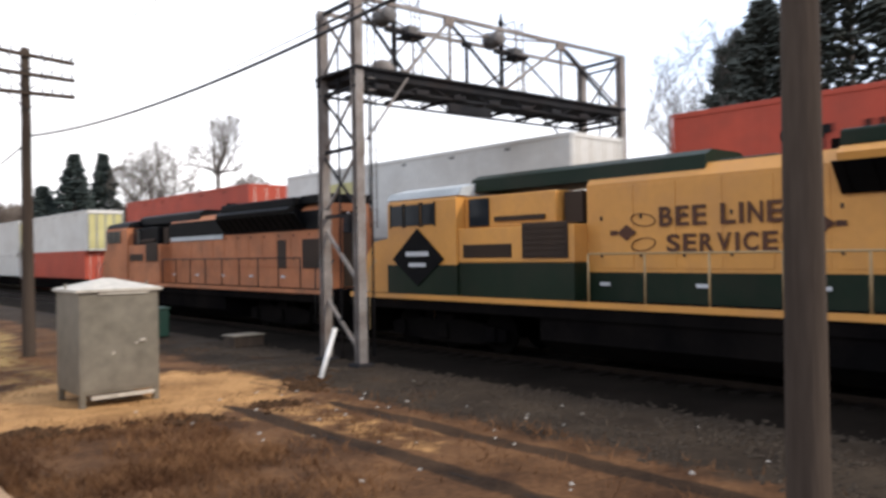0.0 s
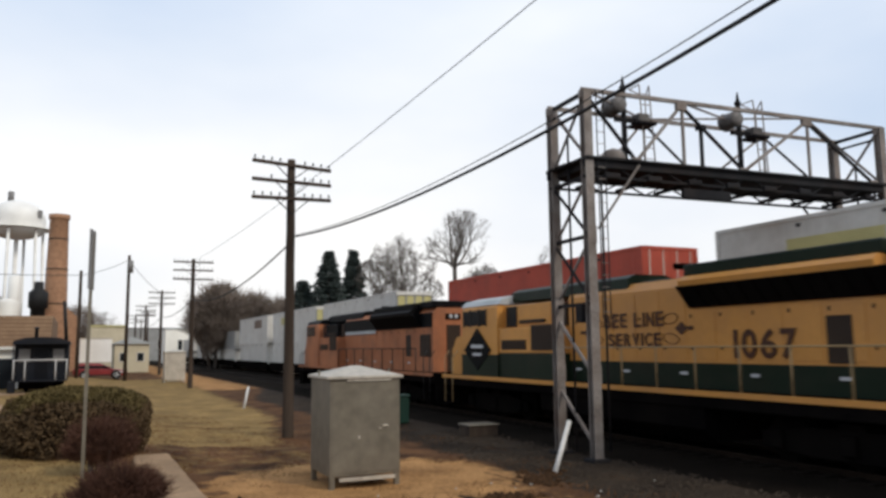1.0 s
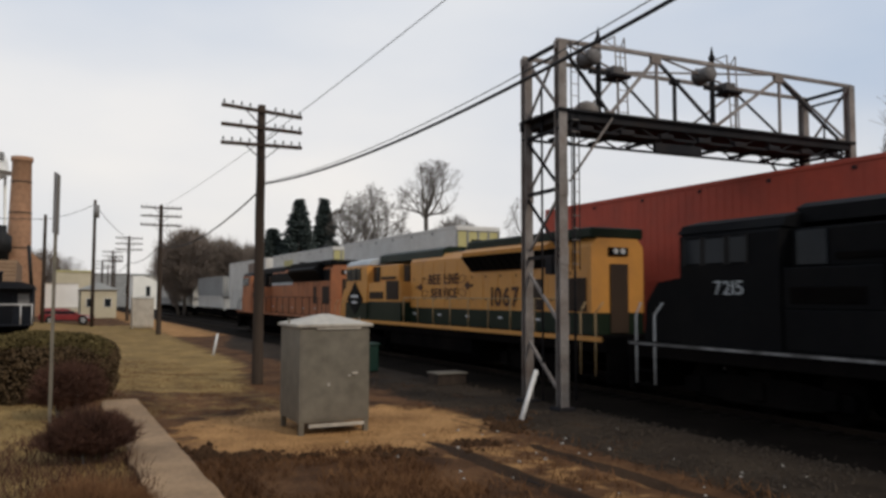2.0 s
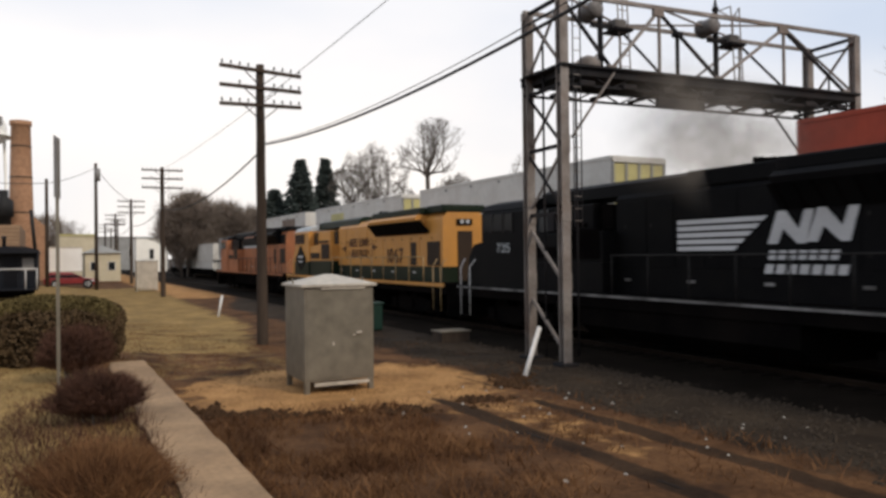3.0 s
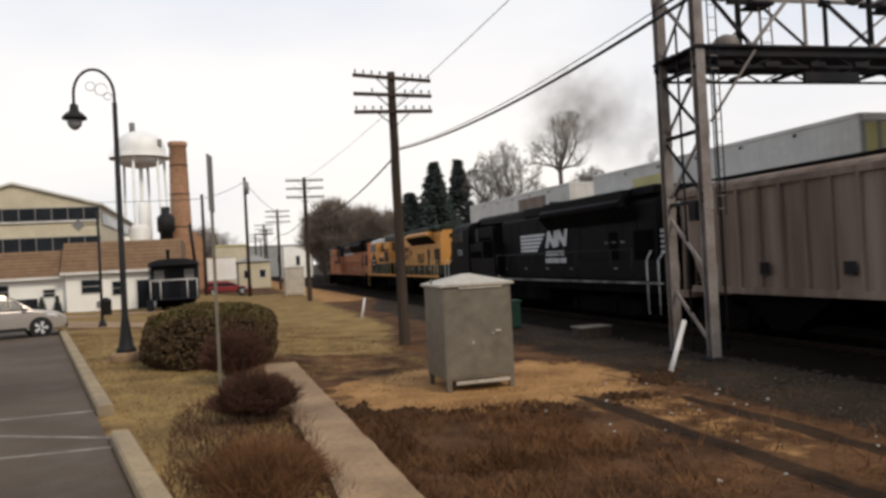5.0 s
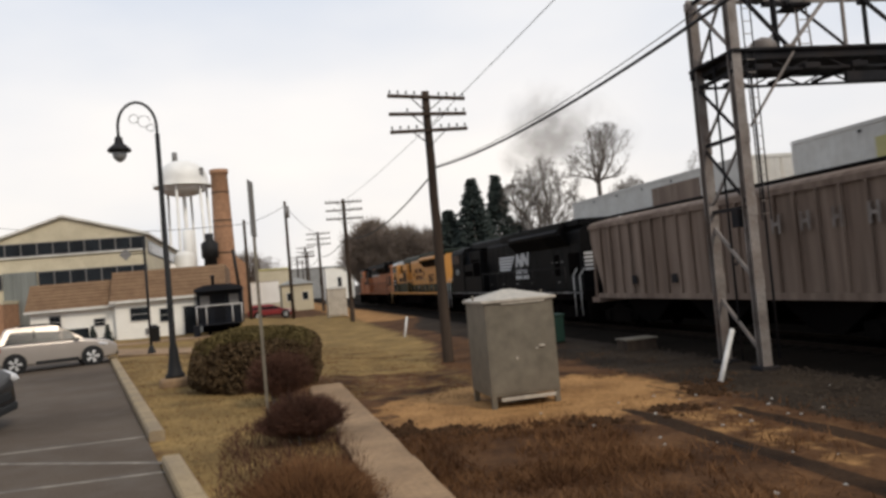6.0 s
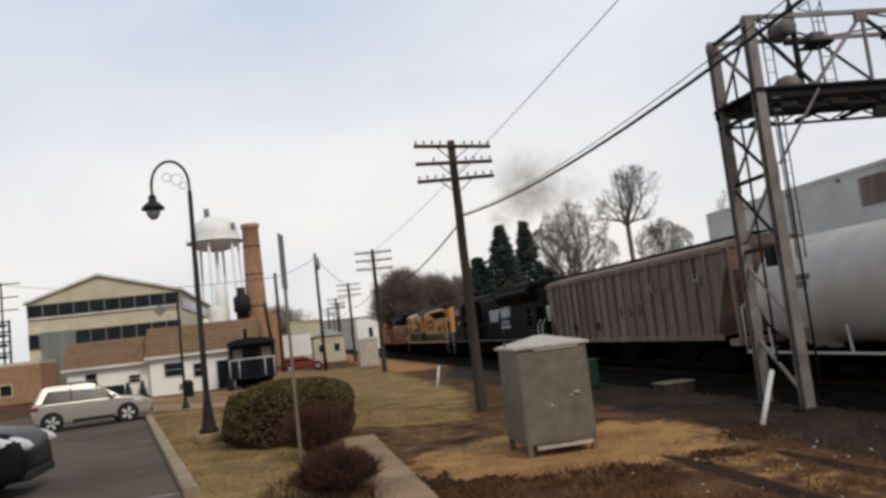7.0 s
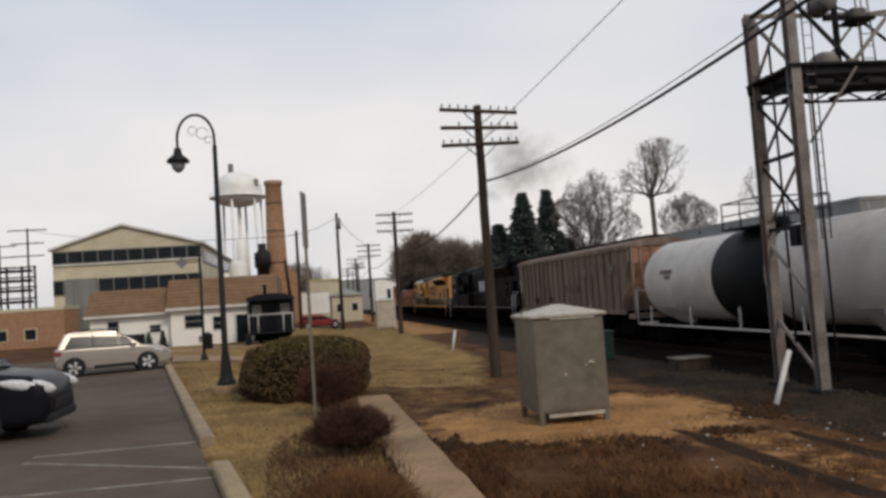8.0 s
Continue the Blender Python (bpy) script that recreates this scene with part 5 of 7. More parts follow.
yellow_end(well_car(76.6, 92.6, M_CONT_WHITE, M_CONT_WHITE, mark=(9.8, 12.4, M_YELLOW_MARK, 5.05, 5.72)), -8.0)
well_car(95.2, 111.0, M_CONT_WHITE, M_CONT_WHITE, mark=(3.0, 6.9, M_HOPPER, 5.0, 5.9))
well_car(114.5, 130.5, M_CONT_GREY, M_CONT_WHITE, top=5.0)
well_car(134.0, 150.0, M_CONT_WHITE, M_CONT_WHITE, top=4.5)
well_car(153.5, 169.5, M_CONT_WHITE, M_CONT_GREY, top=4.5)


# ---------------------------------------------------------------- exhaust smoke
def smoke_material():
    m = bpy.data.materials.new("smoke")
    m.use_nodes = True
    nt = m.node_tree
    nt.nodes.clear()
    o = nt.nodes.new("ShaderNodeOutputMaterial")
    d = nt.nodes.new("ShaderNodeBsdfDiffuse")
    d.inputs["Color"].default_value = (0.22, 0.19, 0.16, 1)
    tr = nt.nodes.new("ShaderNodeBsdfTransparent")
    mix = nt.nodes.new("ShaderNodeMixShader")
    at = nt.nodes.new("ShaderNodeAttribute")
    at.attribute_name = "soft"
    tc = nt.nodes.new("ShaderNodeTexCoord")
    n = nt.nodes.new("ShaderNodeTexNoise")
    n.inputs["Scale"].default_value, n.inputs["Detail"].default_value = 0.9, 4.0
    nt.links.new(tc.outputs["Object"], n.inputs["Vector"])
    wisp = nt.nodes.new("ShaderNodeMapRange")
    wisp.inputs["From Min"].default_value, wisp.inputs["From Max"].default_value = 0.3, 0.7
    wisp.inputs["To Min"].default_value, wisp.inputs["To Max"].default_value = 0.08, 0.46
    nt.links.new(n.outputs["Fac"], wisp.inputs["Value"])
    thick = nt.nodes.new("ShaderNodeMath")
    thick.operation = "MULTIPLY"
    nt.links.new(at.outputs["Fac"], thick.inputs[0])
    nt.links.new(wisp.outputs[0], thick.inputs[1])
    nt.links.new(thick.outputs[0], mix.inputs["Fac"])
    nt.links.new(tr.outputs[0], mix.inputs[1])
    nt.links.new(d.outputs[0], mix.inputs[2])
    nt.links.new(mix.outputs[0], o.inputs["Surface"])
    return m


M_SMOKE = smoke_material()
PUFFS = []
plume = thing("smoke_plume", pose(TRACK_1, -17.4, 0), "thin brownish exhaust smoke drifting above a locomotive", "smoke")
MOVING.append((plume, TRACK_1, -17.4, run_1))
for k in range(-1, 7):  # the first wisp stays at the stack
    verts, faces, soft = [], [], []
    rnd = random.Random(40 + k)
    size = 1.0 + 0.26 * k if k >= 0 else 0.55
    for i in range(1):  # a thin bowed wisp, densest in the middle
        c = Vector((rnd.gauss(0, 0.3), rnd.gauss(0, 0.4), rnd.gauss(0, 0.3))) * size
        turn = rnd.uniform(0.6, 1.1)
        n = Vector((math.cos(turn), math.sin(turn), rnd.uniform(-0.3, 0.3))).normalized()
        u = n.orthogonal().normalized()
        v = n.cross(u)
        b = len(verts)
        verts.append(c)
        soft.append(1.0)
        for ring, f in ((0.3, 0.85), (0.6, 0.45), (0.82, 0.15), (1.0, 0.0)):
            for j in range(20):
                a = 2 * math.pi * j / 20
                r = size * ring * (1 + 0.3 * noise.noise((math.cos(a) * 1.5 + k, math.sin(a) * 1.5, i)))
                verts.append(c + (u * math.cos(a) + v * math.sin(a)) * r + n * 0.15 * size * math.sin(3 * a + k) * ring)
                soft.append(f)
        for j in range(20):
            faces.append((b, b + 1 + j, b + 1 + (j + 1) % 20))
            for q in range(3):
                o = b + 1 + 20 * q
                faces.append((o + j, o + 20 + j, o + 20 + (j + 1) % 20, o + (j + 1) % 20))
    me = bpy.data.meshes.new("puff")
    me.from_pydata(verts, [], faces)
    me.attributes.new("soft", "FLOAT", "POINT").data.foreach_set("value", soft)
    me.materials.append(M_SMOKE)
    puff = tagged(new("puff", me), kind="stuff")
    puff.parent = plume
    puff.visible_shadow = False
    if k < 0:
        puff.location = (0, 0.1, 4.95)
    else:
        PUFFS.append((puff, rnd.uniform(-0.6, 0.6), k))


# ---------------------------------------------------------------- buildings
M_CREAM = mat("cream_cladding", (0.60, 0.53, 0.38), (0.5, 0.44, 0.31), 0.7, size=2, fine=5, dirt=(0.36, 0.30, 0.21), dirt_amount=0.4, mottle=0.2)
M_GREY_DOOR = mat("grey_door", (0.22, 0.23, 0.21), (0.18, 0.19, 0.175), 0.7, size=2, fine=4, streak=True)
M_BROWN_ROOF = mat("brown_shingle", (0.21, 0.128, 0.072), (0.165, 0.098, 0.055), 0.9, size=0.6, fine=9, bump=0.4, mottle=0.35)
M_WHITE_WALL = mat("white_wall", (0.88, 0.85, 0.77), (0.82, 0.79, 0.71), 0.8, size=1.5, fine=6, dirt=(0.66, 0.61, 0.52), dirt_amount=0.12, mottle=0.12)
M_TRIM = mat("white_trim", (0.8, 0.77, 0.70), rough=0.6)
M_BRICK = mat("brick", (0.42, 0.235, 0.135), (0.33, 0.175, 0.10), 0.9, size=0.5, fine=7, bump=0.3, dirt=(0.25, 0.145, 0.09), dirt_amount=0.5)
M_TOWER = mat("tower_white", (0.82, 0.80, 0.75), (0.74, 0.72, 0.67), 0.5, size=2, mottle=0.15)
M_LAMP = mat("lamp_iron", (0.026, 0.025, 0.025), (0.016, 0.016, 0.016), 0.6, 0.1, spec=0.15)
M_LAMP_GLASS = mat("lamp_glass", (0.3, 0.3, 0.29), rough=0.2)
M_CABOOSE = mat("caboose_paint", (0.014, 0.016, 0.022), (0.01, 0.011, 0.014), 0.6, dirt=(0.03, 0.026, 0.024), dirt_amount=0.4, spec=0.12)
M_SUV = mat("champagne_paint", (0.44, 0.395, 0.35), (0.40, 0.355, 0.31), 0.25, 0.45, size=2, fine=3, bump=0, mottle=0.1)
M_CAR_BLACK = mat("black_paint", (0.010, 0.0105, 0.013), rough=0.3, bump=0, spec=0.09)
M_CAR_RED = mat("red_paint", (0.26, 0.03, 0.03), rough=0.3, bump=0)
M_TYRE = mat("tyre", (0.018, 0.018, 0.018), rough=0.85)
M_RIM = mat("alloy_rim", (0.75, 0.74, 0.72), rough=0.4, metal=0.1, bump=0)
M_HEADLIGHT = mat("headlight", (0.7, 0.7, 0.7), rough=0.12, bump=0)
M_SIGN_BACK = mat("sign_back", (0.24, 0.23, 0.22), (0.19, 0.18, 0.17), 0.6, 0.2)
M_GREEN_BOX = mat("green_box", (0.008, 0.04, 0.026), (0.006, 0.03, 0.019), 0.6)


def factory_hall():
    b = thing("factory_hall", pose(0, 80, 0), "cream factory hall with two bands of dark windows", "factory")
    x0, x1, xp_, eave, peak, back = -23.3, -9.5, -16.8, 9.42, 11.5, 34
    wall = bmesh.new()
    prism(wall, [(x0, -0.6), (x1, -0.6), (x1, eave), (xp_, peak), (x0, eave)], "y", 0.15, back)
    part("wall", wall, M_CREAM, b)
    for a, c in (((x0 - 0.3, eave - 0.05), (xp_, peak + 0.05)), ((xp_, peak + 0.05), (x1 + 0.3, eave - 0.05))):
        bm = bmesh.new()
        prism(bm, [a, c, (c[0], c[1] + 0.22), (a[0], a[1] + 0.22)], "y", -0.2, back + 0.2)
        part("roof", bm, M_TRIM, b, "pale roof slope with white edge")
    for z0, z1, xa in ((8.05, 9.3, x0), (5.05, 6.55, -19.2)):
        band = part("window_band", boxed(xa, x1, 0.05, 0.15, z0, z1), M_SIGN_BACK, b, "long band of dark factory windows")
        n = int((x1 - xa) / 1.35)
        for i in range(n):
            u0, u1 = xa + (x1 - xa) * i / n + 0.06, xa + (x1 - xa) * (i + 1) / n - 0.06
            part("pane", boxed(u0, u1, 0.0, 0.05, z0 + 0.07, z1 - 0.07), M_WINDOW, band)
        part("sill", boxed(xa, x1, -0.06, 0.1, z0 - 0.14, z0), M_TRIM, band, "white sill")
    side = part("window_band", boxed(x1, x1 + 0.06, 1.0, back - 1, 7.6, 8.9), M_SIGN_BACK, b, "dark side windows")
    for i in range(12):
        part("pane", boxed(x1 + 0.06, x1 + 0.1, 1.2 + i * 2.6, 3.5 + i * 2.6, 7.7, 8.8), M_WINDOW, side)
    w = part("window", boxed(x0, -22.3, 0.05, 0.15, 5.05, 6.55), M_SIGN_BACK, b, "dark corner window")
    part("pane", boxed(x0 + 0.08, -22.4, 0.0, 0.05, 5.15, 6.45), M_WINDOW, w)
    door = part("sliding_door", boxed(-22.2, -19.3, -0.12, 0.14, -0.6, 6.6, bevel=0.03), M_GREY_DOOR, b, "tall grey sliding door")
    for k in range(5):
        part("door_rib", boxed(-22.1 + k * 0.66, -22.04 + k * 0.66, -0.16, -0.12, 0.1, 6.5), M_GREY_DOOR, door)


factory_hall()


def office():
    b = thing("office_building", pose(0, 0, 0.35), "low white office with a brown mansard roof", "office building")
    for x0, x1, y0, e, t in ((-14.1, -8.8, 56.0, 2.42, 4.2), (-8.8, -1.7, 55.4, 2.62, 4.65)):
        part("wall", boxed(x0, x1, y0, 70, -0.2, e), M_WHITE_WALL, b)
        rf = bmesh.new()
        prism(rf, [(y0 - 0.35, e), (y0 + 1.5, t), (70, t), (70, e)], "x", x0 - 0.25, x1 + 0.05)
        roof = part("roof", rf, M_BROWN_ROOF, b, "brown shingled mansard slope")
        part("fascia", boxed(x0 - 0.28, x1 + 0.05, y0 - 0.42, y0 - 0.35, e - 0.12, e + 0.05), M_TRIM, roof, "white fascia")
        for k in range(7):
            f = (k + 1) / 8
            yy, zz = y0 - 0.35 + 1.85 * f, e + (t - e) * f
            part("shingle_course", boxed(x0 - 0.25, x1 + 0.05, yy - 0.02, yy + 0.03, zz - 0.02, zz + 0.035), M_BROWN_ROOF, roof)
    def window(x, y, w, z0, z1):
        f = part("window", boxed(x - w / 2, x + w / 2, y - 0.05, y, z0, z1), M_TRIM, b)
        part("pane", boxed(x - w / 2 + 0.07, x + w / 2 - 0.07, y - 0.07, y - 0.05, z0 + 0.07, (z0 + z1) / 2 - 0.02), M_WINDOW, f)
        part("pane", boxed(x - w / 2 + 0.07, x + w / 2 - 0.07, y - 0.07, y - 0.05, (z0 + z1) / 2 + 0.02, z1 - 0.07), M_WINDOW, f)
    window(-12.6, 56.0, 0.8, 1.15, 2.1)
    window(-9.9, 56.0, 0.8, 1.1, 1.7)
    window(-7.3, 55.4, 1.25, 1.2, 2.2)
    window(-5.7, 55.4, 0.75, 1.0, 2.0)
    part("garage_opening", boxed(-12.2, -10.6, 55.93, 56.0, -0.1, 1.1), M_WINDOW, b, "dark low opening")
    door = part("door", boxed(-4.5, -3.5, 55.32, 55.4, -0.1, 1.95), M_WINDOW, b, "dark open doorway")
    part("door_frame", boxed(-4.62, -4.5, 55.3, 55.4, -0.1, 2.05), M_TRIM, door)
    part("door_frame", boxed(-3.5, -3.38, 55.3, 55.4, -0.1, 2.05), M_TRIM, door)
    part("meter_box", boxed(-7.0, -6.7, 55.3, 55.4, 0.3, 0.7), M_SIGN_BACK, b)
    return b


office()
for x in (-10.22, -9.32):
    sh = tube(bmesh.new(), (x, 55.2, 0.3), (x, 55.2, 1.45), 0.26, 0.04, n=10)
    rnd = random.Random(x)
    for i in range(420):
        z = rnd.random() ** 1.2
        r = 0.27 * (1 - z) + 0.06
        a = rnd.random() * 6.283
        c = Vector((x + r * math.cos(a), 55.2 + r * math.sin(a), 0.32 + z * 1.2))
        d = Vector((rnd.uniform(-1, 1), rnd.uniform(-1, 1), rnd.uniform(0, 1))) * 0.1
        e = Vector((rnd.uniform(-1, 1), rnd.uniform(-1, 1), rnd.uniform(-1, 1))) * 0.06
        sh.faces.new([sh.verts.new(v) for v in (c - e, c + e, c + d)])
    tagged(part("conical_shrub", sh, M_NEEDLE_DARK), "small dark conical shrub by the white office", "shrub", "shrubs by the office")
can = bmesh.new()
lathe(can, [(0.26, 0), (0.3, 0.1), (0.3, 0.85), (0.33, 0.88), (0.3, 0.95), (0.12, 1.1)], "z", 16, (-5.6, 48.0, 0.36))
tagged(part("litter_bin", can, M_LAMP), "dark litter bin on the pavement", "litter bin")
bm = boxed(-9, -1.5, 47, 50, 0.2, 0.47)
tagged(part("footpath", bm, M_CONCRETE), "pale concrete footpath before the office", "footpath", kind="structure")
bm = bmesh.new()
prism(bm, [(-5.95, 37.4), (-2.7, 34.6), (-2.5, 37.4), (-6.9, 43.2)], "z", LOT - 0.1, LOT + 0.065)
tagged(part("footpath", bm, M_CONCRETE), "pale worn concrete footpath beside the car park", "footpath", kind="structure")

brick = thing("brick_building", pose(-23.6, 75, 0), "low brown brick building with a pale parapet", "building")
part("wall", boxed(-7, 2.6, 0, 12, 0, 3.7), M_BRICK, brick)
part("parapet", boxed(-7.05, 2.65, -0.05, 12, 3.7, 4.0), M_CREAM, brick)
for k in range(3):
    w = part("window", boxed(-5.6 + k * 2.4, -4.5 + k * 2.4, -0.04, 0, 1.1, 2.2), M_CREAM, brick)
    part("pane", boxed(-5.5 + k * 2.4, -4.6 + k * 2.4, -0.06, -0.04, 1.2, 2.1), M_WINDOW, w)

# chimney and boiler house
ch = thing("chimney", pose(-2.75, 100, 0), "tall tapering brown brick factory chimney", "chimney")
bm = bmesh.new()
lathe(bm, [(1.38, 0), (1.3, 6), (1.12, 13), (1.0, 18.0), (1.06, 18.05), (1.06, 18.4), (0.8, 18.42)], "z", 28)
part("shaft", bm, M_BRICK, ch, smooth=False)
part("cap", lathe(bmesh.new(), [(1.1, 17.9), (1.14, 17.95), (1.14, 18.45), (0.85, 18.47)], "z", 28), M_BRICK, ch, "corbelled brick cap")
for z, r in ((4.0, 1.36), (8.0, 1.27), (12.0, 1.17), (15.5, 1.08)):
    part("iron_band", lathe(bmesh.new(), [(r, z), (r + 0.02, z + 0.01), (r + 0.02, z + 0.12), (r, z + 0.13)], "z", 28), M_LAMP, ch, "dark iron hoop")
part("plinth", boxed(-1.6, 1.6, -1.6, 1.6, 0, 1.2, bevel=0.05), M_BRICK, ch)
bh = thing("boiler_house", pose(0.2, 100, 0), "small brick boiler house at the chimney's foot", "building")
part("wall", boxed(-5.5, -0.4, -1.5, 6, 0, 6.0), M_BRICK, bh)
prism_roof = bmesh.new()
prism(prism_roof, [(-4.0, 6.0), (-4.0, 6.6), (-1.6, 7.5), (-0.4, 6.4), (-0.4, 6.0)], "y", -1.5, 6)
part("roof", prism_roof, M_BRICK, bh)
for x, r, h in ((-7.4, 1.3, 8.6), (-8.9, 0.8, 7.2), (-6.9, 0.65, 11.3), (-10.2, 0.6, 7.6)):
    si = bmesh.new()
    lathe(si, [(r, 0), (r, h - r * 0.5), (r * 0.7, h - 0.15), (0.1, h)], "z", 20, (x, 99, 0))
    tagged(part("silo", si, M_TOWER, smooth=True), "white steel silo beside the chimney", "silo", "silos by the chimney")
pipe = bmesh.new()
lathe(pipe, [(0.75, 0), (0.75, 7.4), (1.0, 7.5), (1.0, 9.2), (0.5, 9.6), (0.5, 10.4)], "z", 14, (-4.4, 97.5, 0))
tagged(part("dust_collector", pipe, M_LAMP), "dark sooty dust collector by the chimney", "dust collector")

# water tower
wtw = thing("water_tower", pose(-12.0, 170, 0.2), "white elevated water tower on slender legs", "water tower")
bm = bmesh.new()
R = 5.0
prof = [(0.3, 23.9)] + [(R * math.sin(a), 26.0 - 2.0 * math.cos(a)) for a in [math.pi / 2 * i / 8 for i in range(2, 9)]]
prof += [(R, 27.6)] + [(R * math.cos(a), 27.6 + 4.0 * math.sin(a)) for a in [math.pi / 2 * i / 9 for i in range(1, 9)]] + [(0.1, 31.65)]
lathe(bm, prof, "z", 36)
part("tank", bm, M_TOWER, wtw, smooth=True)
bm = bmesh.new()
lathe(bm, [(4.9, 25.9), (6.0, 25.9), (6.0, 26.1), (4.9, 26.1)], "z", 36)
bal = part("balcony", bm, M_TOWER, wtw)
for i in range(24):
    a = 2 * math.pi * i / 24
    part("baluster", tube(bmesh.new(), (5.95 * math.cos(a), 5.95 * math.sin(a), 26.05), (5.95 * math.cos(a), 5.95 * math.sin(a), 27.1), 0.05, n=4), M_TOWER, bal)
for i in range(6):
    a = 2 * math.pi * i / 6 + 0.3
    part("leg", tube(bmesh.new(), (4.9 * math.cos(a) * 1.1, 4.9 * math.sin(a) * 1.1, -1.2), (4.7 * math.cos(a), 4.7 * math.sin(a), 26.0), 0.32, 0.28), M_TOWER, wtw)
part("riser", tube(bmesh.new(), (0, 0, -1.2), (0, 0, 24.2), 0.4, n=16), M_TOWER, wtw)
part("vent", tube(bmesh.new(), (-1.3, 0, 31.3), (-1.3, 0, 33.3), 0.55, n=10), M_SIGN_BACK, wtw, "dark roof vent")
part("painted_block", boxed(3.6, 4.4, -3.4, -2.6, 28.0, 29.4), M_SIGN_BACK, wtw)

# far low sheds and trailers
def distant_shed(x0, x1, y0, z1, m, roof, label, flat=False, windows=0, depth=9):
    s = thing("distant_shed", pose((x0 + x1) / 2, y0, 0), label, "building", "distant buildings")
    w = (x1 - x0) / 2
    e = z1 - 0.25 if flat else z1 * 0.8
    part("wall", boxed(-w, w, 0, depth, 0, e), m, s)
    rf = bmesh.new()
    if flat:
        box(rf, -w - 0.15, w + 0.15, -0.15, depth + 0.15, e, z1)
    else:
        prism(rf, [(-w - 0.3, e), (0, z1), (w + 0.3, e)], "y", -0.3, depth + 0.3)
    part("roof", rf, roof, s)
    for k in range(windows):
        u = -w + 2 * w * (k + 0.5) / windows
        win = part("window", boxed(u - 0.45, u + 0.45, -0.05, 0, e * 0.38, e * 0.7), M_TRIM, s)
        part("pane", boxed(u - 0.36, u + 0.36, -0.08, -0.05, e * 0.4, e * 0.68), M_WINDOW, win)
    return s


distant_shed(1.4, 6.6, 132, 6.6, M_CREAM, M_YELLOW_MARK, "pale yellow flat-roofed shed in the distance", True)
distant_shed(3.9, 7.9, 104, 4.35, M_CREAM, M_SILVER, "tan lineside hut with a pale low roof", windows=2)
distant_shed(8.8, 26, 200, 8.0, M_CONT_GREY, M_SIGN_BACK, "long grey distant building beyond the line", True, 5)
distant_shed(-6, 9, 200, 7.5, M_CREAM, M_SILVER, "pale distant building beside the line", windows=5)
distant_shed(15.0, 20.5, 160, 6.9, M_WHITE_WALL, M_SILVER, "white distant shed beside the line", True, 1)
distant_shed(26, 34, 150, 7, M_WHITE_WALL, M_SILVER, "pale house beyond the tracks", windows=3)
distant_shed(40, 52, 120, 6, M_WHITE_WALL, M_SILVER, "white house behind bare trees", windows=4)


def trailer(x0, x1, y0):
    """A box trailer standing broadside."""
    t = thing("box_trailer", pose(x0, y0, 0.1), "white box trailer parked beyond the lawn", "trailer")
    L = x1 - x0
    part("body", boxed(0, L, 0, 2.5, 1.1, 4.1, bevel=0.04), M_TOWER, t)
    for z in (1.1, 4.0):
        part("rail", boxed(-0.01, L + 0.01, -0.03, 0.0, z, z + 0.14), M_GALV_LIGHT, t)
    for k in range(7):
        part("side_post", boxed(0.3 + k * (L - 0.6) / 6 - 0.03, 0.3 + k * (L - 0.6) / 6 + 0.03, -0.02, 0.0, 1.24, 4.0), M_TOWER, t)
    for x in (1.0, 2.1):
        part("wheels", lathe(bmesh.new(), [(0.2, 0.1), (0.5, 0.1), (0.5, 2.4), (0.2, 2.4)], "y", 18, (x, 0, 0.5)), M_TYRE, t)
    part("axle_frame", boxed(0.4, 2.8, 0.5, 2.0, 0.6, 1.1), M_UNDER, t)
    for y in (0.5, 2.0):
        part("landing_leg", boxed(L - 1.6, L - 1.45, y - 0.07, y + 0.07, -0.1, 1.1), M_STEEL_DARK, t)
    return t


trailer(-3.5, 3.6, 104)


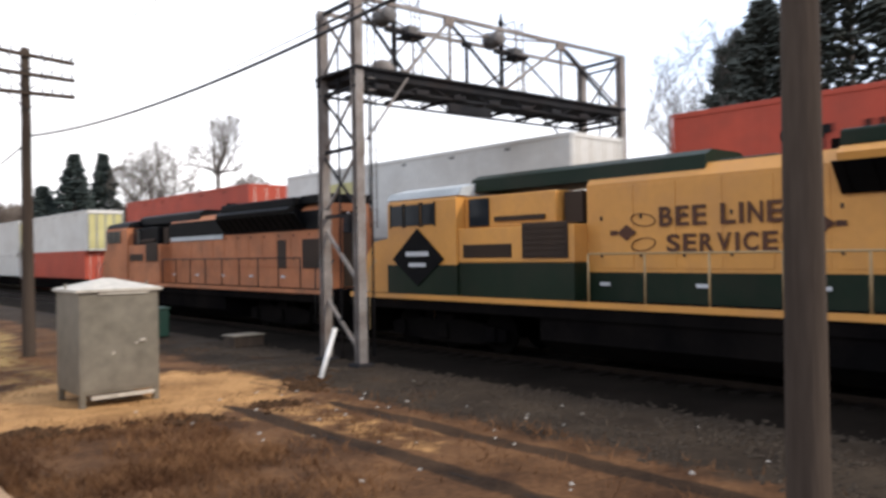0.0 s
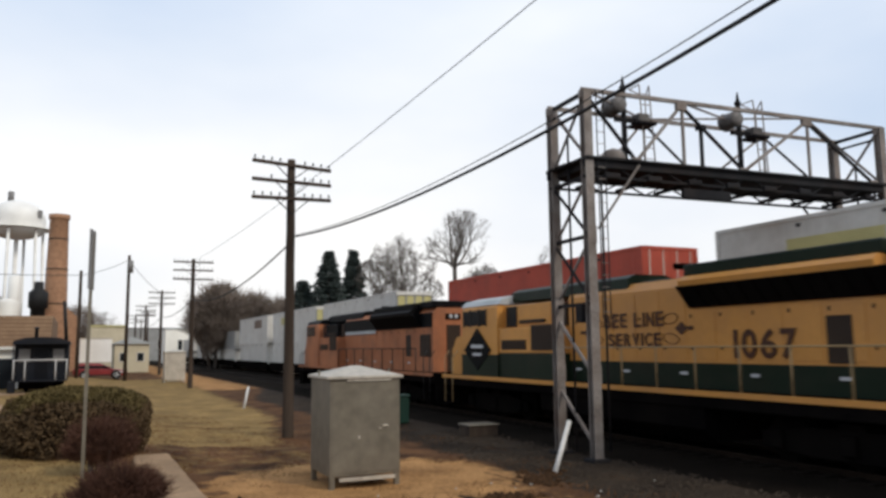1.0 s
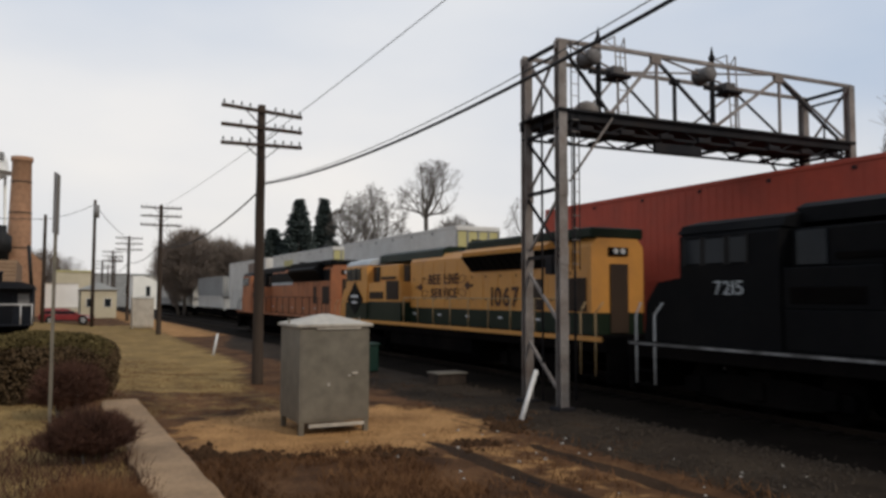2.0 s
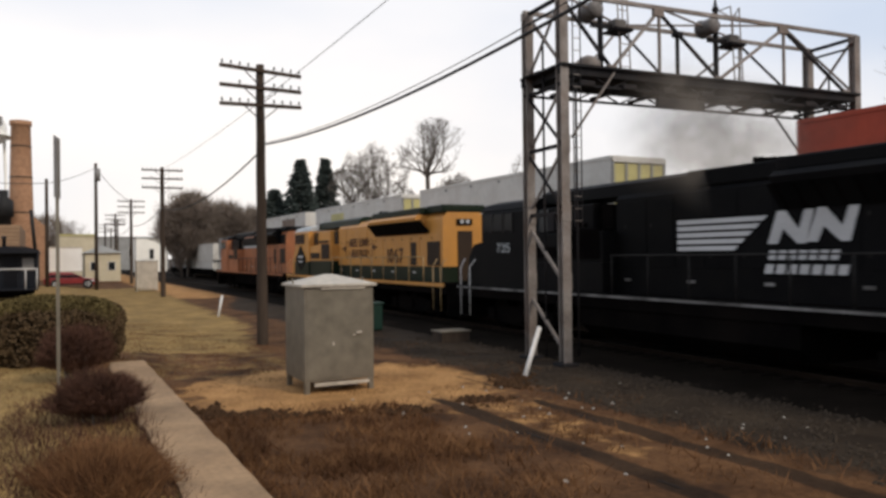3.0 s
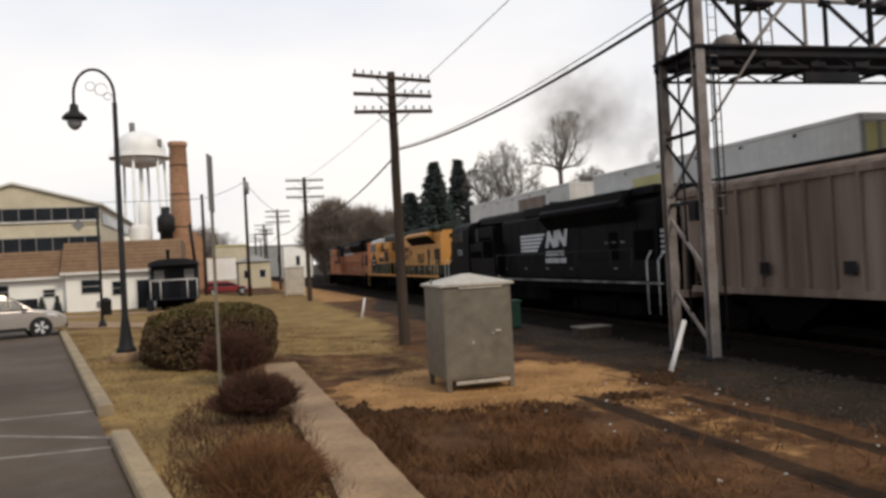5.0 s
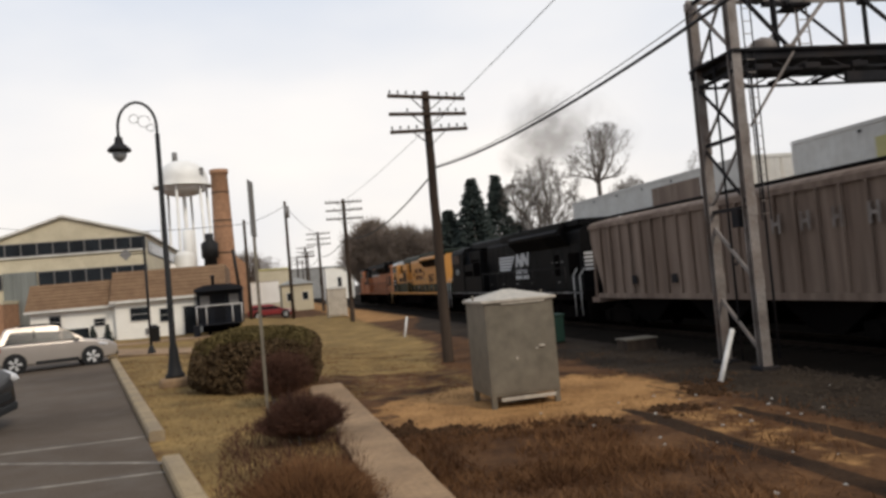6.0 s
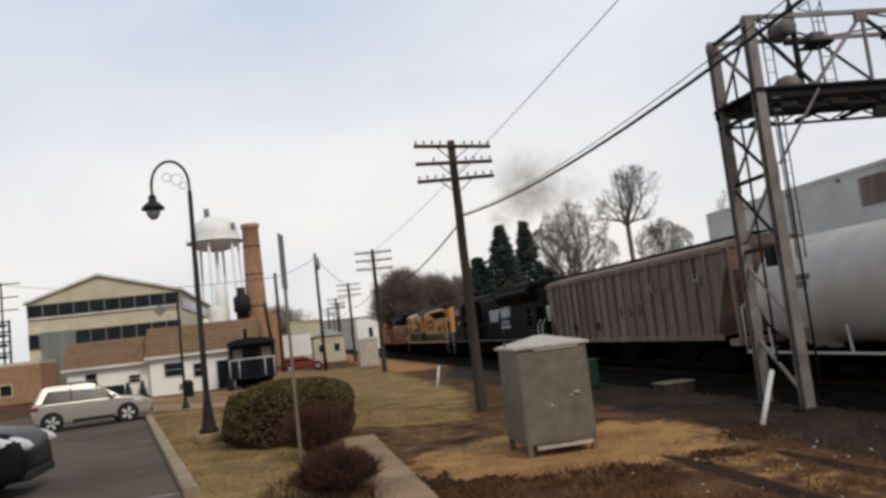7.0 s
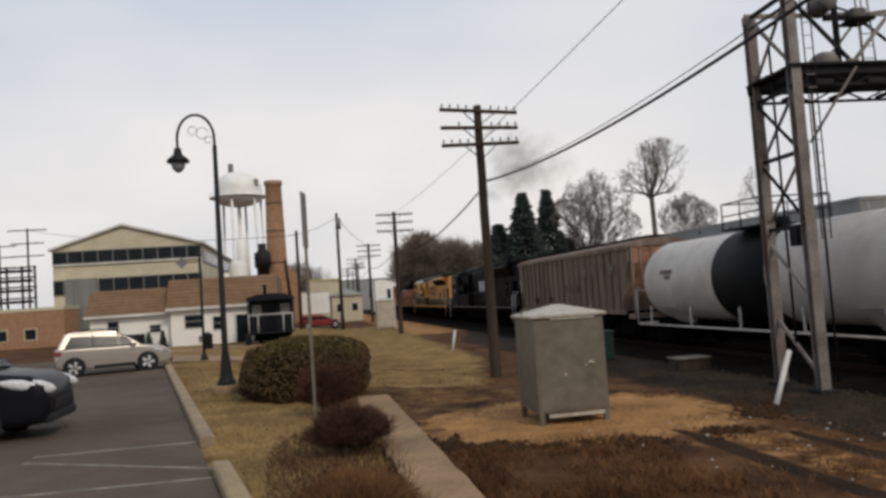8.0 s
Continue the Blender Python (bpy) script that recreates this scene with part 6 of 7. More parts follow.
# ---------------------------------------------------------------- caboose on display
def caboose():
    c = thing("caboose", pose(-1.9, 48.4, 0.4), "old black caboose with white end railings on display", "caboose")
    part("body", boxed(-1.35, 1.35, 0.9, 8.5, 0.75, 2.75, bevel=0.03), M_CABOOSE, c)
    rf = bmesh.new()
    prism(rf, [(-1.43, 2.72), (-1.38, 2.9), (-0.8, 3.08), (0, 3.12), (0.8, 3.08), (1.38, 2.9), (1.43, 2.72)], "y", 0.1, 9.2)
    part("roof", rf, M_CABOOSE, c)
    for x in (-0.85, 0.85):
        w = part("end_window", boxed(x - 0.28, x + 0.28, 0.87, 0.9, 1.75, 2.45), M_SIGN_BACK, c)
        part("pane", boxed(x - 0.2, x + 0.2, 0.85, 0.87, 1.83, 2.37), M_SIGN_BACK, w, "grey window pane")
    part("end_door", boxed(-0.33, 0.33, 0.86, 0.9, 0.75, 2.5), M_CAR_BLACK, c)
    part("platform", boxed(-1.35, 1.35, -0.1, 0.9, 0.68, 0.75), M_CABOOSE, c)
    for x in (-1.3, -0.75, 0.75, 1.3):
        part("railing_post", tube(bmesh.new(), (x, -0.05, 0.7), (x, -0.05, 1.85), 0.035, n=6), M_RAILING_WHITE, c)
    part("railing", tube(bmesh.new(), (-1.35, -0.05, 1.85), (1.35, -0.05, 1.85), 0.04, n=6), M_RAILING_WHITE, c, "white end railing")
    for x in (-1.35, 1.35):
        part("roof_post", tube(bmesh.new(), (x, -0.02, 0.7), (x, -0.02, 2.75), 0.03, n=6), M_CABOOSE, c)
    part("step_box", boxed(-1.55, -1.2, -0.1, 0.7, 0.1, 0.7, bevel=0.03), M_CABOOSE, c)
    stack = bmesh.new()
    lathe(stack, [(0.1, 3.0), (0.1, 3.6), (0.18, 3.65), (0.05, 3.75)], "z", 10, (-0.4, 3.0, 0))
    part("stove_pipe", stack, M_CABOOSE, c)
    for y in (2.3, 6.9):
        part("bogie", boxed(-1.1, 1.1, y - 1.1, y + 1.1, 0.25, 0.7, bevel=0.05), M_UNDER, c)
        for dy in (-0.75, 0.75):
            part("wheels", lathe(bmesh.new(), [(0.42, -0.8), (0.42, -0.68), (0.1, -0.66), (0.1, 0.66), (0.42, 0.68), (0.42, 0.8)], "x", 18, (0, y + dy, 0.42)), M_UNDER, c)


caboose()
tagged(part("buffer_sign_mast", tube(bmesh.new(), (-0.7, 50.2, 3.3), (-0.9, 50.2, 5.6), 0.1), M_LAMP), "dark stub mast above the caboose", "mast")


# ---------------------------------------------------------------- cars
def car(m, paint, label, L=4.65, W=1.86, H=1.76, suv=True, belt=0, nose=0.09, overhang=0.97, tail=0.95, lens=1.0, rim=None):
    c = thing("car", m, label, "car", "parked cars")
    h = L / 2
    belt = belt or (1.07 if suv else 0.88)
    body = bmesh.new()
    prof = [(-h, 0.42), (-h + 0.02, 0.75), (-h + 0.1, belt), (-h + 0.5, belt + 0.04), (h - 1.25, belt), (h - 0.35, belt - 0.12), (h - 0.05, belt - 0.3), (h, 0.5), (h - 0.1, 0.3), (h - 0.5, 0.26), (-h + 0.4, 0.26)]
    prism(body, prof, "y", -W / 2, W / 2)
    bmesh.ops.bevel(body, geom=[e for e in body.edges if abs(e.verts[0].co.y - e.verts[1].co.y) < 0.01], offset=nose, segments=4, affect="EDGES", profile=0.6)
    part("body", body, paint, c, smooth=True)
    top = bmesh.new()
    lo = [(-h + 0.12, belt), (h - 1.2, belt)]
    hi = [(-h + 0.46, H - 0.05), (-h + 0.95, H), (h - 2.35, H - 0.02), (h - 2.1, H - 0.1)]
    outline = [lo[0], *hi, lo[1]]
    ins = {0: 0.06, 1: 0.26, 2: 0.26, 3: 0.26, 4: 0.24, 5: 0.06}
    left = [top.verts.new((x, W / 2 - ins[i], z)) for i, (x, z) in enumerate(outline)]
    right = [top.verts.new((x, -W / 2 + ins[i], z)) for i, (x, z) in enumerate(outline)]
    n = len(outline)
    for i in range(n):
        top.faces.new((left[i], left[(i + 1) % n], right[(i + 1) % n], right[i]))
    top.faces.new(left[::-1])
    top.faces.new(right)
    bmesh.ops.recalc_face_normals(top, faces=top.faces[:])
    bmesh.ops.bevel(top, geom=top.edges[:], offset=0.05, segments=2, affect="EDGES")
    part("cabin", top, paint, c)
    for s in (-1, 1):
        def pane(xa0, xa1, xb0, xb1):
            g = bmesh.new()
            z0, z1 = belt + 0.05, H - 0.13
            y0, y1 = s * (W / 2 - 0.06), s * (W / 2 - 0.235)
            f = g.faces.new([g.verts.new(v) for v in ((xa0, y0, z0), (xa1, y0, z0), (xb1, y1, z1), (xb0, y1, z1))])
            bmesh.ops.solidify(g, geom=[f], thickness=0.02)
            return part("side_window", g, M_WINDOW, c, "dark tinted side window")
        pane(-h + 0.34, -h + 1.37, -h + 0.62, -h + 1.37)
        for px in (-h + 1.37, -h + 2.31):  # blacked-out pillars
            pil = bmesh.new()
            prism(pil, [(s * (W / 2 - 0.075), belt + 0.05), (s * (W / 2 - 0.05), belt + 0.05), (s * (W / 2 - 0.225), H - 0.13), (s * (W / 2 - 0.25), H - 0.13)], "x", px, px + 0.06)
            part("pillar", pil, M_TYRE, c, "black window pillar")
        pane(-h + 1.42, -h + 2.3, -h + 1.42, -h + 2.3)
        pane(-h + 2.38, h - 1.35, -h + 2.38, h - 2.2)
        light = bmesh.new()
        lathe(light, [(0.02, -1), (0.5, -0.86), (0.87, -0.5), (1, 0), (0.87, 0.5), (0.5, 0.86), (0.02, 1)], "x", 18)
        for v in light.verts:  # an almond-shaped lens at the wing's front corner
            a, b, c_ = v.co
            v.co = Vector((h - 0.40 + a * 0.36 * lens, s * (W / 2 - 0.115 - 0.10 * a), belt - 0.25 - 0.04 * lens - 0.07 * a * lens)) + Vector((0, b * 0.13, c_ * (0.10 + 0.03 * a) * lens))
        part("headlight", light, M_HEADLIGHT, c, "clear headlight", True)
        part("tail_light", boxed(-h - 0.005, -h + 0.25, min(s * (W / 2 - 0.18), s * (W / 2 + 0.005)), max(s * (W / 2 - 0.18), s * (W / 2 + 0.005)), belt - 0.22, belt - 0.02, bevel=0.03), M_CAR_RED, c, "red tail light")
        part("mirror", boxed(h - 1.62, h - 1.42, min(s * (W / 2), s * (W / 2 + 0.2)), max(s * (W / 2), s * (W / 2 + 0.2)), belt + 0.02, belt + 0.17, bevel=0.04), paint, c)
        for wx in (-h + tail, h - overhang):
            arch = bmesh.new()
            lathe(arch, [(0.42, -0.012), (0.42, 0.012), (0.1, 0.012)], "y", 22, (wx, s * (W / 2 + 0.004), 0.36))
            part("wheel_arch", arch, M_TYRE, c, "dark wheel arch")
            ty = bmesh.new()
            lathe(ty, [(0.2, -0.11), (0.33, -0.11), (0.355, -0.07), (0.355, 0.07), (0.33, 0.11), (0.2, 0.11)], "y", 26, (wx, s * (W / 2 - 0.09), 0.355))
            wheel = part("wheel", ty, M_TYRE, c, smooth=True)
            hub = bmesh.new()
            for k in range(5):
                a = 2 * math.pi * k / 5
                for d in (-0.13, 0.13):
                    bar(hub, (wx + 0.05 * math.cos(a), s * (W / 2 + 0.035), 0.355 + 0.05 * math.sin(a)), (wx + 0.24 * math.cos(a + d), s * (W / 2 + 0.03), 0.355 + 0.24 * math.sin(a + d)), 0.06)
            lathe(hub, [(0.215, 0.0), (0.262, 0.012), (0.262, 0.028), (0.215, 0.03)], "y", 26, (wx, s * (W / 2 + 0.012), 0.355))
            part("rim", hub, rim or M_RIM, wheel, "five-spoke alloy rim")
    ws = bmesh.new()
    f = ws.faces.new([ws.verts.new(v) for v in ((h - 1.22, -W / 2 + 0.16, belt + 0.06), (h - 1.22, W / 2 - 0.16, belt + 0.06), (h - 2.02, W / 2 - 0.3, H - 0.12), (h - 2.02, -W / 2 + 0.3, H - 0.12))])
    bmesh.ops.solidify(ws, geom=[f], thickness=-0.03)
    part("windscreen", ws, M_WINDOW, c)
    part("grille", boxed(h - 0.1, h + 0.015, -0.5, 0.5, 0.55, 0.72, bevel=0.02), M_TYRE, c)
    part("bumper", boxed(h - 0.2, h + 0.03, -W / 2 + 0.12, W / 2 - 0.12, 0.3, 0.48, bevel=0.05), M_TYRE, c)
    part("side_skirt", boxed(-h + 1.4, h - 1.45, -W / 2 - 0.015, W / 2 + 0.015, 0.27, 0.4, bevel=0.02), M_TYRE, c)
    if suv:
        for s in (-1, 1):
            part("roof_rail", tube(bmesh.new(), (-h + 0.9, s * (W / 2 - 0.28), H + 0.03), (h - 2.4, s * (W / 2 - 0.28), H + 0.03), 0.022, n=6), M_LAMP, c)
    return c


ca, sa = math.cos(radians(18)), math.sin(radians(18))
# the wheels on the near flank stand at about (-6.38, 34.0) and (-9.05, 33.2)
car(pose(-7.71 - 0.84 * sa + 0.16 * ca, 33.62 + 0.84 * ca + 0.16 * sa, LOT + 0.012, 0, 0, 18), M_SUV, "champagne-coloured sport utility car parked on asphalt", L=4.4, tail=0.68)
car(pose(-4.95 - 2.35, 16.4 + 0.97, LOT + 0.012), M_CAR_BLACK, "black sport utility car parked in a marked bay", L=4.7, W=1.95, H=1.98, belt=1.36, nose=0.24, overhang=1.25, lens=1.4, rim=M_SIGN_BACK)
car(pose(1.8, 77.6, 0.2, 0, 0, 0), M_CAR_RED, "dark red saloon car parked beyond the lawn", L=4.5, H=1.42, suv=False)


# ---------------------------------------------------------------- street furniture
def street_lamp(x, y):
    s = thing("street_lamp", pose(x, y, LOT - 0.05), "dark gooseneck street lamp with a bell shade on a concrete footing", "street lamp")
    bm = bmesh.new()
    lathe(bm, [(0.42, -0.2), (0.42, 0.2), (0.38, 0.26), (0.1, 0.28)], "z", 20)
    part("footing", bm, M_CONCRETE, s, "round concrete footing")
    bm = bmesh.new()
    lathe(bm, [(0.26, 0.26), (0.26, 0.34), (0.2, 0.42), (0.15, 0.7), (0.12, 1.0), (0.085, 1.2), (0.06, 6.95)], "z", 18)
    part("post", bm, M_LAMP, s, smooth=True)
    neck = bmesh.new()
    pts = [Vector((-0.50 + 0.50 * math.cos(a), 0, 6.95 + 0.68 * math.sin(a) + 0.2)) for a in [math.pi * i / 16 for i in range(17)]]
    pts = [Vector((0, 0, 6.9))] + pts + [Vector((-1.0, 0, 6.85))]
    for p, q in zip(pts, pts[1:]):
        tube(neck, p, q, 0.038, n=8)
    arm = part("gooseneck", neck, M_LAMP, s)
    scroll = bmesh.new()
    for cx, cz, r in ((-0.32, 7.3, 0.16), (-0.58, 7.38, 0.12), (-0.16, 7.12, 0.1)):
        sp = [Vector((cx + r * math.cos(a), 0, cz + r * math.sin(a))) for a in [2 * math.pi * i / 12 for i in range(12)]]
        for p, q in zip(sp, sp[1:]):
            tube(scroll, p, q, 0.01, n=4, caps=False)
    part("scroll", scroll, M_LAMP, arm, "thin iron scrollwork")
    sh = bmesh.new()
    lathe(sh, [(0.05, 6.92), (0.1, 6.88), (0.12, 6.72), (0.2, 6.66), (0.3, 6.56), (0.31, 6.5), (0.22, 6.48)], "z", 20, (-1.0, 0, 0))
    part("shade", sh, M_LAMP, s, "bell-shaped dark shade", True)
    gl = bmesh.new()
    lathe(gl, [(0.2, 6.48), (0.17, 6.34), (0.09, 6.24), (0.02, 6.21)], "z", 18, (-1.0, 0, 0))
    part("globe", gl, M_LAMP_GLASS, s, "grey glass globe", True)


street_lamp(-2.16, 22.4)

sp = thing("sign_post", pose(0.13, 14.57, 0.35), "galvanised post with a narrow grey sign plate", "sign post")
part("post", boxed(-0.028, 0.028, -0.028, 0.028, -0.2, 4.4), M_GALV, sp)
pl = part("sign_plate", boxed(-0.22, 0.22, -0.008, 0.008, -0.52, 0.5, bevel=0.003), M_SIGN_BACK, sp, "grey sign plate seen nearly edge-on")
pl.matrix_local = pose(0, -0.045, 3.95, 0, 0, 78)
sp = thing("sign_post", pose(-4.45, 36.7, 0.35), "dark post with a diamond-shaped sign", "sign post")
part("post", tube(bmesh.new(), (0, 0, -0.1), (0, 0, 5.25), 0.06), M_LAMP, sp)
dia = bmesh.new()
prism(dia, [(-0.27, 0), (0, 0.27), (0.27, 0), (0, -0.27)], "y", -0.02, 0.02)
d = part("sign_plate", dia, M_SIGN_BACK, sp, "dark diamond sign")
d.location = (-0.78, 0, 4.6)
part("bracket", bar(bmesh.new(), (0, 0, 4.6), (-0.6, 0, 4.6), 0.04), M_LAMP, sp)
part("base", lathe(bmesh.new(), [(0.2, -0.05), (0.2, 0.15), (0.08, 0.5)], "z", 12), M_LAMP, sp)

gb = thing("switch_box", pose(10.7, 27.0, 0), "green trackside box behind the signal cabinet", "trackside box")
part("case", boxed(-0.3, 0.3, -0.3, 0.3, 0.0, 0.95, bevel=0.04), M_GREEN_BOX, gb)
part("lid", boxed(-0.34, 0.34, -0.34, 0.34, 0.95, 1.02, bevel=0.02), M_GREEN_BOX, gb)

# plain and armed poles far along the street side
for x, y, h, arms in ((-0.15, 75, 9.7, []), (3.73, 75, 11.2, []), (10.6, 145, 9.5, [(9.2, 1.2), (8.6, 1.2)]), (12.5, 190, 9.5, [(9.2, 1.2)]), (-38.1, 120, 16.2, [(15.9, 2.6), (14.0, 2.2), (12.2, 2.2)]), (-42.6, 122, 14.2, [(13.9, 2.4), (12.3, 2.2), (10.8, 2.2)])):
    p = thing("utility_pole", pose(x, y, 0), "plain dark utility pole in the distance", "utility pole", "distant utility poles")
    part("pole", tube(bmesh.new(), (0, 0, -0.2), (0, 0, h), 0.17, 0.13, n=10), M_POLE, p)
    for z, half in arms:
        part("crossarm", boxed(-half, half, -0.15, -0.02, z - 0.08, z + 0.08), M_POLE, p)
    if x > 0 and not arms:
        part("transformer", tube(bmesh.new(), (0.1, -0.3, h - 1.6), (0.1, -0.3, h - 0.5), 0.26, n=12), M_SIGN_BACK, p)
wire("street_wire", (-38, 120, 15.9), (-0.15, 75, 9.3), 1.0, 0.03, "thin dark street wire", 16)
wire("street_wire", (-0.15, 75, 9.3), (3.73, 75, 10.8), 0.2, 0.025, "thin dark street wire", 8)
wire("street_wire", (3.73, 75, 10.8), (8.1, 92, 9.0), 0.35, 0.025, "thin dark street wire", 10)
sub = thing("substation_frame", pose(-40.5, 120, 0), "dark steel substation lattice in the distance", "substation")
for x in (-2.5, -0.5, 1.5, 3.2):
    part("post", bar(bmesh.new(), (x, 0, 0), (x, 0, 10.8), 0.25), M_STEEL_DARK, sub)
for z in (4.5, 6.2, 7.8, 9.2, 10.6):
    part("beam", bar(bmesh.new(), (-2.7, 0, z), (3.4, 0, z), 0.22), M_STEEL_DARK, sub)
    part("switchgear", boxed(-2.0, 2.8, -0.4, 0.4, z - 0.7, z - 0.3, bevel=0.05), M_STEEL_DARK, sub)


# ---------------------------------------------------------------- plants
def limb_tree(x, y, h, seed, crown, fork=0.25, r0=0.32, limbs=7, levels=5, low=20, label="bare leafless deciduous tree"):
    """A trunk, limbs in a fan, and twigs that fork again and again within a lobed dome.
    crown: the dome's sideways shift, half width, centre height and half height."""
    rnd = random.Random(seed)
    t = thing("bare_tree", pose(x, y, -0.1), label, "tree", "bare trees")
    trunk, twigs = bmesh.new(), bmesh.new()
    shift, rx, cz, rz = crown

    def inside(p):
        q = Vector(((p.x - shift) / rx, p.y / rx, (p.z - cz) / rz))
        return q.length < 0.93 + 0.22 * noise.noise((q.x * 2.3 + seed, q.y * 2.3, q.z * 2.3))

    def grow(p, d, length, r, level):
        bm = trunk if level < 2 else twigs
        n = 5 if level < 2 else 3 if level < 4 else 2
        q = p
        bend = Vector((rnd.uniform(-1, 1), rnd.uniform(-1, 1), rnd.uniform(0.0, 0.9))) * 0.10
        for k in range(n):
            d = (d + bend + Vector((rnd.uniform(-1, 1), rnd.uniform(-1, 1), rnd.uniform(-0.6, 0.6))) * 0.10).normalized()
            e = q + d * length / n
            if level > 1 and not inside(e):  # turn back into the crown
                d = (d * 0.5 + (Vector((shift, 0, cz)) - q).normalized() * 0.7).normalized()
                e = q + d * length / n
                if not inside(e):
                    return
            r1 = max(0.013, r * 0.87)
            tube(bm, q, e, r, r1, n=5 if level < 2 else 3, caps=False)
            q, r = e, r1
            if level < levels and (k > 0 or level > 1):
                side = Vector((rnd.uniform(-1, 1), rnd.uniform(-1, 1), rnd.uniform(-0.3, 0.6))).normalized()
                grow(q, (d * 0.7 + side * 0.7).normalized(), length * rnd.uniform(0.42, 0.62), max(0.016, r * 0.52), level + 1)
        if level < levels:
            for _ in range(2):
                side = Vector((rnd.uniform(-1, 1), rnd.uniform(-1, 1), rnd.uniform(-0.3, 0.6))).normalized()
                grow(q, (d * 0.85 + side * 0.5).normalized(), length * rnd.uniform(0.5, 0.72), max(0.016, r * 0.7), level + 1)

    base = Vector((0, 0, h * fork))
    bow = Vector((rnd.uniform(-0.2, 0.2), 0, 0))
    tube(trunk, (0, 0, 0), base * 0.45 + bow, r0 * 1.25, r0, n=9, caps=False)
    tube(trunk, base * 0.45 + bow, base, r0, r0 * 0.85, n=9, caps=False)
    for k in range(limbs):
        a = 6.283 * (k + rnd.uniform(-0.25, 0.25)) / limbs
        lift = radians(80 if k == 0 else rnd.uniform(low, 72))
        d = Vector((math.cos(a) * math.cos(lift), math.sin(a) * math.cos(lift), math.sin(lift)))
        start = base - Vector((0, 0, h * 0.035 * rnd.random()))
        reach = max([rz * 0.5] + [0.3 * i for i in range(1, int(h / 0.3)) if inside(start + d * 0.3 * i)])
        grow(start, (d + Vector((shift, 0, 0)) * 0.03).normalized(), reach * 0.55, r0 * rnd.uniform(0.42, 0.6), 1)
    part("trunk", trunk, M_BARK, t)
    part("crown", twigs, M_BARK, t)
    return t


def conifer(x, y, h, w, seed, material=None, label="dark dense evergreen conifer", taper=0.75):
    rnd = random.Random(seed)
    t = thing("conifer", pose(x, y, -0.1), label, "tree", "conifers")
    part("trunk", tube(bmesh.new(), (0, 0, 0), (0, 0, h * 0.97), 0.28, 0.03), M_BARK, t)
    verts, faces = [], []
    for i in range(int(h * 210)):
        f = rnd.random() ** 0.8
        z = h * (0.06 + 0.94 * f)
        a = rnd.random() * 6.283
        lob = (0.86 + 0.34 * noise.noise((math.cos(a) * 1.6, math.sin(a) * 1.6, z * 0.8 + seed))) * (1.08 - 0.30 * ((z * 0.85) % 1.0))
        r = w * (1 - f) ** taper * lob * math.sqrt(rnd.uniform(0.15, 1.0)) + 0.05
        c = Vector((r * math.cos(a), r * math.sin(a), z - r * 0.18))
        outd = Vector((math.cos(a), math.sin(a), rnd.uniform(-0.25, 0.35)))
        side = Vector((-math.sin(a), math.cos(a), rnd.uniform(-0.3, 0.3)))
        s = rnd.uniform(0.3, 0.8)
        k = len(verts)
        verts += [c - side * s * 0.45, c + side * s * 0.45, c + outd * s, c + Vector((0, 0, 0.3 * s)) + outd * 0.3 * s]
        faces += [(k, k + 1, k + 2), (k, k + 2, k + 3), (k + 1, k + 3, k + 2)]
    me = bpy.data.meshes.new("crown")
    me.from_pydata(verts, [], faces)
    me.materials.append(material or M_NEEDLE_DARK)
    ob = new("crown", me)
    ob.parent = t
    return t


def thicket(x, y, w, d, h, seed, material, label, n=2600, z0=0.0, name="thicket", twig=0.9, thick=0.03):
    """A dense round head of fine twigs over a few stems."""
    rnd = random.Random(seed)
    t = thing(name, pose(x, y, 0), label, "tree" if h > 4 else "shrub", "twiggy growth")
    verts, faces = [], []
    for i in range(n):
        u = Vector((rnd.gauss(0, 1), rnd.gauss(0, 1), rnd.gauss(0, 1))).normalized() * rnd.random() ** 0.33
        lump = 0.82 + 0.3 * noise.noise((u.x * 2.2 + seed, u.y * 2.2, u.z * 2.2))
        c = Vector((u.x * w * lump, u.y * d * lump, z0 + (h - z0) * (0.5 + 0.5 * u.z * lump)))
        dd = (Vector((u.x, u.y, abs(u.z) + 0.4)) + Vector((rnd.uniform(-1, 1), rnd.uniform(-1, 1), rnd.uniform(-1, 1))) * 0.8).normalized() * twig * rnd.uniform(0.5, 1.2)
        s = dd.cross(Vector((rnd.uniform(-1, 1), rnd.uniform(-1, 1), rnd.uniform(-1, 1)))).normalized() * thick
        k = len(verts)
        e = dd.cross(s).normalized() * thick
        verts += [c - s, c + s, c + e, c + dd]
        faces += [(k, k + 1, k + 3), (k + 1, k + 2, k + 3), (k + 2, k, k + 3)]
    me = bpy.data.meshes.new("crown")
    me.from_pydata(verts, [], faces)
    me.materials.append(material)
    ob = new("crown", me)
    ob.parent = t
    for i in range(4):
        a = i * 1.6 + seed
        part("stem", tube(bmesh.new(), (0.15 * w * math.cos(a), 0.15 * d * math.sin(a), -0.1), (0.4 * w * math.cos(a), 0.4 * d * math.sin(a), z0 + (h - z0) * 0.55), 0.018 * h + 0.01, 0.006 * h), M_BARK, t)
    return t


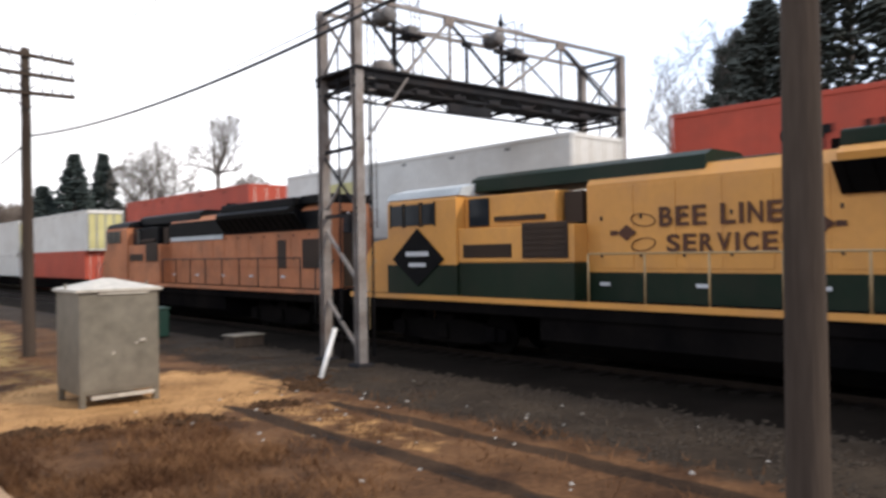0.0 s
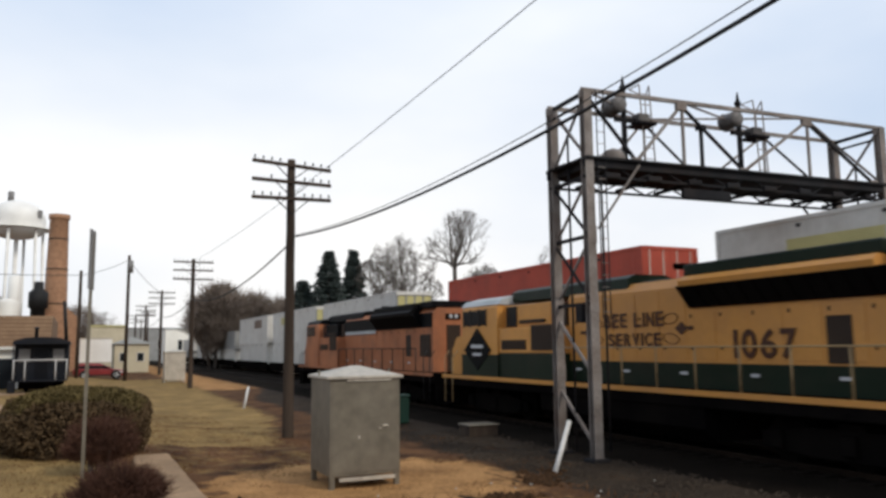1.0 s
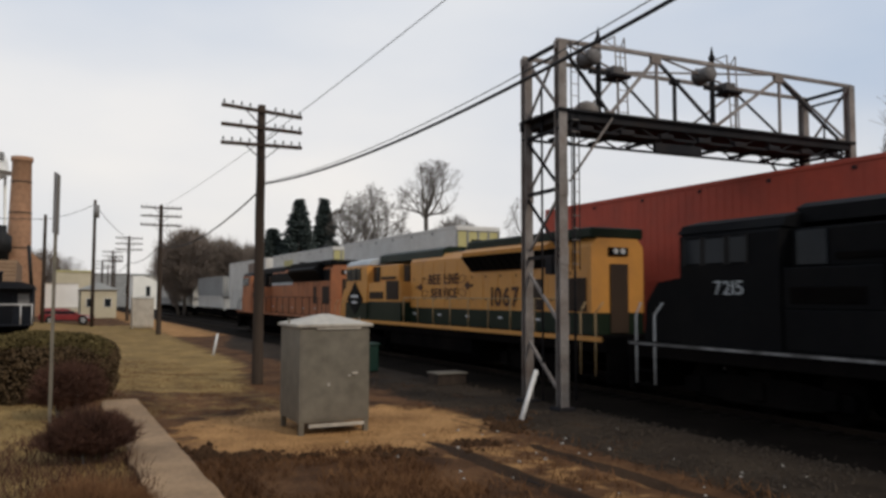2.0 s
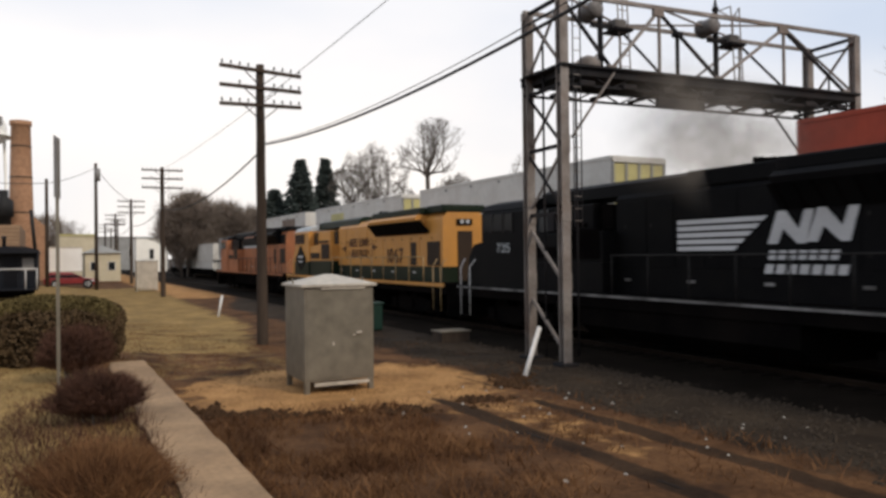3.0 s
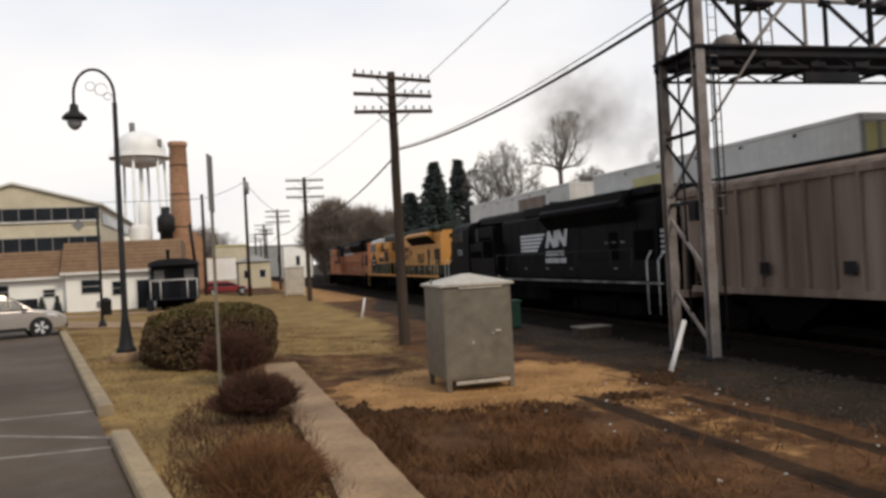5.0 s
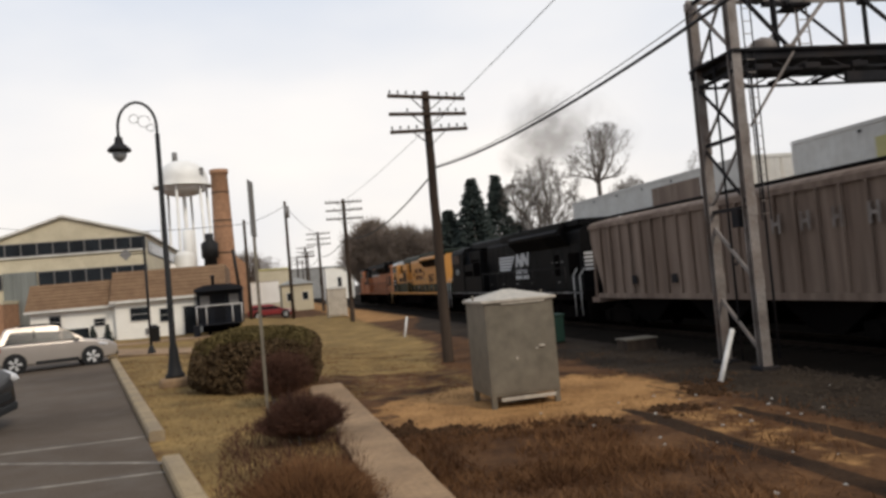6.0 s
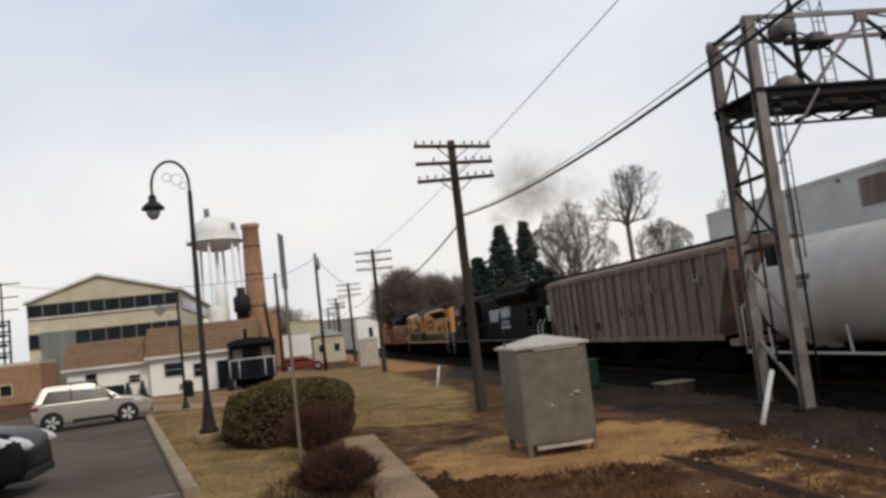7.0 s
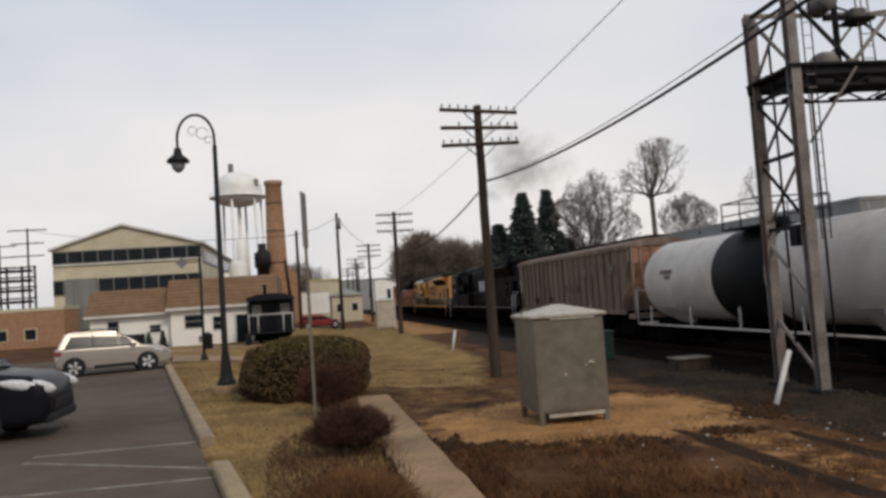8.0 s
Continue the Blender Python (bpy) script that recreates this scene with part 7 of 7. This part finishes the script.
limb_tree(37.3, 95, 17.7, 11, (0.3, 6.4, 10.6, 7.5), 0.3, 0.5, 12, 5, 12, "broad bare oak with spreading limbs")
limb_tree(45.9, 95, 21.2, 23, (0.7, 6.9, 17.4, 4.3), 0.66, 0.34, 11, 4, 0, "tall bare tree with an open rounded crown")
limb_tree(50.8, 96, 14.4, 8, (0.2, 4.9, 9.6, 5.0), 0.3, 0.25, 9, 5)
limb_tree(62.6, 95, 18.0, 9, (0, 4.1, 12.8, 5.4), 0.35, 0.25, 7, 4)
limb_tree(46.0, 25.8, 17.2, 14, (0, 4.9, 12.6, 5.2), 0.35, 0.26, 10, 4, 10)
limb_tree(47.0, 28.0, 14.6, 17, (0, 3.2, 11.4, 3.6), 0.35, 0.2, 7, 4, 10)
limb_tree(5.0, 210, 13.0, 31, (0, 5.5, 8.2, 5.0), 0.3, 0.3, 6, 4)
limb_tree(-2.0, 190, 12.0, 33, (0, 5.0, 7.6, 4.6), 0.3, 0.3, 6, 4)
conifer(28.2, 95, 14.9, 6.2, 1, label="dark dense pointed evergreen conifer", taper=0.95)
conifer(31.8, 96, 15.3, 4.6, 2, taper=1.0)
conifer(25.4, 97, 11.2, 3.8, 3)
conifer(29.6, 99, 11.5, 4.6, 4)
conifer(34.4, 97, 9.0, 3.4, 12)
conifer(45.5, 21.7, 17.6, 5.6, 5, M_NEEDLE, "large dark pine behind the container train")
conifer(46.0, 16.9, 22.5, 5.8, 6, M_NEEDLE, "large dark pine behind the container train")
conifer(45.0, 12.2, 15.5, 5.4, 7, M_NEEDLE, "large dark pine behind the container train")
thicket(46.2, 23.4, 2.5, 2.4, 17.4, 19, M_NEEDLE, "dark ragged evergreen crown behind the container train", 5600, 4.0, "evergreen_tree", 1.0, 0.09)
thicket(17.2, 112, 5.0, 4.5, 12.3, 3, M_THICKET, "dense grey-brown leafless tree crown", 9000, 1.0, "leafless_tree", 1.5, 0.06)
thicket(23.0, 114, 4.6, 4.0, 11.0, 4, M_THICKET, "dense grey-brown leafless tree crown", 8000, 1.0, "leafless_tree", 1.5, 0.06)
thicket(28.0, 117, 4.2, 4.0, 10.6, 21, M_THICKET, "dense grey-brown leafless tree crown", 7000, 0.5, "leafless_tree", 1.5, 0.06)
thicket(38.0, 105, 8.0, 4.0, 9.5, 6, M_THICKET, "low grey-brown leafless growth below the bare trees", 4200, 0.0, "leafless_tree", 1.5, 0.05)
thicket(51.0, 104, 8.0, 4.0, 8.5, 7, M_THICKET, "low grey-brown leafless growth below the bare trees", 3600, 0.0, "leafless_tree", 1.5, 0.05)
thicket(-0.5, 150, 5.0, 4.0, 11.0, 8, M_THICKET, "distant leafless tree crown, paled for haze", 2600, 2.0, "leafless_tree", 1.5, 0.05)
thicket(0.62, 12.1, 0.72, 0.62, 1.15, 9, M_TWIG, "low rounded dark red-brown twiggy bush", 5200, 0.42, "bush", 0.2, 0.008)
thicket(0.45, 16.6, 0.75, 0.8, 1.5, 10, M_TWIG, "dark red-brown twiggy bush before the hedge", 4200, 0.42, "bush", 0.25, 0.009)
thicket(0.45, 8.6, 0.8, 1.6, 0.74, 13, M_DRY, "low reddish-brown dead weeds beside the wall", 4200, 0.36, "bush", 0.22, 0.006)


def hedge(x0, x1, y0, y1, z0, z1, seed):
    rnd = random.Random(seed)
    t = thing("hedge", pose(0, 0, 0), "rounded clipped brown-green winter hedge beside the lawn", "hedge")
    # Added solid core, near-black to stand for the shade between the leaves.
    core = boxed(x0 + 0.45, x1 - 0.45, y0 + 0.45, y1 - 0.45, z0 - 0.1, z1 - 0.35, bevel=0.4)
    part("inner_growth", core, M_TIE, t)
    for name, mt, upper in (("flank_foliage", M_HEDGE, False), ("top_foliage", M_HEDGE_GREEN, True)):
        verts, faces = [], []
        for i in range(15000):
            u, v, w = rnd.random(), rnd.random(), rnd.random()
            if upper:
                c = Vector((x0 + (x1 - x0) * u, y0 + (y1 - y0) * v, z1 - 0.12 * abs(2 * u - 1) ** 4 * 3 - 0.1 * w))
            else:
                k = rnd.randrange(4)
                c = Vector((x0 if k == 0 else x1 if k == 1 else x0 + (x1 - x0) * u, y0 if k == 2 else y1 if k == 3 else y0 + (y1 - y0) * v, z0 + (z1 - z0 - 0.1) * w))
            mid = Vector(((x0 + x1) / 2, (y0 + y1) / 2, (z0 + z1) / 2))
            e = c - mid
            hx, hy = (x1 - x0) / 2, (y1 - y0) / 2
            lim = (abs(e.x / hx) ** 2.5 + abs(e.y / hy) ** 2.5 + abs(e.z / ((z1 - z0) / 2)) ** 2.5) ** 0.4
            c = mid + e / max(1.0, lim) * (1 + 0.10 * noise.noise((c.x * 1.6, c.y * 1.6, c.z * 1.6)) + 0.04 * rnd.random() - 0.12 * rnd.random() ** 2)
            a = Vector((rnd.uniform(-1, 1), rnd.uniform(-1, 1), rnd.uniform(-1, 1))).normalized() * rnd.uniform(0.03, 0.07)
            b = a.cross(Vector((rnd.uniform(-1, 1), rnd.uniform(-1, 1), rnd.uniform(-1, 1)))).normalized() * 0.03
            k = len(verts)
            verts += [c - a, c + b, c + a, c - b]
            faces.append((k, k + 1, k + 2, k + 3))
        me = bpy.data.meshes.new(name)
        me.from_pydata(verts, [], faces)
        me.materials.append(mt)
        ob = new(name, me)
        ob.parent = t


hedge(-1.6, 1.6, 18.9, 22.4, 0.1, 1.87, 2)


def grass(name, n, spot, label, h0=0.08, h1=0.3, seed=5, lean=0.5, wide=0.006, material=None):
    """Single blades, one mesh."""
    rnd = random.Random(seed)
    verts, faces = [], []
    while len(faces) < n:
        p = spot(rnd)
        if p is None:
            continue
        x, y, s = p
        z = gz(x, y)
        h = rnd.uniform(h0, h1) * s
        a = rnd.random() * 6.283
        dx, dy = rnd.gauss(0, lean) * h, rnd.gauss(0, lean) * h
        k = len(verts)
        w = wide * rnd.uniform(0.7, 1.6)
        verts += [(x - w * math.cos(a), y - w * math.sin(a), z - 0.02), (x + w * math.cos(a), y + w * math.sin(a), z - 0.02), (x + dx, y + dy, z + h)]
        faces.append((k, k + 1, k + 2))
    me = bpy.data.meshes.new(name)
    me.from_pydata(verts, [], faces)
    me.materials.append(material or M_DRY)
    return tagged(new(name, me), label, "grass", kind="stuff")


def weeds_spot(rnd):
    x, y = rnd.uniform(1.95, 9.2), rnd.uniform(3.2, 13.4)
    d = noise.noise((x * 0.55, y * 0.55, 4.2)) + 0.5 * noise.noise((x * 1.7, y * 1.7, 1.0))
    edge = smooth_step(13.4, 11.5, y) if y > 11.5 else 1.0
    if x > 5.7 and rnd.random() < 0.86 or min(abs(x - r) for r in OLD_RAILS) < 0.28:
        return None
    return (x, y, 0.6 + 0.7 * max(0, d) + 0.3) if rnd.random() < 0.35 + 0.9 * d * edge else None


def lawn_spot(rnd):
    y = rnd.uniform(9, 34)
    x = rnd.uniform(-6, 5)
    if x < lot_edge(y) + 0.35 or (y < 18.6 and x > 1.1):
        return None
    return x, y, 0.6


def wall_spot(rnd):
    y = rnd.uniform(4, 14)
    x = rnd.uniform(-0.6, 1.25)
    return x, y, 0.7 + 0.6 * noise.noise((x, y, 9))


def stray_spot(rnd):
    x, y = rnd.uniform(2.2, 10.5), rnd.uniform(11, 30)
    d = noise.noise((x * 0.8, y * 0.8, 8.2))
    return (x, y, 0.6) if d > 0.15 else None


grass("dry_weeds", 16000, weeds_spot, "reddish-brown dry weeds in the foreground", 0.04, 0.19, 5, 0.8, 0.009)
grass("lawn_grass", 15000, lawn_spot, "short dormant lawn grass", 0.04, 0.10, 6, 0.7, 0.008)
grass("wall_weeds", 6000, wall_spot, "dry weeds along the retaining wall", 0.1, 0.34, 7, 0.5, 0.006, M_TWIG)
grass("stray_weeds", 6000, stray_spot, "scattered dry weeds on sandy soil", 0.03, 0.14, 8, 0.7, 0.007)


def stones(name, n, spot, size, material, label, seed):
    """Loose stones or clods, each a crooked eight-sided lump."""
    rnd = random.Random(seed)
    verts, faces = [], []
    k = 0
    while k < n:
        p = spot(rnd)
        if p is None:
            continue
        x, y = p
        s = rnd.uniform(*size)
        z = gz(x, y) + s * 0.15
        b = len(verts)
        for dx, dy, dz in ((1, 0, 0), (0, 1, 0), (-1, 0, 0), (0, -1, 0), (0, 0, 0.8), (0, 0, -0.6)):
            verts.append((x + s * (dx + rnd.uniform(-0.3, 0.3)), y + s * (dy + rnd.uniform(-0.3, 0.3)), z + s * (dz + rnd.uniform(-0.2, 0.2))))
        for i in range(4):
            faces += [(b + i, b + (i + 1) % 4, b + 4), (b + (i + 1) % 4, b + i, b + 5)]
        k += 1
    me = bpy.data.meshes.new(name)
    me.from_pydata(verts, [], faces)
    me.materials.append(material)
    return tagged(new(name, me), label, "stones", kind="stuff")


def gravel_spot(rnd):
    x, y = rnd.uniform(8.6, 12.6), 2 + 22 * rnd.random() ** 1.4
    return (x, y) if noise.noise((x, y, 2.0)) > -0.25 and x > 8.9 + wavy(x, y, 0.8) else None


def clod_spot(rnd):
    a = rnd.uniform(3.3, 6.1)
    r = rnd.gauss(1.0, 0.07)
    x, y = 5.7 + 3.7 * r * math.cos(a), 15.9 + 3.3 * r * math.sin(a)
    return (x, y) if x > 2.0 and noise.noise((x * 1.3, y * 1.3, 6.0)) > -0.05 else None


M_STONE = mat("ballast_stone", (0.070, 0.052, 0.037), (0.030, 0.022, 0.016), 0.9, size=0.05, fine=30, spec=0.1)
M_STONE_PALE = mat("pale_stone", (0.42, 0.38, 0.33), rough=0.9)
M_CLOD = mat("earth_clod", (0.07, 0.038, 0.02), (0.04, 0.022, 0.012), 0.95, size=0.2, spec=0.05)
stones("loose_ballast", 5200, gravel_spot, (0.018, 0.05), M_STONE, "loose grey-brown ballast stones beside the track", 3)
stones("earth_clods", 420, clod_spot, (0.03, 0.11), M_CLOD, "dark clods of earth round the sand", 4)
stones("pale_stones", 46, lambda rnd: (rnd.uniform(5, 11), rnd.uniform(4, 15)), (0.02, 0.05), M_STONE_PALE, "scattered pale stones and litter", 5)


# ---------------------------------------------------------------- movement
def motions():
    for car, x, y, law in MOVING:
        walk(car, [(t / 2, pose(x, y + law(t / 2), 0)) for t in range(17)])
    for puff, x, k in PUFFS:  # the smoke climbs and falls behind as the train draws away
        lag, away = 2.9 - 0.25 * k, -4.0 - 1.0 * k
        walk(puff, [(0, pose(0.3 * x, -0.1 * k, 4.7 + 0.04 * k)), (2, pose(x, lag * 0.6, 5.0 + 0.05 * k)), (3, pose(x, lag, 5.2 + 0.06 * k)), (4, pose(x, lag * 0.78 + away * 0.22, 6.3 + 0.12 * k)),
                    (6, pose(x, lag * 0.34 + away * 0.66, 8.3 + 0.24 * k)), (8, pose(x, away, 9.6 + 0.35 * k))])
    for w, (x, y, z), r in WHEELS:
        law, rate = (run_2, 30) if w.parent.location.x > 17 else (run_1, 15)
        rows = []
        for k in range(8 * rate + 1):
            t = k / rate
            turn = -law(t) / r
            turn = math.atan2(math.sin(turn), math.cos(turn))
            rows.append((t, Matrix.Translation((x, y, z)) @ Matrix.Rotation(turn, 4, "X")))
        walk(w, rows)


motions()
